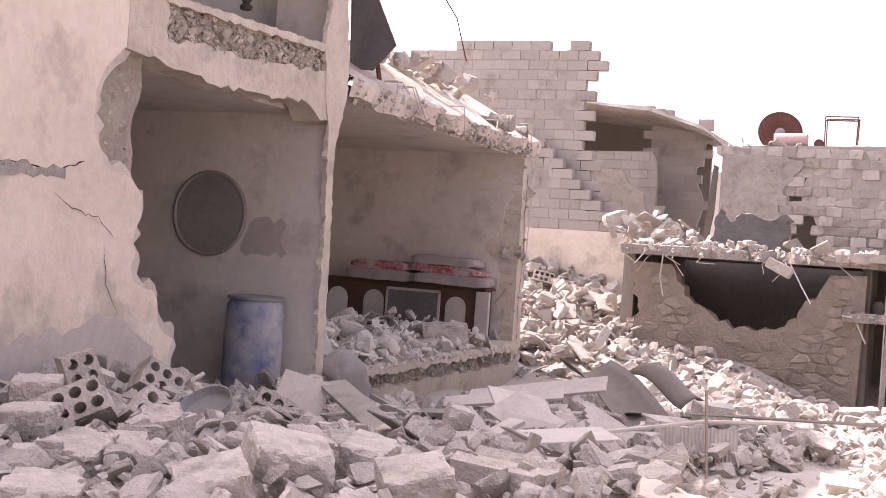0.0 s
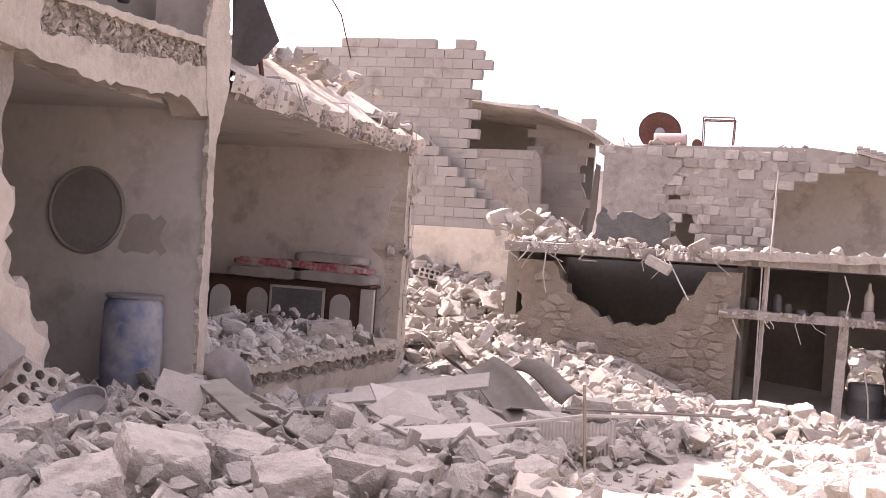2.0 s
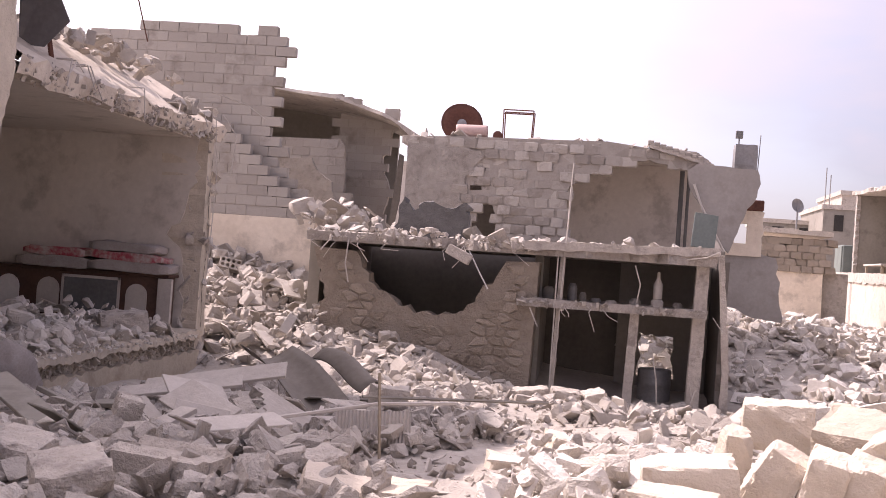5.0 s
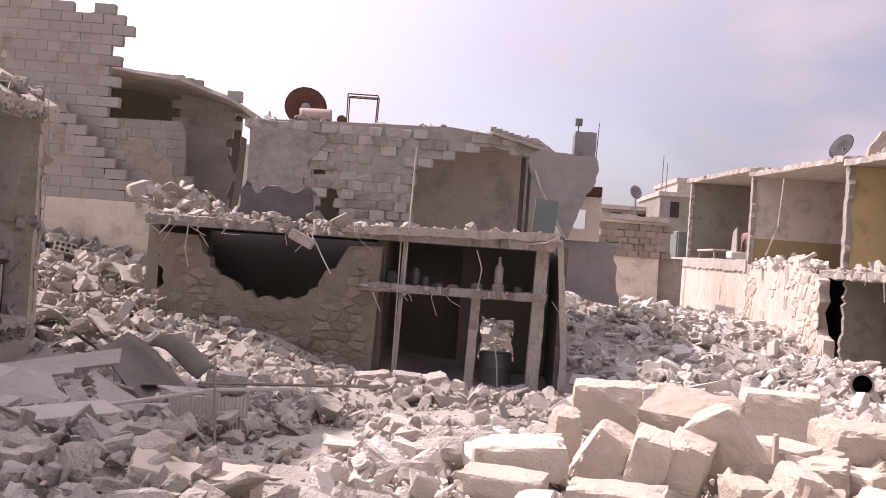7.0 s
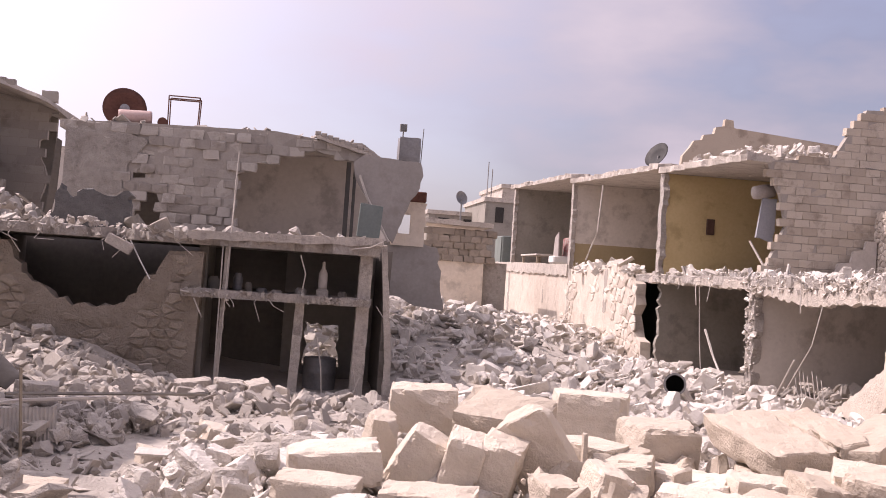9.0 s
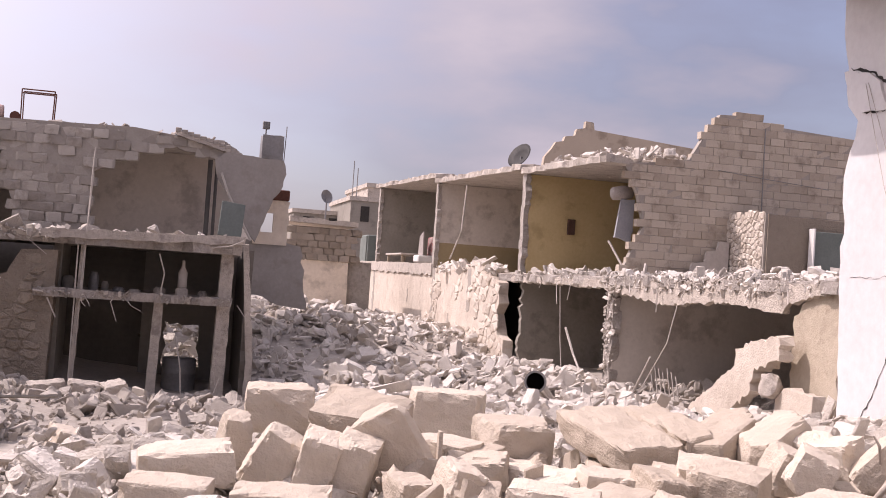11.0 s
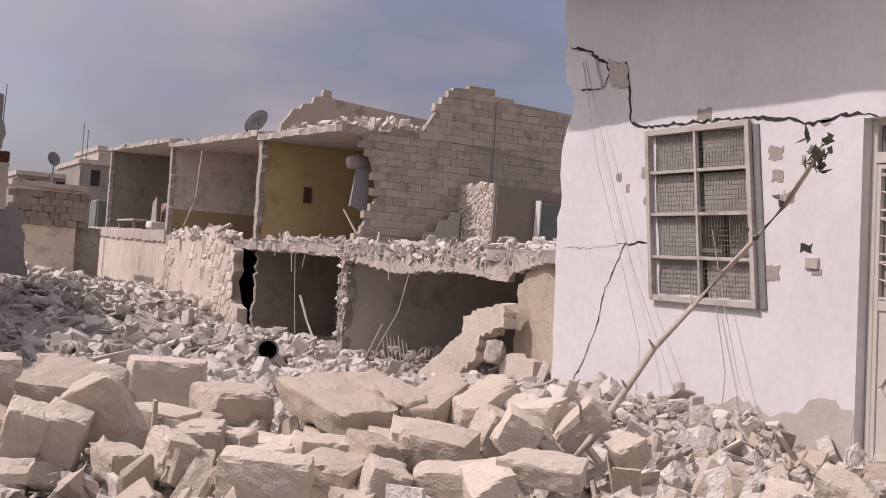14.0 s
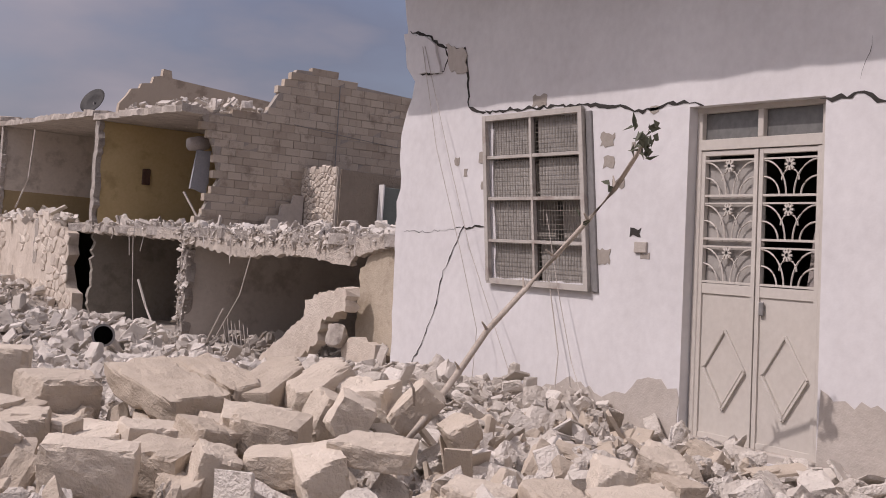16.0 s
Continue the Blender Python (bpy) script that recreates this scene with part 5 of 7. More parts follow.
M = Matrix.Translation((-6.52, 10.69, 0.1))
part("drum_body", lathe([(0.25, 0), (0.285, 0.04), (0.295, 0.2), (0.30, 0.45), (0.295, 0.7), (0.285, 0.86), (0.262, 0.9), (0.262, 0.93)], 32, M), blue_plastic, drum, smooth=True)
part("rim", lathe([(0.262, 0.915), (0.285, 0.92), (0.288, 0.95), (0.26, 0.96)], 32, M), steel_grey, drum, "grey clamp ring")
part("drum_lid", lathe([(0.255, 0.93), (0.255, 0.95), (0.2, 0.952), (0.19, 0.94)], 32, M), blue_plastic, drum)
plate = thing("wall_mirror", (-7.35, YP - 0.12, 1.85), "large round dusty mirror in a moulded frame on the partition", "mirror")
M = Matrix.Translation((-7.34, YP - 0.12, 1.87)) @ Matrix.Rotation(math.pi / 2, 4, "X")
part("mirror_frame", lathe([(0.41, 0.0), (0.45, 0.0), (0.455, 0.03), (0.435, 0.045), (0.415, 0.03), (0.41, 0.0)], 48, M), surface("mirror_moulding", (0.22, 0.195, 0.17), (0.34, 0.305, 0.27), 2, 20, 0.7, 0.1), plate, smooth=True)
part("mirror_disc", lathe([(0.42, 0.002), (0.42, 0.02), (0.2, 0.022), (0.1, 0.022)], 48, M), surface("dusty_glass", (0.2, 0.18, 0.16), (0.29, 0.265, 0.24), 1.5, 20, 0.55, 0.05), plate)

cab = thing("cabinet", (-7.6, YE - 0.35, 0.3), "dark wooden low cabinet with arched panels, half buried in rubble", "cabinet")
part("carcass", boxed((-9.3, YE - 0.42, 0.36), (-6.35, YE - 0.03, 1.12), 0.01), wood_dark, cab)
part("top_board", boxed((-9.33, YE - 0.45, 1.12), (-6.3, YE - 0.01, 1.16), 0.008), wood_dark, cab)
for y, mat_, x0, x1 in ((YE - 0.44, glass_dull, -7.88, -7.06),):
    part("cabinet_door", boxed((x0, y - 0.012, 0.5), (x1, y, 1.03)), mat_, cab, "glazed door with a thin metal rim")
for x0, x1, z0, z1 in ((-7.92, -7.88, 0.48, 1.07), (-7.06, -7.02, 0.48, 1.07), (-7.92, -7.02, 1.03, 1.07)):
    part("door_rim", boxed((x0, YE - 0.455, z0), (x1, YE - 0.43, z1), 0.004), cable_pale, cab)
for xc, mat_, w in ((-8.74, pvc_white, 0.17), (-8.12, bare_render, 0.17), (-6.77, bare_render, 0.16)):
    arch = [(xc - w, 0.5), (xc + w, 0.5), (xc + w, 0.84)] + [(xc + w * math.cos(q * math.pi / 8), 0.84 + w * math.sin(q * math.pi / 8)) for q in range(1, 8)] + [(xc - w, 0.84)]
    part("arched_panel", panel([arch], "y", YE - 0.45, 0.02), mat_, cab, "pale arched panel")
part("side_panel", boxed((-6.45, YE - 0.47, 0.45), (-6.24, YE - 0.4, 1.1), 0.006), bare_render, cab)


def mattress(x0, x1, y, z, h, mat_, label, tilt=0.0):
    ob = boxed((-(x1 - x0) / 2, -0.3, 0), ((x1 - x0) / 2, 0.25, h))
    bmesh.ops.subdivide_edges(ob, edges=ob.edges[:], cuts=7, use_grid_fill=True)
    r = random.Random(int(x0 * 100 + z * 77))
    o = Vector((r.uniform(0, 9), 0, z * 9))
    for v in ob.verts:
        ex = min(1, (1 - abs(v.co.x) / ((x1 - x0) / 2)) * 6 + 0.35)
        v.co.z = h / 2 + (v.co.z - h / 2) * ex ** 0.5 + 0.035 * noise.noise(v.co * 3 + o) - 0.02 * (v.co.x / (x1 - x0)) ** 2
    m = part("mattress", ob, mat_, smooth=True)
    m.location, m.rotation_euler = ((x0 + x1) / 2, y, z), (0, tilt, r.uniform(-0.05, 0.05))
    return tagged(m, label, "mattress", "mattresses folded on the cabinet")


mattress(-8.6, -7.45, YE - 0.25, 1.17, 0.16, fabric, "grey dusty folded floor mattress on a cabinet")
mattress(-7.5, -6.3, YE - 0.25, 1.17, 0.15, fabric, "grey dusty folded floor mattress on a cabinet")
mattress(-8.5, -7.55, YE - 0.25, 1.33, 0.13, fabric_red, "dusty red-patterned mattress on a folded stack")
mattress(-7.55, -6.4, YE - 0.25, 1.32, 0.12, fabric_red, "dusty red-patterned mattress on a folded stack", 0.03)
mattress(-7.5, -6.5, YE - 0.25, 1.45, 0.14, fabric, "grey dusty floor mattress topping a folded stack", 0.04)
cush = part("cushion", weathered(chunk_bm(random.Random(2), 0.55, 0.3, 0.32, 0.3), random.Random(2), 0.05, 2), fabric, smooth=True)
cush.matrix_world = pose(-5.84, 11.5, 0.2, 10, 38, 85)
tagged(cush, "dust-covered cushion slumped over the broken floor edge", "cushion")
heap(1300, -8.4, -5.95, YP + 0.3, YE - 0.9, 0.3, 0.03, 0.3, 41, rubble_pale, "rubble piled on the raised floor before a cabinet", 0.42, 3.2)
heap(160, -9.5, -6.2, 8.2, YP - 0.1, 0.06, 0.05, 0.25, 42, rubble_grey, "rubble spilled over the room floor", 0.15)
heap(190, -8.2, -6.5, YP + 2.4, YE + 0.2, 3.95, 0.08, 0.36, 43, rubble_grey, "broken blocks lying on the sagging roof", 0.35)
heap(70, -6.7, -5.95, YE - 1.2, YE + 0.3, 3.5, 0.08, 0.3, 44, rubble_grey, "crumbled concrete at the end of the roof", 0.1)
heap(700, -6.4, -5.86, YP + 0.2, YE, 0.28, 0.02, 0.1, 45, rubble_pale, "grit along the broken floor edge", 0.06)
sheet = thing("metal_sheet", (-6.3, 12.5, 3.65), "dark bent metal sheet hanging off the upper floor", "sheet metal")
bm = bmesh.new()
sv = [bm.verts.new(v) for v in ((-6.66, 12.5, 5.2), (-6.55, 12.45, 5.2), (-6.26, 12.5, 4.46), (-5.98, 12.45, 3.93), (-6.28, 12.5, 3.65), (-6.6, 12.55, 3.68))]
bm.faces.new(sv)
ex = bmesh.ops.extrude_face_region(bm, geom=bm.faces[:])
for v in ex["geom"]:
    if isinstance(v, bmesh.types.BMVert):
        v.co.y += 0.012
bmesh.ops.recalc_face_normals(bm, faces=bm.faces[:])
part("plate", bm, surface("dark_sheet", (0.11, 0.10, 0.10), (0.18, 0.17, 0.165), 1.5, 14, 0.7, 0.1), sheet)
part("support", tube([(-6.2, 12.55, 3.5), (-6.3, 12.55, 4.0)], 0.03), rust, sheet)
lantern = thing("burnt_fitting", (-6.2, 9.35, 3.72), "small dark burnt fitting standing on the upper ledge", "lamp")
part("body", lathe([(0.05, 0), (0.06, 0.03), (0.03, 0.06), (0.055, 0.1), (0.05, 0.16), (0.02, 0.2)], 12, Matrix.Translation((-6.08, 9.4, 3.68))), dark_void, lantern)
for k, (pts, rad) in enumerate((([(-5.95, 17.45, 3.5), (-5.9, 17.5, 2.6), (-5.92, 17.45, 1.2)], 0.008), ([(-5.9, 17.6, 3.6), (-5.7, 17.7, 3.3), (-5.72, 17.6, 2.7)], 0.01), ([(-6.0, 17.3, 3.9), (-5.5, 17.5, 3.75), (-5.2, 17.5, 3.55)], 0.008), ([(-6.6, 16.2, 4.4), (-6.75, 16.1, 5.0), (-6.9, 16.0, 5.25)], 0.01))):
    wire(pts, rad, rust if k == 3 else cable_pale, "bent reinforcing rod sticking out of the broken roof" if k else "cable hanging from the broken roof corner", "rod" if k else "cable")
crack([(7.6, 1.55), (7.4, 1.7), (7.2, 1.72), (6.9, 1.85)], 0.007, house_a, 11, XA + 0.008)
crack([(7.5, 1.5), (7.55, 1.2), (7.7, 1.0), (7.72, 0.7), (7.8, 0.45)], 0.008, house_a, 12, XA + 0.008)
crack([(6.0, 2.0), (6.4, 2.02), (6.9, 2.0), (7.2, 2.1)], 0.015, house_a, 13, XA + 0.008)
part("bare_patch", panel([jag([(6.35, 1.92, 1), (7.0, 1.95, 1), (7.0, 2.03, 1), (6.35, 2.02, 1)], 0.03, 0.06, 92)], "x", XA + 0.002, 0.004), broken_concrete, house_a, "strip of lost plaster")


part("bare_patch", panel([jag([(3.0, 0.0), (8.25, 0.0), (8.2, 0.7, 1), (7.6, 0.95, 1), (6.6, 0.8, 1), (5.5, 1.0, 1), (3.0, 0.95)], 0.06, 0.1, 93)], "x", XA + 0.006, 0.004), bare_render, house_a, "grey damp plaster along the foot of the wall")


part("bare_patch", panel([jag([(-6.95, 1.5, 1), (-6.45, 1.45, 1), (-6.4, 1.8, 1), (-6.8, 1.85, 1)], 0.06, 0.08, 94)], "y", YP - 0.125, 0.004), stain_plaster, house_a, "brown damp stain on the partition")


band_crumbs(1300, (8.1, 3.14, 3.46), (10.85, 3.32, 3.56), 0.02, 0.085, 71, pebble_stone, "pebbly concrete laid bare along the beam")
crumbs(110, (XA - 0.15, 7.45, 2.1), (XA - 0.13, 7.9, 2.9), 0.02, 0.09, 72, pebble_stone, "rough stone core in the broken wall edge")
crumbs(360, (XA - 0.05, YP + 0.3, 3.14), (XA + 0.09, YE + 0.35, 3.4), 0.03, 0.1, 74, rubble_grey, "crumbling concrete along the roof edge")
band_crumbs(520, (YP + 0.2, 0.04, 0.2), (YE, 0.07, 0.28), 0.03, 0.11, 75, pebble_stone, "crumbling layers of the raised floor edge")
crumbs(150, (-5.0, YC - 0.3, 1.9), (-1.3, YC - 0.05, 2.05), 0.03, 0.14, 76, rubble_grey, "crumbling concrete along the slab edge of the stone house")
crumbs(130, (-1.45, YC - 0.18, 1.03), (1.52, YC - 0.08, 1.16), 0.03, 0.1, 77, rubble_grey, "crumbling concrete along the loft slab")
crumbs(520, (XD - 0.14, 17.2, 1.76), (XD - 0.04, 24.8, 2.08), 0.04, 0.18, 178, rubble_pale, "broken concrete and gravel hanging along the slab edge")
crumbs(420, (XD - 0.14, 16.0, 1.88), (XD + 0.1, 32.3, 2.12), 0.03, 0.15, 78, rubble_pale, "crumbling concrete along the sunlit slab edge")
crumbs(160, (XD - 0.1, 24.5, -0.4), (XD + 0.06, 24.9, 1.85), 0.06, 0.18, 79, rubble_pale, "broken block ends of the lower partition")
crumbs(70, (YE * 0 - 6.25, YE + 0.0, 0.0), (XA + 0.02, YE + 0.45, 3.3), 0.08, 0.26, 80, rubble_grey, "crumbled blocks at the end wall")


# ---- loose blocks and lumps ----


def loose(name, x, y, z, l, w, h, rx, ry, rz, material, label, category, group, wear, amount):
    r = random.Random(int(x * 1000 + y * 77 + l * 31))
    b = rough_block(r, l, w, h, 9, wear, amount, r.choice((1, 1, 2)) if max(l, w) > 0.45 else r.choice((0, 1, 1, 2)))
    ob = part(name, b, material)
    ob.matrix_world = pose(x, y, z, rx, ry, rz)
    return tagged(ob, label, category, group)


def limestone_block(x, y, z, l, w, h, rx, ry, rz):
    big_ = max(l, h)
    label = "large pale limestone slab, cracked, lying on the rubble mound" if big_ > 0.45 else "cut sandy limestone block fallen on the rubble mound" if big_ > 0.3 else "broken sandy stone lump on the rubble mound"
    loose("stone_block", x, y, z, l, w, h, rx, ry, rz, limestone, label, "stone block", "fallen limestone blocks", 0.05, 0.022)


def concrete_lump(x, y, z, l, w, h, rx, ry, rz):
    label = "large broken concrete lump lying in the grey rubble" if max(l, w) > 0.35 else "grey concrete fragment lying in the rubble"
    loose("concrete_lump", x, y, z, l, w, h, rx, ry, rz, concrete, label, "concrete lump", "concrete lumps in the rubble", 0.06, 0.028)


limestone_block(1.02, 7.53, 0.78, 0.42, 0.28, 0.28, 7, 0, -6)
limestone_block(1.47, 7.14, 0.77, 0.54, 0.62, 0.23, 11, 4, -20)
limestone_block(1.57, 6.5, 0.62, 0.34, 0.17, 0.66, 21, -28, -24)
limestone_block(1.10, 6.41, 0.60, 0.21, 0.20, 0.38, 19, 14, -8)
limestone_block(1.29, 6.38, 0.60, 0.23, 0.22, 0.36, 15, 16, -20)
limestone_block(0.88, 6.54, 0.61, 0.23, 0.20, 0.35, 17, 30, -4)
limestone_block(0.42, 6.28, 0.61, 0.48, 0.30, 0.20, 7, -4, 1)
limestone_block(0.32, 5.78, 0.57, 0.40, 0.30, 0.11, 3, 2, -14)
limestone_block(0.70, 6.96, 0.66, 0.17, 0.30, 0.28, 9, 8, 6)
limestone_block(2.21, 8.02, 0.72, 0.52, 0.25, 0.35, 3, 0, -19)
limestone_block(1.90, 6.76, 0.61, 0.36, 0.25, 0.24, 6, 6, -34)
limestone_block(2.12, 6.69, 0.60, 0.18, 0.25, 0.19, 6, 0, -34)
limestone_block(2.34, 6.94, 0.69, 0.44, 0.30, 0.29, 8, 0, 1)
limestone_block(2.77, 6.35, 0.815, 0.39, 0.84, 0.17, 8, -7, 6)
limestone_block(3.09, 6.38, 0.85, 0.27, 0.78, 0.18, 6, -8, 4)
limestone_block(3.36, 6.25, 0.855, 0.30, 0.82, 0.16, 11, -6, -46)
limestone_block(3.56, 6.04, 0.885, 0.27, 0.76, 0.15, 12, -7, -50)
limestone_block(3.72, 5.87, 0.82, 0.27, 0.30, 0.20, 8, -10, 11)
limestone_block(3.40, 5.60, 0.77, 0.23, 0.25, 0.23, 13, 20, -4)
limestone_block(2.89, 5.42, 0.74, 0.35, 0.30, 0.18, 11, 4, -24)
limestone_block(2.40, 5.53, 0.69, 0.33, 0.30, 0.13, 3, 4, -2)
limestone_block(2.17, 5.63, 0.65, 0.26, 0.30, 0.14, 8, -6, -28)
limestone_block(2.59, 5.35, 0.71, 0.23, 0.28, 0.15, 8, 10, 8)
limestone_block(1.70, 5.77, 0.63, 0.19, 0.30, 0.21, 9, 14, 11)
limestone_block(0.81, 5.44, 0.62, 0.43, 0.30, 0.06, 3, 0, -14)
limestone_block(1.45, 5.73, 0.60, 0.19, 0.25, 0.14, 6, 0, 16)
limestone_block(1.95, 5.05, 0.63, 0.41, 0.20, 0.25, 7, 2, -27)
limestone_block(2.34, 5.23, 0.60, 0.29, 0.30, 0.22, 8, 6, -47)
limestone_block(2.47, 4.96, 0.61, 0.19, 0.25, 0.24, 9, 16, -13)
limestone_block(2.91, 5.30, 0.73, 0.35, 0.30, 0.20, 9, 6, -43)
limestone_block(2.86, 5.77, 0.65, 0.22, 0.25, 0.18, 8, 8, -8)
limestone_block(2.81, 4.57, 0.67, 0.21, 0.25, 0.21, 11, -14, -18)
limestone_block(2.75, 4.83, 0.66, 0.33, 0.22, 0.16, 9, -8, -45)
limestone_block(3.05, 4.55, 0.77, 0.38, 0.28, 0.11, 7, 4, -38)
limestone_block(3.35, 5.30, 0.81, 0.20, 0.20, 0.22, 11, 24, -21)
limestone_block(3.76, 5.75, 0.83, 0.24, 0.30, 0.19, 8, -8, -53)
limestone_block(4.03, 4.07, 0.7, 0.18, 0.20, 0.16, 9, 10, -23)
limestone_block(4.40, 4.14, 0.7, 0.26, 0.30, 0.21, 11, 20, -49)
limestone_block(4.32, 3.94, 0.66, 0.16, 0.25, 0.12, 7, 0, -8)
limestone_block(3.85, 5.47, 0.83, 0.18, 0.20, 0.29, 13, 40, -23)
limestone_block(3.95, 5.16, 0.74, 0.18, 0.20, 0.16, 11, -30, -18)
limestone_block(3.71, 3.55, 0.68, 0.35, 0.35, 0.12, 7, -6, -23)
limestone_block(3.22, 3.96, 0.66, 0.28, 0.30, 0.12, 3, 8, -48)
limestone_block(3.45, 3.78, 0.68, 0.22, 0.30, 0.13, 8, -5, -13)
limestone_block(2.74, 6.25, 0.61, 0.35, 0.30, 0.14, 3, 6, -19)
limestone_block(2.30, 6.62, 0.53, 0.42, 0.30, 0.18, 3, 3, -41)
limestone_block(2.04, 6.48, 0.58, 0.28, 0.30, 0.19, 7, -6, -21)
limestone_block(4.07, 3.18, 0.72, 0.26, 0.25, 0.08, 3, 3, -29)
limestone_block(3.81, 3.17, 0.7, 0.20, 0.25, 0.10, 6, -6, -13)
limestone_block(-0.73, 8.57, 0.20, 0.15, 0.20, 0.20, 7, 6, 20)
limestone_block(-1.27, 5.62, 0.45, 0.33, 0.3, 0.26, 9, 14, 12)
limestone_block(-0.95, 5.64, 0.44, 0.27, 0.28, 0.24, 6, 0, -6)
limestone_block(-0.34, 9.49, 0.26, 0.20, 0.25, 0.18, 11, 14, 25)
concrete_lump(-2.87, 4.88, 0.58, 0.39, 0.40, 0.27, 11, 12, 42)
concrete_lump(-0.53, 17.5, -0.22, 0.42, 0.3, 0.34, 8, 6, 10)
concrete_lump(-0.1, 17.5, -0.22, 0.34, 0.3, 0.36, 10, -12, 20)
concrete_lump(-1.0, 17.4, -0.18, 0.5, 0.3, 0.24, 6, -8, 12)
concrete_lump(-2.83, 4.21, 0.60, 0.30, 0.35, 0.17, 9, -16, 36)
concrete_lump(-2.18, 4.77, 0.62, 0.31, 0.35, 0.17, 8, -10, 32)
concrete_lump(-3.77, 4.52, 0.55, 0.30, 0.30, 0.20, 15, 6, 14)
concrete_lump(-2.67, 5.32, 0.57, 0.25, 0.30, 0.22, 8, 8, 4)
concrete_lump(-3.30, 3.75, 0.59, 0.30, 0.35, 0.09, 3, 4, 30)
concrete_lump(-4.94, 5.63, 0.64, 0.27, 0.25, 0.19, 6, 0, 32)
concrete_lump(-4.47, 4.98, 0.61, 0.31, 0.30, 0.14, 3, -4, 14)
concrete_lump(-3.64, 4.75, 0.55, 0.19, 0.30, 0.16, 13, 6, 46)
concrete_lump(-3.91, 5.41, 0.59, 0.21, 0.30, 0.17, 11, -10, 36)
concrete_lump(-3.11, 5.54, 0.57, 0.18, 0.25, 0.15, 15, 0, 52)
concrete_lump(-1.92, 10.83, 0.37, 0.31, 0.25, 0.19, 3, 5, 34)
concrete_lump(-1.37, 5.85, 0.59, 0.19, 0.20, 0.11, 9, -14, 42)
concrete_lump(-3.09, 7.63, 0.52, 0.17, 0.20, 0.15, 8, 14, 32)
concrete_lump(-6.33, 13.2, 0.46, 0.36, 0.30, 0.22, 8, 8, 42)
concrete_lump(-6.25, 15.2, 0.56, 0.62, 0.34, 0.26, 7, -6, 32)
concrete_lump(-6.2, 14.0, 0.42, 0.34, 0.28, 0.22, 13, 20, 52)
concrete_lump(-6.4, 12.4, 0.42, 0.38, 0.28, 0.22, 8, -14, 12)
concrete_lump(-6.5, 11.7, 0.4, 0.28, 0.25, 0.2, 11, 0, 32)

crumbs(420, (1.2, 4.6, 0.42), (6.1, 6.9, 0.62), 0.05, 0.3, 82, limestone, "sharp splinters of limestone between the fallen blocks", 2.4)
crumbs(260, (4.8, 4.2, 0.4), (6.4, 6.4, 0.52), 0.05, 0.24, 83, rubble_pale, "broken masonry washed up against the doorway", 2.0)


def hollow_block(x, y, z, rx, ry, rz, rows=2, cols=4):
    """A ribbed block with two rows of round cells, broken at one end."""
    lx, ly = 0.1 * cols + 0.02, 0.1 * rows + 0.02
    out = jag([(-lx / 2, -ly / 2), (lx / 2, -ly / 2, 1), (lx / 2 - 0.03, ly / 2), (-lx / 2, ly / 2, 0.6)], 0.02, 0.05, int(x * 100))
    loops = [out]
    for i in range(cols):
        for j in range(rows):
            cx, cy = -lx / 2 + 0.06 + i * 0.1, -ly / 2 + 0.06 + j * 0.1
            loops.append([(cx + 0.036 * math.cos(k * math.tau / 12), cy + 0.036 * math.sin(k * math.tau / 12)) for k in range(12)])
    ob = part("hollow_block", panel(loops, "z", -0.1, 0.2), concrete)
    ob.matrix_world = pose(x, y, z, rx, ry, rz)
    return tagged(ob, "grey hollow concrete block with round cells, broken", "block", "hollow blocks in the rubble")


hollow_block(-5.2, 6.35, 0.66, 78, 70, 40, 2, 3)
hollow_block(-4.65, 5.6, 0.58, 60, -25, 35, 2, 4)
hollow_block(-5.15, 7.12, 0.56, 60, 30, 50, 2, 3)
hollow_block(-4.55, 7.75, 0.42, 70, 25, 30, 1, 3)
hollow_block(-4.4, 5.95, 0.55, 55, 40, 40, 2, 2)
hollow_block(-4.15, 5.75, 0.5, 65, 30, 20, 1, 3)
hollow_block(-7.2, 22.6, 1.3, 70, 10, 20, 2, 4)
hollow_block(-6.6, 22.2, 1.1, 40, 30, 60, 2, 4)


def board(x, y, z, l, w, h, rx, ry, rz, material, label, category="board", group="boards in the wreckage", name="board"):
    b = boxed((-l / 2, -w / 2, -h / 2), (l / 2, w / 2, h / 2), min(0.004, h / 4))
    ob = part(name, b, material)
    ob.matrix_world = pose(x, y, z, rx, ry, rz)
    return tagged(ob, label, category, group)


board(-4.41, 7.85, 0.5, 0.36, 0.33, 0.02, 60, 14, 20, bare_render, "pale cabinet door panel propped in the rubble")
board(-3.55, 7.35, 0.45, 2.1, 0.22, 0.03, 8, 8, -45, dim_plaster, "long flat grey plank lying in the wreckage")
board(-3.5, 10.7, 0.42, 1.3, 0.24, 0.03, 28, -11, 6, bare_render, "long dusty pale board lying on the debris")
board(-3.75, 10.5, 0.34, 1.1, 0.18, 0.03, 24, -9, 12, bare_render, "long dusty pale board lying on the debris")
board(-3.1, 9.0, 0.5, 0.5, 0.3, 0.02, 25, 10, 40, bare_render, "square pale tile panel in the wreckage")
board(-2.8, 8.2, 0.5, 0.6, 0.3, 0.02, 30, 14, -35, bare_render, "square pale tile panel in the wreckage")
board(-2.6, 7.6, 0.45, 0.36, 0.3, 0.02, 55, 10, 15, bare_render, "square pale tile panel in the wreckage")
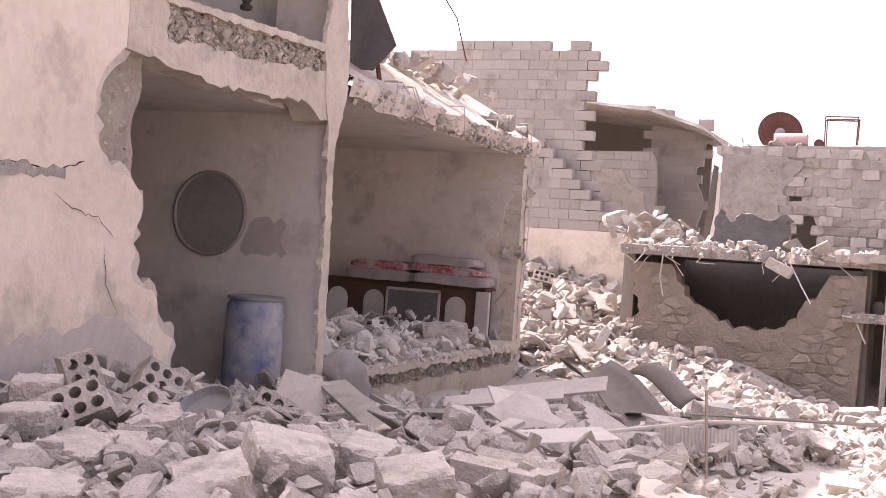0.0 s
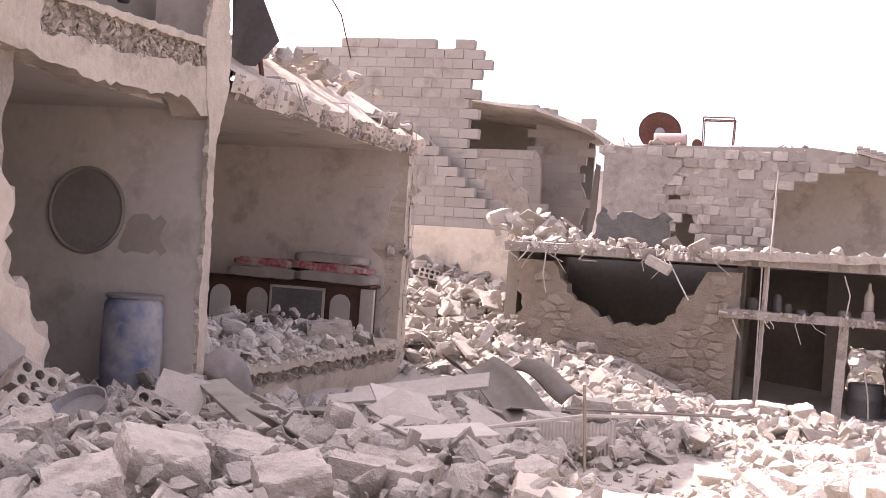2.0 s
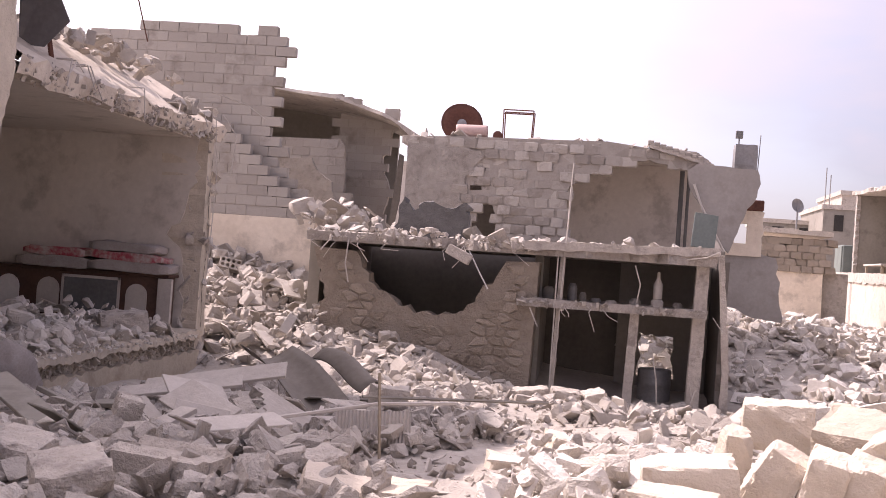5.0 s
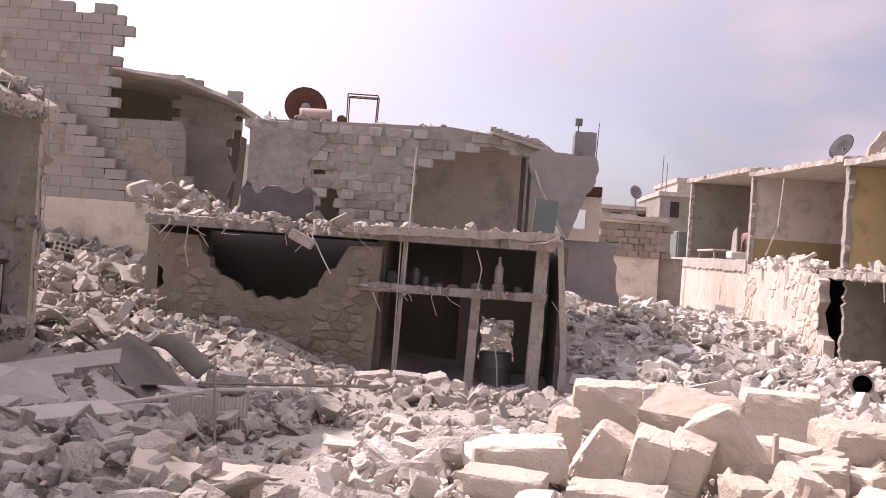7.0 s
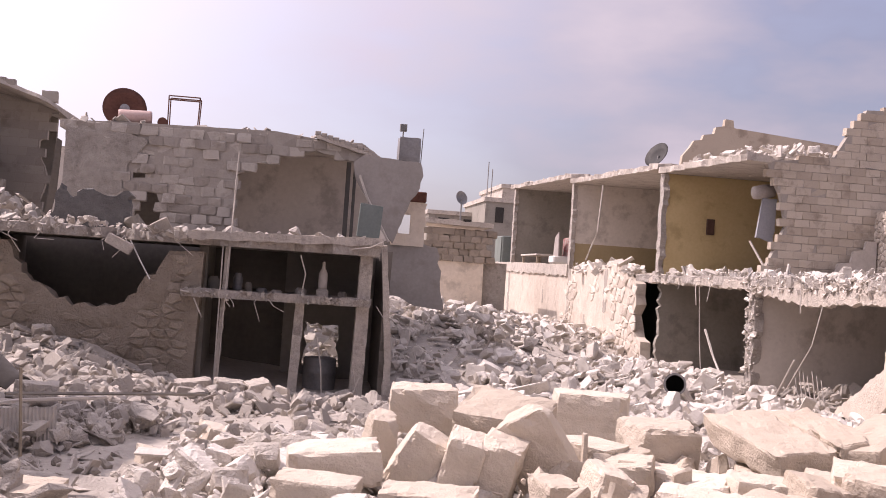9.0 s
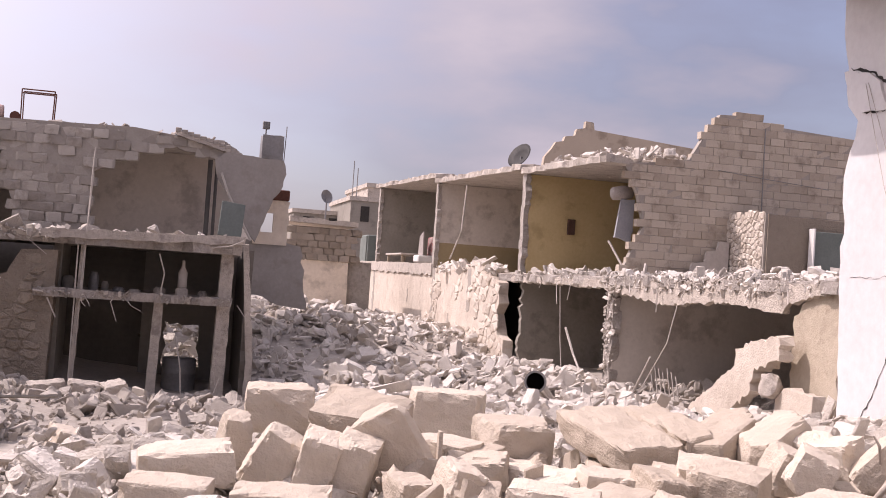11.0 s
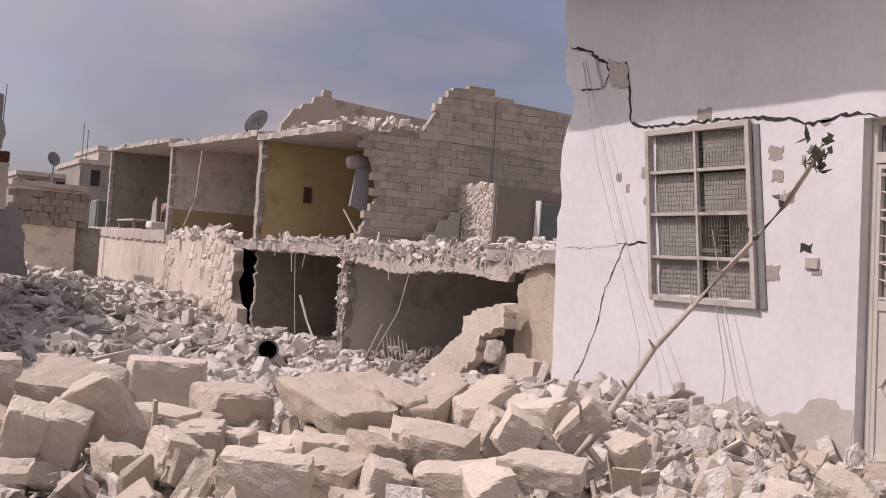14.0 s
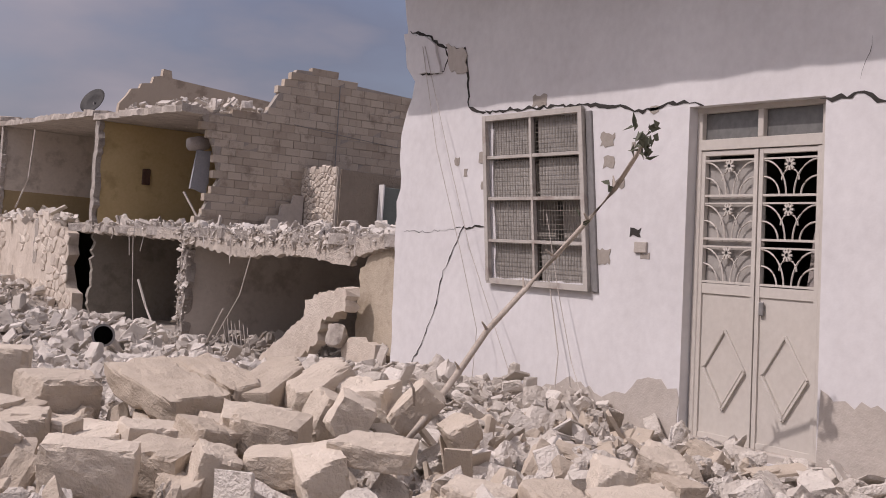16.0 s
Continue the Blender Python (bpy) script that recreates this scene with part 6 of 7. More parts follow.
for k in range(5):
    board(-2.42 + 0.02 * k, 9.42 - 0.05 * k, 0.36 - 0.03 * k, 0.66 - 0.02 * k, 0.07, 0.018, 38, 25, -8 + k, bare_render, "pale slat of a broken panel sloping over the wreckage")
rp = random.Random(12)
for k in range(70):
    x, y = rp.uniform(-4.3, -1.9), rp.uniform(6.6, 12.0)
    board(x, y, ground_z(x, y) + rp.uniform(0.08, 0.24), rp.uniform(0.3, 0.95), rp.uniform(0.04, 0.26), rp.uniform(0.012, 0.04), rp.gauss(0, 15), rp.gauss(0, 11), rp.uniform(20, 150), rp.choice([bare_render, dim_plaster, bare_render, concrete]), "dusty broken board tangled in the wreckage")
# corrugated sheet, curved sheets, poles
bm = bmesh.new()
cols = [[bm.verts.new((u * 0.0137, 0.006 * (1 if u % 2 else -1), v)) for v in (0.0, 0.25)] for u in range(43)]
for u in range(42):
    bm.faces.new((cols[u][0], cols[u + 1][0], cols[u + 1][1], cols[u][1]))
ob = part("corrugated_sheet", bm, bare_render)
ob.matrix_world = pose(-2.0, 9.0, 0.2, -14, -3, 4)
tagged(ob, "torn piece of pale corrugated sheet in the wreckage", "sheet metal")
brown_sheet = surface("brown_sheet", (0.13, 0.112, 0.093), (0.22, 0.192, 0.163), 1.2, 14, 0.8, 0.2)


def bent_sheet(head, foot, width, bow, label):
    """A sheet bowed across its length, lying from head to foot."""
    a_, b_ = Vector(head), Vector(foot)
    along = (b_ - a_).normalized()
    side = along.cross(Vector((0, 0, 1))).normalized()
    up_ = side.cross(along)
    bm = bmesh.new()
    g_ = [[bm.verts.new((b_ - a_) * (u / 10) + side * (v / 8 - 0.5) * width + up_ * (bow * math.sin(math.pi * v / 8) + 0.05 * math.sin(u * 0.5))) for v in range(9)] for u in range(11)]
    for u in range(10):
        for v in range(8):
            bm.faces.new((g_[u][v], g_[u + 1][v], g_[u + 1][v + 1], g_[u][v + 1]))
    ex = bmesh.ops.extrude_face_region(bm, geom=bm.faces[:])
    for v in ex["geom"]:
        if isinstance(v, bmesh.types.BMVert):
            v.co -= up_ * 0.012
    bmesh.ops.recalc_face_normals(bm, faces=bm.faces[:])
    ob = part("bent_sheet", bm, brown_sheet, smooth=True)
    ob.location = a_
    return tagged(ob, label, "sheet metal")


bent_sheet((-3.55, 12.5, 0.62), (-2.45, 11.2, 0.16), 0.6, -0.16, "large bent brown sheet sliding down the rubble slope")
bent_sheet((-3.0, 12.9, 0.5), (-2.3, 12.2, 0.3), 0.34, 0.12, "curled brown sheet lying on the rubble slope")
wire([(-2.09, 7.52, 0.55), (-1.6, 8.5, 0.58), (-1.15, 9.46, 0.52)], 0.014, cable_pale, "thin pale pole lying across the wreckage", "pole")
wire([(-1.54, 8.4, 0.2), (-1.58, 8.4, 0.81)], 0.012, wood_pale, "thin stake standing in the wreckage", "pole")
wire([(-2.0, 10.0, 0.45), (-0.5, 11.2, 0.4)], 0.014, dim_plaster, "long grey bar lying before the stone wall", "pole")
tray = thing("metal_tray", (-4.5, 6.74, 0.4), "dented round dusty metal tray lying in the rubble", "tray")
part("dish", lathe([(0.16, 0.0), (0.19, 0.02), (0.2, 0.07), (0.19, 0.07), (0.17, 0.02), (0.05, 0.012)], 24, pose(-4.5, 6.75, 0.47, 35, -10, 0)), steel_grey, tray)
channel = thing("channel_block", (-2.0, 5.42, 0.5), "long pale hollow concrete block with an open end", "block")
out_ = [(-0.14, -0.12), (0.14, -0.12), (0.15, 0.1), (0.09, 0.13), (0.05, 0.09), (-0.05, 0.09), (-0.09, 0.13), (-0.15, 0.1)]
bore = [(0.075 * math.cos(k * math.tau / 14), -0.015 + 0.07 * math.sin(k * math.tau / 14)) for k in range(14)]
bm = panel([out_, bore], "x", -0.23, 0.46, 3, 0.014)
bm.transform(pose(-1.98, 5.4, 0.55, 4, 3, -14))
part("body", bm, concrete, channel)

# ---- house C: things on slab, shelf and roof ----
heap(150, -5.0, -1.2, YC - 0.2, YC + 1.2, 2.02, 0.05, 0.24, 51, rubble_grey, "rubble on the broken slab of the stone house", 0.1)
heap(60, -5.6, -4.0, YC + 0.5, YC + 3.5, 2.1, 0.12, 0.45, 52, rubble_grey, "blocks spilling between two ruined houses", 0.5)
heap(150, -1.2, 1.7, YC + 0.25, YC + 2.5, 2.02, 0.04, 0.3, 53, rubble_grey, "grit and lumps on the concrete slab", 0.12)
heap(60, -1.4, -0.9, YC - 0.25, YC + 0.3, 1.05, 0.04, 0.14, 54, rubble_grey, "crumbs on the end of the loft slab", 0.05)
heap(120, -4.9, -1.2, YC + 0.4, YC + 2.0, -0.7, 0.1, 0.3, 55, rubble_grey, "rubble inside the dark stone room", 0.2)
heap(420, -0.4, 3.0, YC + 2.6, YC + 5.5, -0.6, 0.1, 0.34, 56, rubble_pale, "bright rubble behind the broken inner wall", 1.4)
heap(90, -4.4, 1.5, YU + 0.0, YU + 0.4, 4.24, 0.06, 0.26, 57, rubble_grey, "loose stones along the roof edge", 0.03)
dish = thing("satellite_dish", (-3.29, 25.6, 4.2), "large rusty brown dish standing on the flat roof", "satellite dish")
M = pose(-3.29, 25.5, 4.6, 75, 0, 12)
part("dish_bowl", lathe([(0.07, -0.1), (0.2, -0.085), (0.32, -0.05), (0.44, 0.0), (0.445, 0.01), (0.32, -0.035), (0.2, -0.07), (0.07, -0.085)], 36, M), rust, dish, smooth=True)
part("feed_hub", lathe([(0.1, -0.07), (0.1, 0.0), (0.04, 0.02)], 16, M), steel_grey, dish)
part("stand", tube([(-3.29, 25.6, 4.25), (-3.29, 25.6, 4.6)], 0.03), rust, dish)
tank = thing("water_drum", (-3.1, 25.3, 4.26), "small pale pink cylinder lying on the roof edge", "tank")
part("tank_body", lathe([(0.05, -0.33), (0.13, -0.33), (0.14, -0.28), (0.14, 0.28), (0.13, 0.33), (0.05, 0.33)], 20, pose(-3.05, 25.3, 4.42, 0, 88, 8)), surface("pink_paint", (0.42, 0.28, 0.25), (0.56, 0.42, 0.38), 3, 20, 0.6, 0.1), tank, smooth=True)
part("end_cap", lathe([(0.02, 0.33), (0.12, 0.335), (0.11, 0.34), (0.02, 0.34)], 20, pose(-3.05, 25.3, 4.42, 0, 88, 8)), rust, tank)
rack = thing("roof_frame", (-2.1, 25.5, 4.2), "thin rusty steel frame standing on the roof", "steel frame")
for p, q in (((-2.4, 25.4, 4.25), (-2.41, 25.4, 4.93)), ((-1.8, 25.4, 4.25), (-1.78, 25.4, 4.93)), ((-2.41, 25.4, 4.93), (-1.78, 25.4, 4.93)), ((-2.41, 25.4, 4.85), (-1.78, 25.4, 4.85)), ((-2.4, 25.4, 4.3), (-1.78, 25.4, 4.3)), ((-2.41, 25.8, 4.93), (-1.78, 25.8, 4.93)), ((-2.4, 25.8, 4.25), (-2.41, 25.8, 4.93)), ((-1.8, 25.8, 4.25), (-1.78, 25.8, 4.93))):
    part("bar", tube([p, q], 0.014, 5), rust, rack)
part("hub", lathe([(0.02, 0), (0.1, 0), (0.1, 0.05), (0.02, 0.05)], 16, pose(-2.5, 25.3, 4.35, 80, 0, 10)), rust, rack)
cloth = part("tarpaulin", panel([jag([(-3.9, 2.0), (-2.5, 2.0), (-2.55, 2.4, 1), (-2.6, 2.72, 1), (-2.85, 2.6, 1), (-3.1, 2.66, 1), (-3.36, 2.69, 1), (-3.55, 2.52, 1), (-3.72, 2.77, 1), (-3.81, 2.6, 1)], 0.05, 0.08, 130)], "y", 21.5, 0.3, 9, 0.05), surface("dark_tarp", (0.10, 0.095, 0.09), (0.19, 0.18, 0.17), 2, 9, 0.85, 0.8, bumpscale=0.08))
tagged(cloth, "dark grey crumpled tarpaulin heaped on the slab", "tarpaulin")
for x, r_, y_ in ((-4.1, 0.2, 21.4), (-2.45, 0.2, 21.4)):
    ob = part("stone_lump", weathered(shard_bm(random.Random(int(-x * 10)), r_ * 2, r_ * 2, r_ * 2, 14), random.Random(3), 0.08), dim_plaster)
    ob.location = (x, y_, 2.18)
    tagged(ob, "dark rounded lump lying on the slab edge", "stone")
board(1.77, 24.0, 2.6, 0.46, 0.68, 0.04, 80, 6, 8, teal_metal, "grey-green metal panel leaning on the upper floor", "metal sheet", "", "leaning_sheet")
for x, z0, z1, w in ((1.38, 2.0, 3.95, 0.05), (1.52, 2.0, 3.95, 0.035)):
    ob = part("drain_pipe", tube([(x, 25.9, z0), (x, 25.9, z1)], w, 10), surface("pipe_dark", (0.09, 0.085, 0.08), (0.15, 0.14, 0.13), 2, 20, 0.7, 0.1))
    tagged(ob, "dark vertical drain pipe against the plaster wall", "pipe")
jar = thing("gas_bottle", (0.8, 20.3, 1.1), "pale narrow bottle standing on the loft slab", "bottle")
part("bottle_body", lathe([(0.06, 0), (0.075, 0.02), (0.075, 0.25), (0.03, 0.34), (0.025, 0.44), (0.02, 0.45)], 16, Matrix.Translation((0.8, 20.3, 1.27))), bare_render, jar, smooth=True)
part("base_stone", boxed((0.7, 20.2, 1.1), (0.9, 20.4, 1.27), 0.03), concrete, jar)
for k, (x, w, h, mat_) in enumerate(((-1.0, 0.2, 0.26, dim_plaster), (-0.6, 0.16, 0.34, steel_grey), (-0.42, 0.12, 0.2, dim_plaster), (-0.2, 0.18, 0.12, steel_grey), (0.05, 0.2, 0.1, bare_render), (0.45, 0.2, 0.16, concrete), (1.15, 0.16, 0.14, concrete), (1.4, 0.1, 0.1, dim_plaster))):
    t_ = thing("kitchen_pot", (x, 20.6, 1.1), "dusty pot or jar standing on the loft slab", "pot", "pots on the loft slab")
    part("pot_body", lathe([(w * 0.4, 0), (w * 0.5, h * 0.1), (w * 0.5, h * 0.75), (w * 0.3, h), (w * 0.25, h)], 14, Matrix.Translation((x, 20.6, 1.1))), mat_, t_, smooth=True)
dr = thing("oil_drum", (0.9, 21.0, -0.7), "dark dented oil drum inside the doorway", "drum")
part("drum_body", lathe([(0.27, 0), (0.28, 0.02), (0.28, 0.25), (0.29, 0.27), (0.28, 0.29), (0.28, 0.56), (0.29, 0.58), (0.28, 0.6), (0.28, 0.82), (0.26, 0.84)], 24, Matrix.Translation((0.87, 21.0, -0.75))), steel_grey, dr, smooth=True)
for k, pts in enumerate((([(-0.75, 19.95, 1.0), (-0.72, 19.9, 2.9), (-0.7, 19.9, 3.4)]), ([(-0.8, 19.95, -0.6), (-0.76, 19.9, 1.5), (-0.7, 19.9, 3.0)]), ([(-0.85, 19.9, -0.5), (-0.85, 19.9, 1.9)]), ([(0.45, 20.0, 1.1), (0.5, 19.9, 1.5), (0.4, 19.9, 1.8)]), ([(0.9, 19.9, -0.6), (0.85, 19.9, 0.0), (0.75, 19.9, 0.5)]), ([(-2.3, 19.8, 1.85), (-2.1, 19.75, 1.5), (-1.95, 19.75, 1.25)]), ([(-1.25, 19.8, 1.0), (-1.15, 19.75, 0.8), (-1.1, 19.75, 0.7)]), ([(-4.3, 19.7, 1.9), (-4.32, 19.65, 1.5), (-4.25, 19.65, 1.2)]), ([(-4.6, 19.7, 1.9), (-4.75, 19.65, 1.7)]), ([(1.2, 19.8, 1.95), (1.5, 19.7, 2.0), (1.7, 19.7, 2.1)]), ([(1.5, 19.6, -0.6), (1.35, 19.5, 0.0)]), ([(1.3, 19.5, -0.6), (1.45, 19.5, -0.1)]))):
    wire(pts, 0.012, cable_pale if k != 5 else pvc_white, "bent reinforcing rod at the broken concrete frame", "rod")
ob = part("concrete_lump", chunk_bm(random.Random(9), 0.42, 0.2, 0.16, 0.1), concrete)
ob.matrix_world = pose(-2.45, 19.75, 1.78, 0, 25, 0)
tagged(ob, "concrete lump hanging from the slab edge", "concrete lump")

heap(700, 2.3, 5.6, 26.0, 33.0, 0.35, 0.08, 0.4, 58, rubble_pale, "pale rubble bank behind the stone house", 0.45)

rq = random.Random(31)
for k in range(14):
    x = rq.uniform(-4.9, -1.5) if k < 9 else rq.uniform(-1.3, 1.8)
    z = 1.9 if k < 9 else 1.05
    wire([(x, YC - 0.1, z), (x + rq.uniform(-0.1, 0.1), YC - 0.33, z - rq.uniform(0.0, 0.15)), (x + rq.uniform(-0.25, 0.25), YC - 0.36, z - rq.uniform(0.12, 0.4))], 0.006, cable_pale, "bent reinforcing rod at the broken concrete frame", "rod")
for k in range(9):
    y = rq.uniform(16.6, 31.0)
    wire([(XD, y, 1.95), (XD - 0.2, y + rq.uniform(-0.2, 0.2), 1.9), (XD - 0.26, y + rq.uniform(-0.4, 0.4), rq.uniform(1.35, 1.8))], 0.009, cable_pale, "bent reinforcing rod hanging from the sunlit slab", "rod")
for k in range(8):
    y = rq.uniform(11.6, 17.4)
    wire([(XA - 0.05, y, 3.5), (XA + 0.14, y + rq.uniform(-0.1, 0.1), 3.5), (XA + 0.2, y + rq.uniform(-0.3, 0.3), rq.uniform(3.05, 3.4))], 0.008, cable_pale, "bent reinforcing rod at the sagging roof edge", "rod")

# ---- house D: debris and fittings ----
part("conduit", tube([(14.15, 25.97, 5.8), (14.17, 25.97, 3.75)], 0.014, 6), steel_grey, house_d, "dark conduit down the block wall")
part("conduit", tube([(13.0, 25.96, 4.72), (14.2, 25.96, 4.62), (15.9, 25.96, 4.5)], 0.008, 6), steel_grey, house_d, "dark cable along the block wall")
heap(1100, XD + 0.02, 12.4, 16.0, 31.0, 2.04, 0.04, 0.34, 61, rubble_pale, "sunlit rubble heaped on the broken floor slab", 0.16, 3.0)
heap(420, XD + 0.05, 12.3, 25.8, 31.4, 4.84, 0.05, 0.34, 62, rubble_pale, "broken blocks on the roof edge", 0.25, 3.0)
heap(260, 10.0, 13.0, 17.5, 24, -0.4, 0.08, 0.35, 63, rubble_grey, "rubble inside the lower room", 0.3)
heap(160, XD - 0.05, 10.4, 33.5, 42, 2.05, 0.1, 0.5, 64, rubble_pale, "broken stones along the top of the stone wall", 0.35)
slab = part("fallen_slab", panel([jag([(19.75, -0.3, 0.5), (18.4, -0.3, 1), (18.1, -0.05, 1), (17.6, 0.2, 1), (17.44, 0.64, 1), (16.7, 0.8, 1), (16.72, 1.15, 1), (17.05, 1.14, 1), (18.1, 0.9, 1), (18.1, 0.62, 0.6), (19.6, -0.14, 0.4)], 0.05, 0.08, 95)], "x", 9.6, 0.22, 7, 0.05), rough_render)
tagged(slab, "broken wall slab leaning against the sunlit pier", "wall slab")
ob = part("concrete_lump", weathered(shard_bm(random.Random(4), 0.5, 0.45, 0.5, 16), random.Random(4), 0.1, 2), concrete)
ob.location = (9.62, 16.95, 0.42)
tagged(ob, "rough concrete lump hanging by the pier", "concrete lump")
lw = part("low_wall", panel([jag([(15.85, -0.4), (16.95, -0.4, 1), (16.9, 0.3, 1), (16.5, 0.42, 1), (15.85, 0.36, 1)], 0.04, 0.1, 195)], "x", 9.7, 0.2, 8, 0.03), rough_render)
tagged(lw, "stub of a rendered wall beside the pier", "wall")
pipe = thing("drain_pipe", (7.45, 21.8, -0.1), "wide black drain pipe lying open in the rubble", "pipe")
M = pose(7.36, 21.5, -0.06, 86, 0, -18)
part("pipe_wall", lathe([(0.165, -0.5), (0.195, -0.5), (0.195, 0.3), (0.165, 0.3), (0.165, -0.5)], 24, M, False), cable_black, pipe, smooth=True)
part("pipe_mouth", lathe([(0.166, 0.305), (0.205, 0.305), (0.205, 0.25), (0.2, 0.24), (0.166, 0.305)], 24, M, False), steel_grey, pipe)
# Near-black disc closes the bore, standing for the shade inside the pipe.
part("pipe_inside", lathe([(0.168, -0.4), (0.168, -0.39), (0.1, -0.39)], 24, M), dark_void, pipe)
sw = thing("wall_box", (11.4, 31.4, 3.4), "small dark wooden box on the yellow wall", "wall box")
part("box_body", boxed((11.31, 31.33, 3.22), (11.52, 31.41, 3.64), 0.01), wood_dark, sw)
dd = thing("satellite_dish", (11.2, 35.5, 5.1), "dark grey satellite dish on the flat roof", "satellite dish")
part("dish_bowl", lathe([(0.05, -0.15), (0.25, -0.1), (0.42, 0.0), (0.425, 0.012), (0.25, -0.075), (0.05, -0.125)], 28, pose(11.05, 35.4, 5.72, 62, 0, -62)), cable_black, dd, smooth=True)
part("stand", tube([(11.15, 35.5, 5.08), (11.12, 35.45, 5.7)], 0.03), steel_grey, dd)
bol = thing("rolled_bedding", (10.9, 27, 4.0), "grey rolled bedding snagged in the broken wall", "bedding")
part("roll", lathe([(0.05, -0.28), (0.15, -0.24), (0.17, 0), (0.15, 0.24), (0.05, 0.28)], 14, pose(10.9, 26.6, 4.05, 0, 80, 10)), fabric, bol, smooth=True)
part("hanging_cloth", panel([jag([(10.75, 3.0, 0.5), (11.15, 2.9, 0.5), (11.2, 3.9, 0.5), (10.85, 3.9)], 0.05, 0.12, 96)], "y", 26.5, 0.08, 4, 0.02), surface("blue_grey_cloth", (0.25, 0.25, 0.27), (0.36, 0.36, 0.37), 2, 20, 0.9, 0.2), bol)
for pts, rad in (([(10.15, 37.95, 4.9), (10.1, 38.1, 3.4), (10.0, 39.0, 2.5)], 0.03), ([(10.0, 27.95, 1.86), (10.0, 27.7, 0.5), (10.0, 27.45, -0.35)], 0.012), ([(10.05, 27.5, 0.8), (10.1, 27.0, 0.2), (10.1, 26.3, -0.3)], 0.03), ([(10.0, 21.1, 1.86), (9.9, 21.4, 0.8), (9.8, 22.2, -0.1)], 0.012), ([(9.8, 22.6, -0.2), (9.8, 21.9, 0.5)], 0.02), ([(10.9, 26.1, 2.2), (10.6, 26.5, 2.9)], 0.03)):
    wire(pts, rad, cable_pale, "cable or rod dangling from the broken slab")
for k in range(7):
    wire([(9.7 + 0.05 * k, 20.3 + 0.3 * k, -0.2), (9.65 + 0.05 * k, 20.4 + 0.3 * k, 0.25 + 0.05 * (k % 3))], 0.012, cable_pale, "bent reinforcing rod standing in the rubble", "rod")
md = thing("metal_door", (14.8, 24.1, 2.0), "grey-blue sheet metal door standing ajar on the terrace", "door")
part("door_sheet", boxed((14.4, 24.05, 2.0), (15.2, 24.1, 3.35), 0.01), teal_metal, md)
part("door_edge", boxed((14.36, 23.9, 2.0), (14.4, 24.12, 3.4), 0.006), pvc_white, md)
st = [(11.9, 2.0), (13.3, 2.0), (13.3, 3.05), (13.05, 3.05), (13.0, 2.85), (12.75, 2.8), (12.7, 2.55), (12.4, 2.5), (12.35, 2.3), (11.95, 2.25)]
part("stepped_render", panel([st], "y", 25.78, 0.08), bare_render, house_d, "stepped remains of plaster")
ch = thing("chair", (11.0, 47.4, 2.2), "red and white armchair standing in the open room", "chair")
part("seat", boxed((10.7, 46.9, 2.45), (11.4, 47.8, 2.75), 0.05), pvc_white, ch)
part("backrest", boxed((11.25, 46.9, 2.7), (11.45, 47.8, 3.5), 0.06), fabric_red, ch)
part("cover", panel([jag([(46.9, 2.5), (47.9, 2.5), (47.7, 3.5), (47.1, 3.7)], 0.05, 0.15, 97)], "x", 10.9, 0.05), fabric, ch)
tb = thing("table", (10.6, 50, 2.3), "low table covered with broken stuff", "table")
part("tabletop", boxed((10.3, 48.3, 2.75), (11.2, 51.5, 2.82), 0.01), bare_render, tb)
for x, y in ((10.4, 48.5), (11.1, 48.5), (10.4, 51.3), (11.1, 51.3)):
    part("leg", boxed((x - 0.04, y - 0.04, 2.3), (x + 0.04, y + 0.04, 2.75)), wood_pale, tb)
fr = thing("refrigerator", (10.3, 55.5, 2.4), "battered pale blue metal box at the end of the terrace", "refrigerator")
part("fridge_body", boxed((10.1, 55.0, 2.4), (10.9, 56.6, 3.7), 0.04), teal_metal, fr)
part("fridge_door", boxed((10.05, 55.05, 2.45), (10.1, 56.55, 3.65), 0.02), teal_metal, fr)

# ---- background houses ----
yh = thing("house", (7.0, 44, -0.7), "small yellow-plastered house with a stone top course", "house")
part("wall", panel([jag([(5.3, -1.2), (7.5, -1.2), (7.45, 2.3, 1), (5.3, 2.2, 1)], 0.04, 0.2, 98)], "y", 44, 3.0), cream_plaster, yh)
course_wall(yh, "y", 43.95, 5.3, 7.7, 2.2, 3.5, lambda u, z: True, 0.4, 0.24, 0.3, stone, "stone", 38, uneven=0.03, wear=0.2)
part("roof", panel([jag([(5.2, 3.55), (7.7, 3.5, 1), (7.7, 3.66, 1), (5.2, 3.75, 1)], 0.04, 0.2, 99)], "y", 43.8, 3.2), concrete, yh)
# Flat darker wall added in place of a shaded recess beside the house.
part("side_wall", boxed((7.5, 44.2, -1.2), (8.35, 44.5, 2.25)), worn_render, yh)
lamp = thing("flood_lamp", (2.45, 25.5, 4.48), "small floodlight on a short post on the roof tower", "lamp")
part("post", tube([(2.45, 25.5, 4.45), (2.45, 25.5, 4.62)], 0.015), steel_grey, lamp)
part("head", boxed((2.37, 25.42, 4.6), (2.52, 25.5, 4.76), 0.01), steel_grey, lamp)
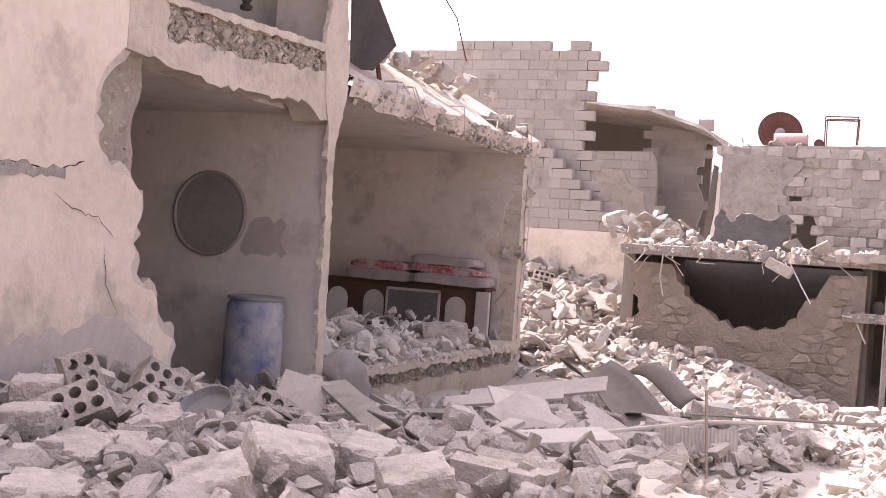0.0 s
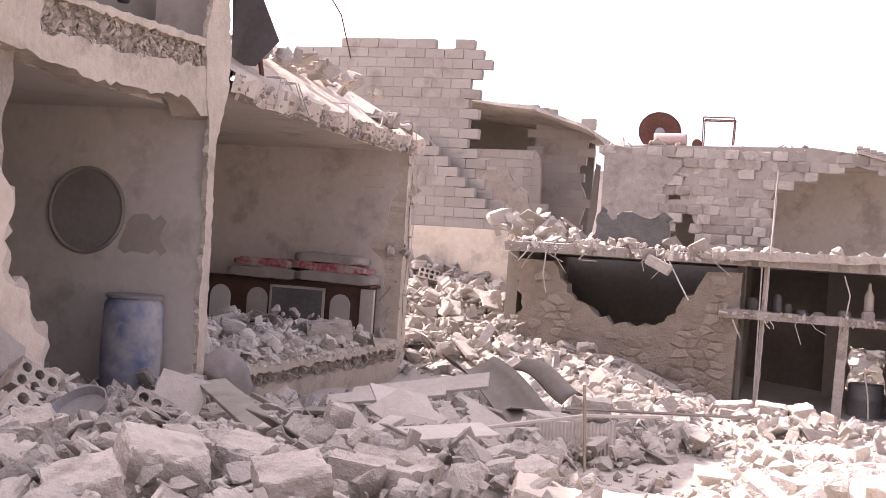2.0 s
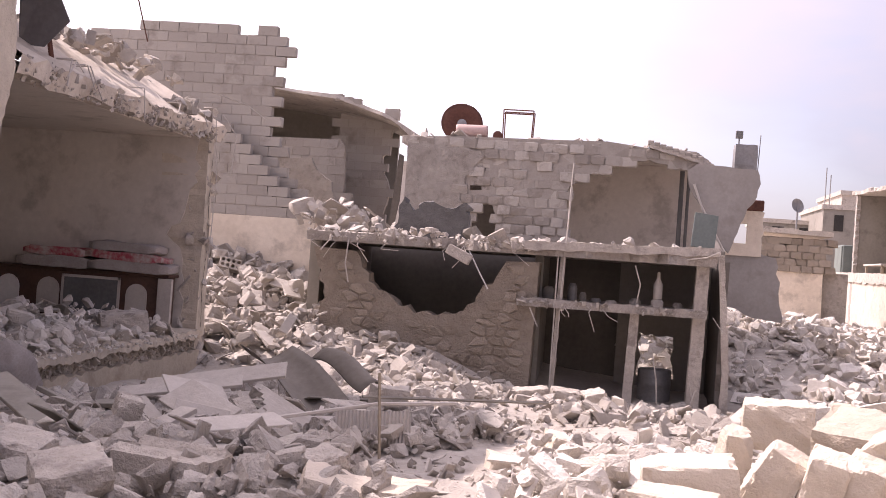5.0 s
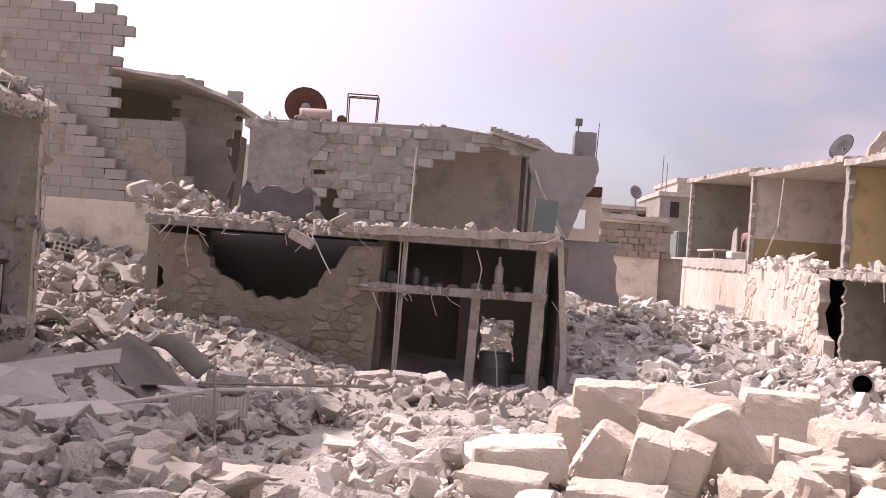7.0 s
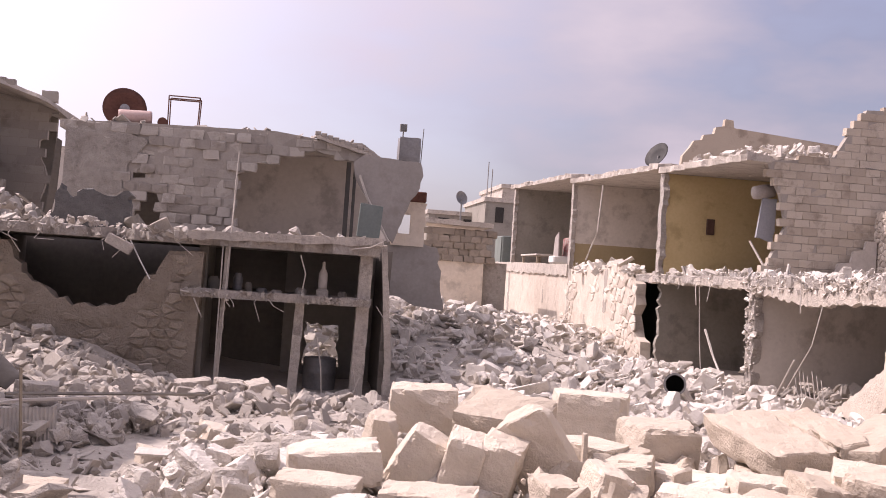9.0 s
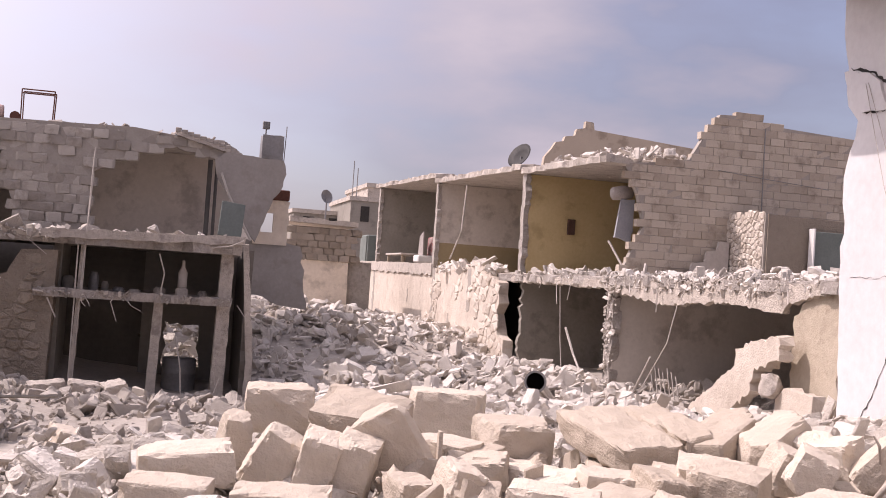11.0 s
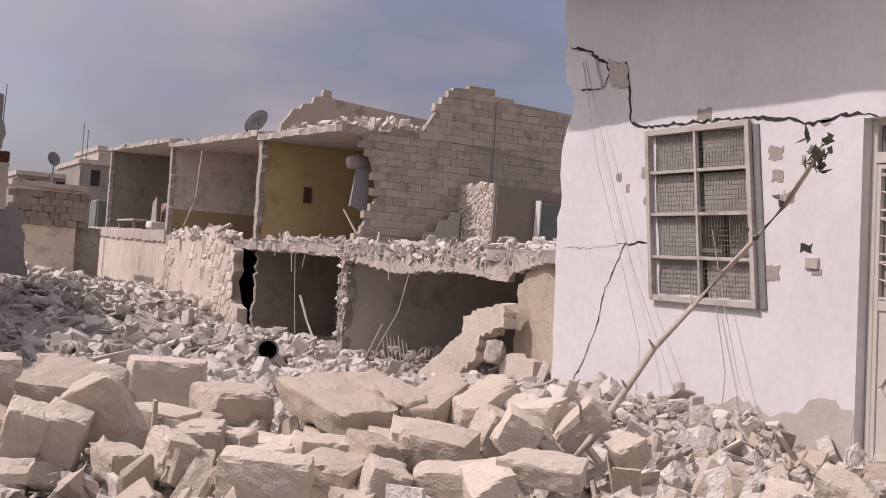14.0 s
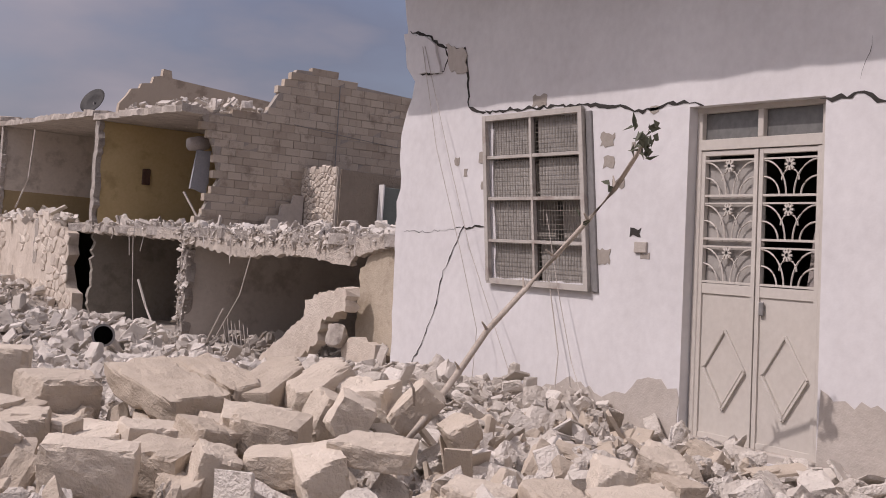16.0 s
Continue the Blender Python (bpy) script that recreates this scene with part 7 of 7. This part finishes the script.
part("lamp_glass", boxed((2.385, 25.405, 4.615), (2.505, 25.418, 4.745)), glass_dull, lamp)
ant = part("antenna", tube([(2.86, 25.5, 3.9), (2.88, 25.5, 4.7)], 0.01), steel_grey)
tagged(ant, "thin bare antenna rod on the roof", "antenna")


def far_house(x0, x1, y, z0, z1, mat_, label, wins):
    h = thing("house", ((x0 + x1) / 2, y, z0), label, "house", "distant houses")
    part("wall", boxed((x0, y, z0), (x1, y + 8, z1)), mat_, h)
    part("parapet", boxed((x0 - 0.1, y - 0.1, z1), (x1 + 0.1, y + 8.1, z1 + 0.25)), concrete, h)
    for a_, b_, c_, d_ in wins:
        part("window", boxed((a_, y - 0.03, c_), (b_, y + 0.02, d_)), dark_void, h)
    return h


far_house(9.0, 12.6, 75, -1, 5.5, dim_plaster, "distant dull flat-roofed house", [(9.6, 10.3, 4.3, 5.3), (11.2, 11.9, 4.3, 5.3)])
far_house(11.7, 14.6, 70, -1, 6.2, dim_plaster, "distant sandy house with a roof room", [(12.3, 12.8, 5.0, 5.9)])
far_house(13.0, 15.5, 72, -1, 7.2, concrete, "distant grey flat-roofed house", [(13.6, 14.2, 5.6, 6.4)])
far_house(3.0, 8.6, 95, -1, 5.6, bare_render, "distant sandy flat-roofed house", [(4, 4.8, 3.5, 4.5), (6, 6.8, 3.5, 4.5)])
far_house(-9.6, -7.0, 48, -1, 5.35, bare_render, "distant sandy house seen between ruins", [])
fd = thing("satellite_dish", (9.3, 62, 5.0), "grey satellite dish on a distant roof", "satellite dish")
part("dish_bowl", lathe([(0.05, -0.15), (0.2, -0.1), (0.36, 0.0), (0.365, 0.01), (0.2, -0.08), (0.05, -0.12)], 20, pose(9.1, 62, 5.75, 75, 0, 30)), steel_grey, fd)
part("stand", tube([(9.1, 62, -0.9), (9.1, 62, 5.7)], 0.04), steel_grey, fd)
for x, z in ((11.9, 8.6), (12.15, 8.2)):
    ob = part("antenna", tube([(x, 71, 6.3), (x, 71, z)], 0.03, 5), steel_grey)
    tagged(ob, "thin antenna mast on a distant roof", "antenna")
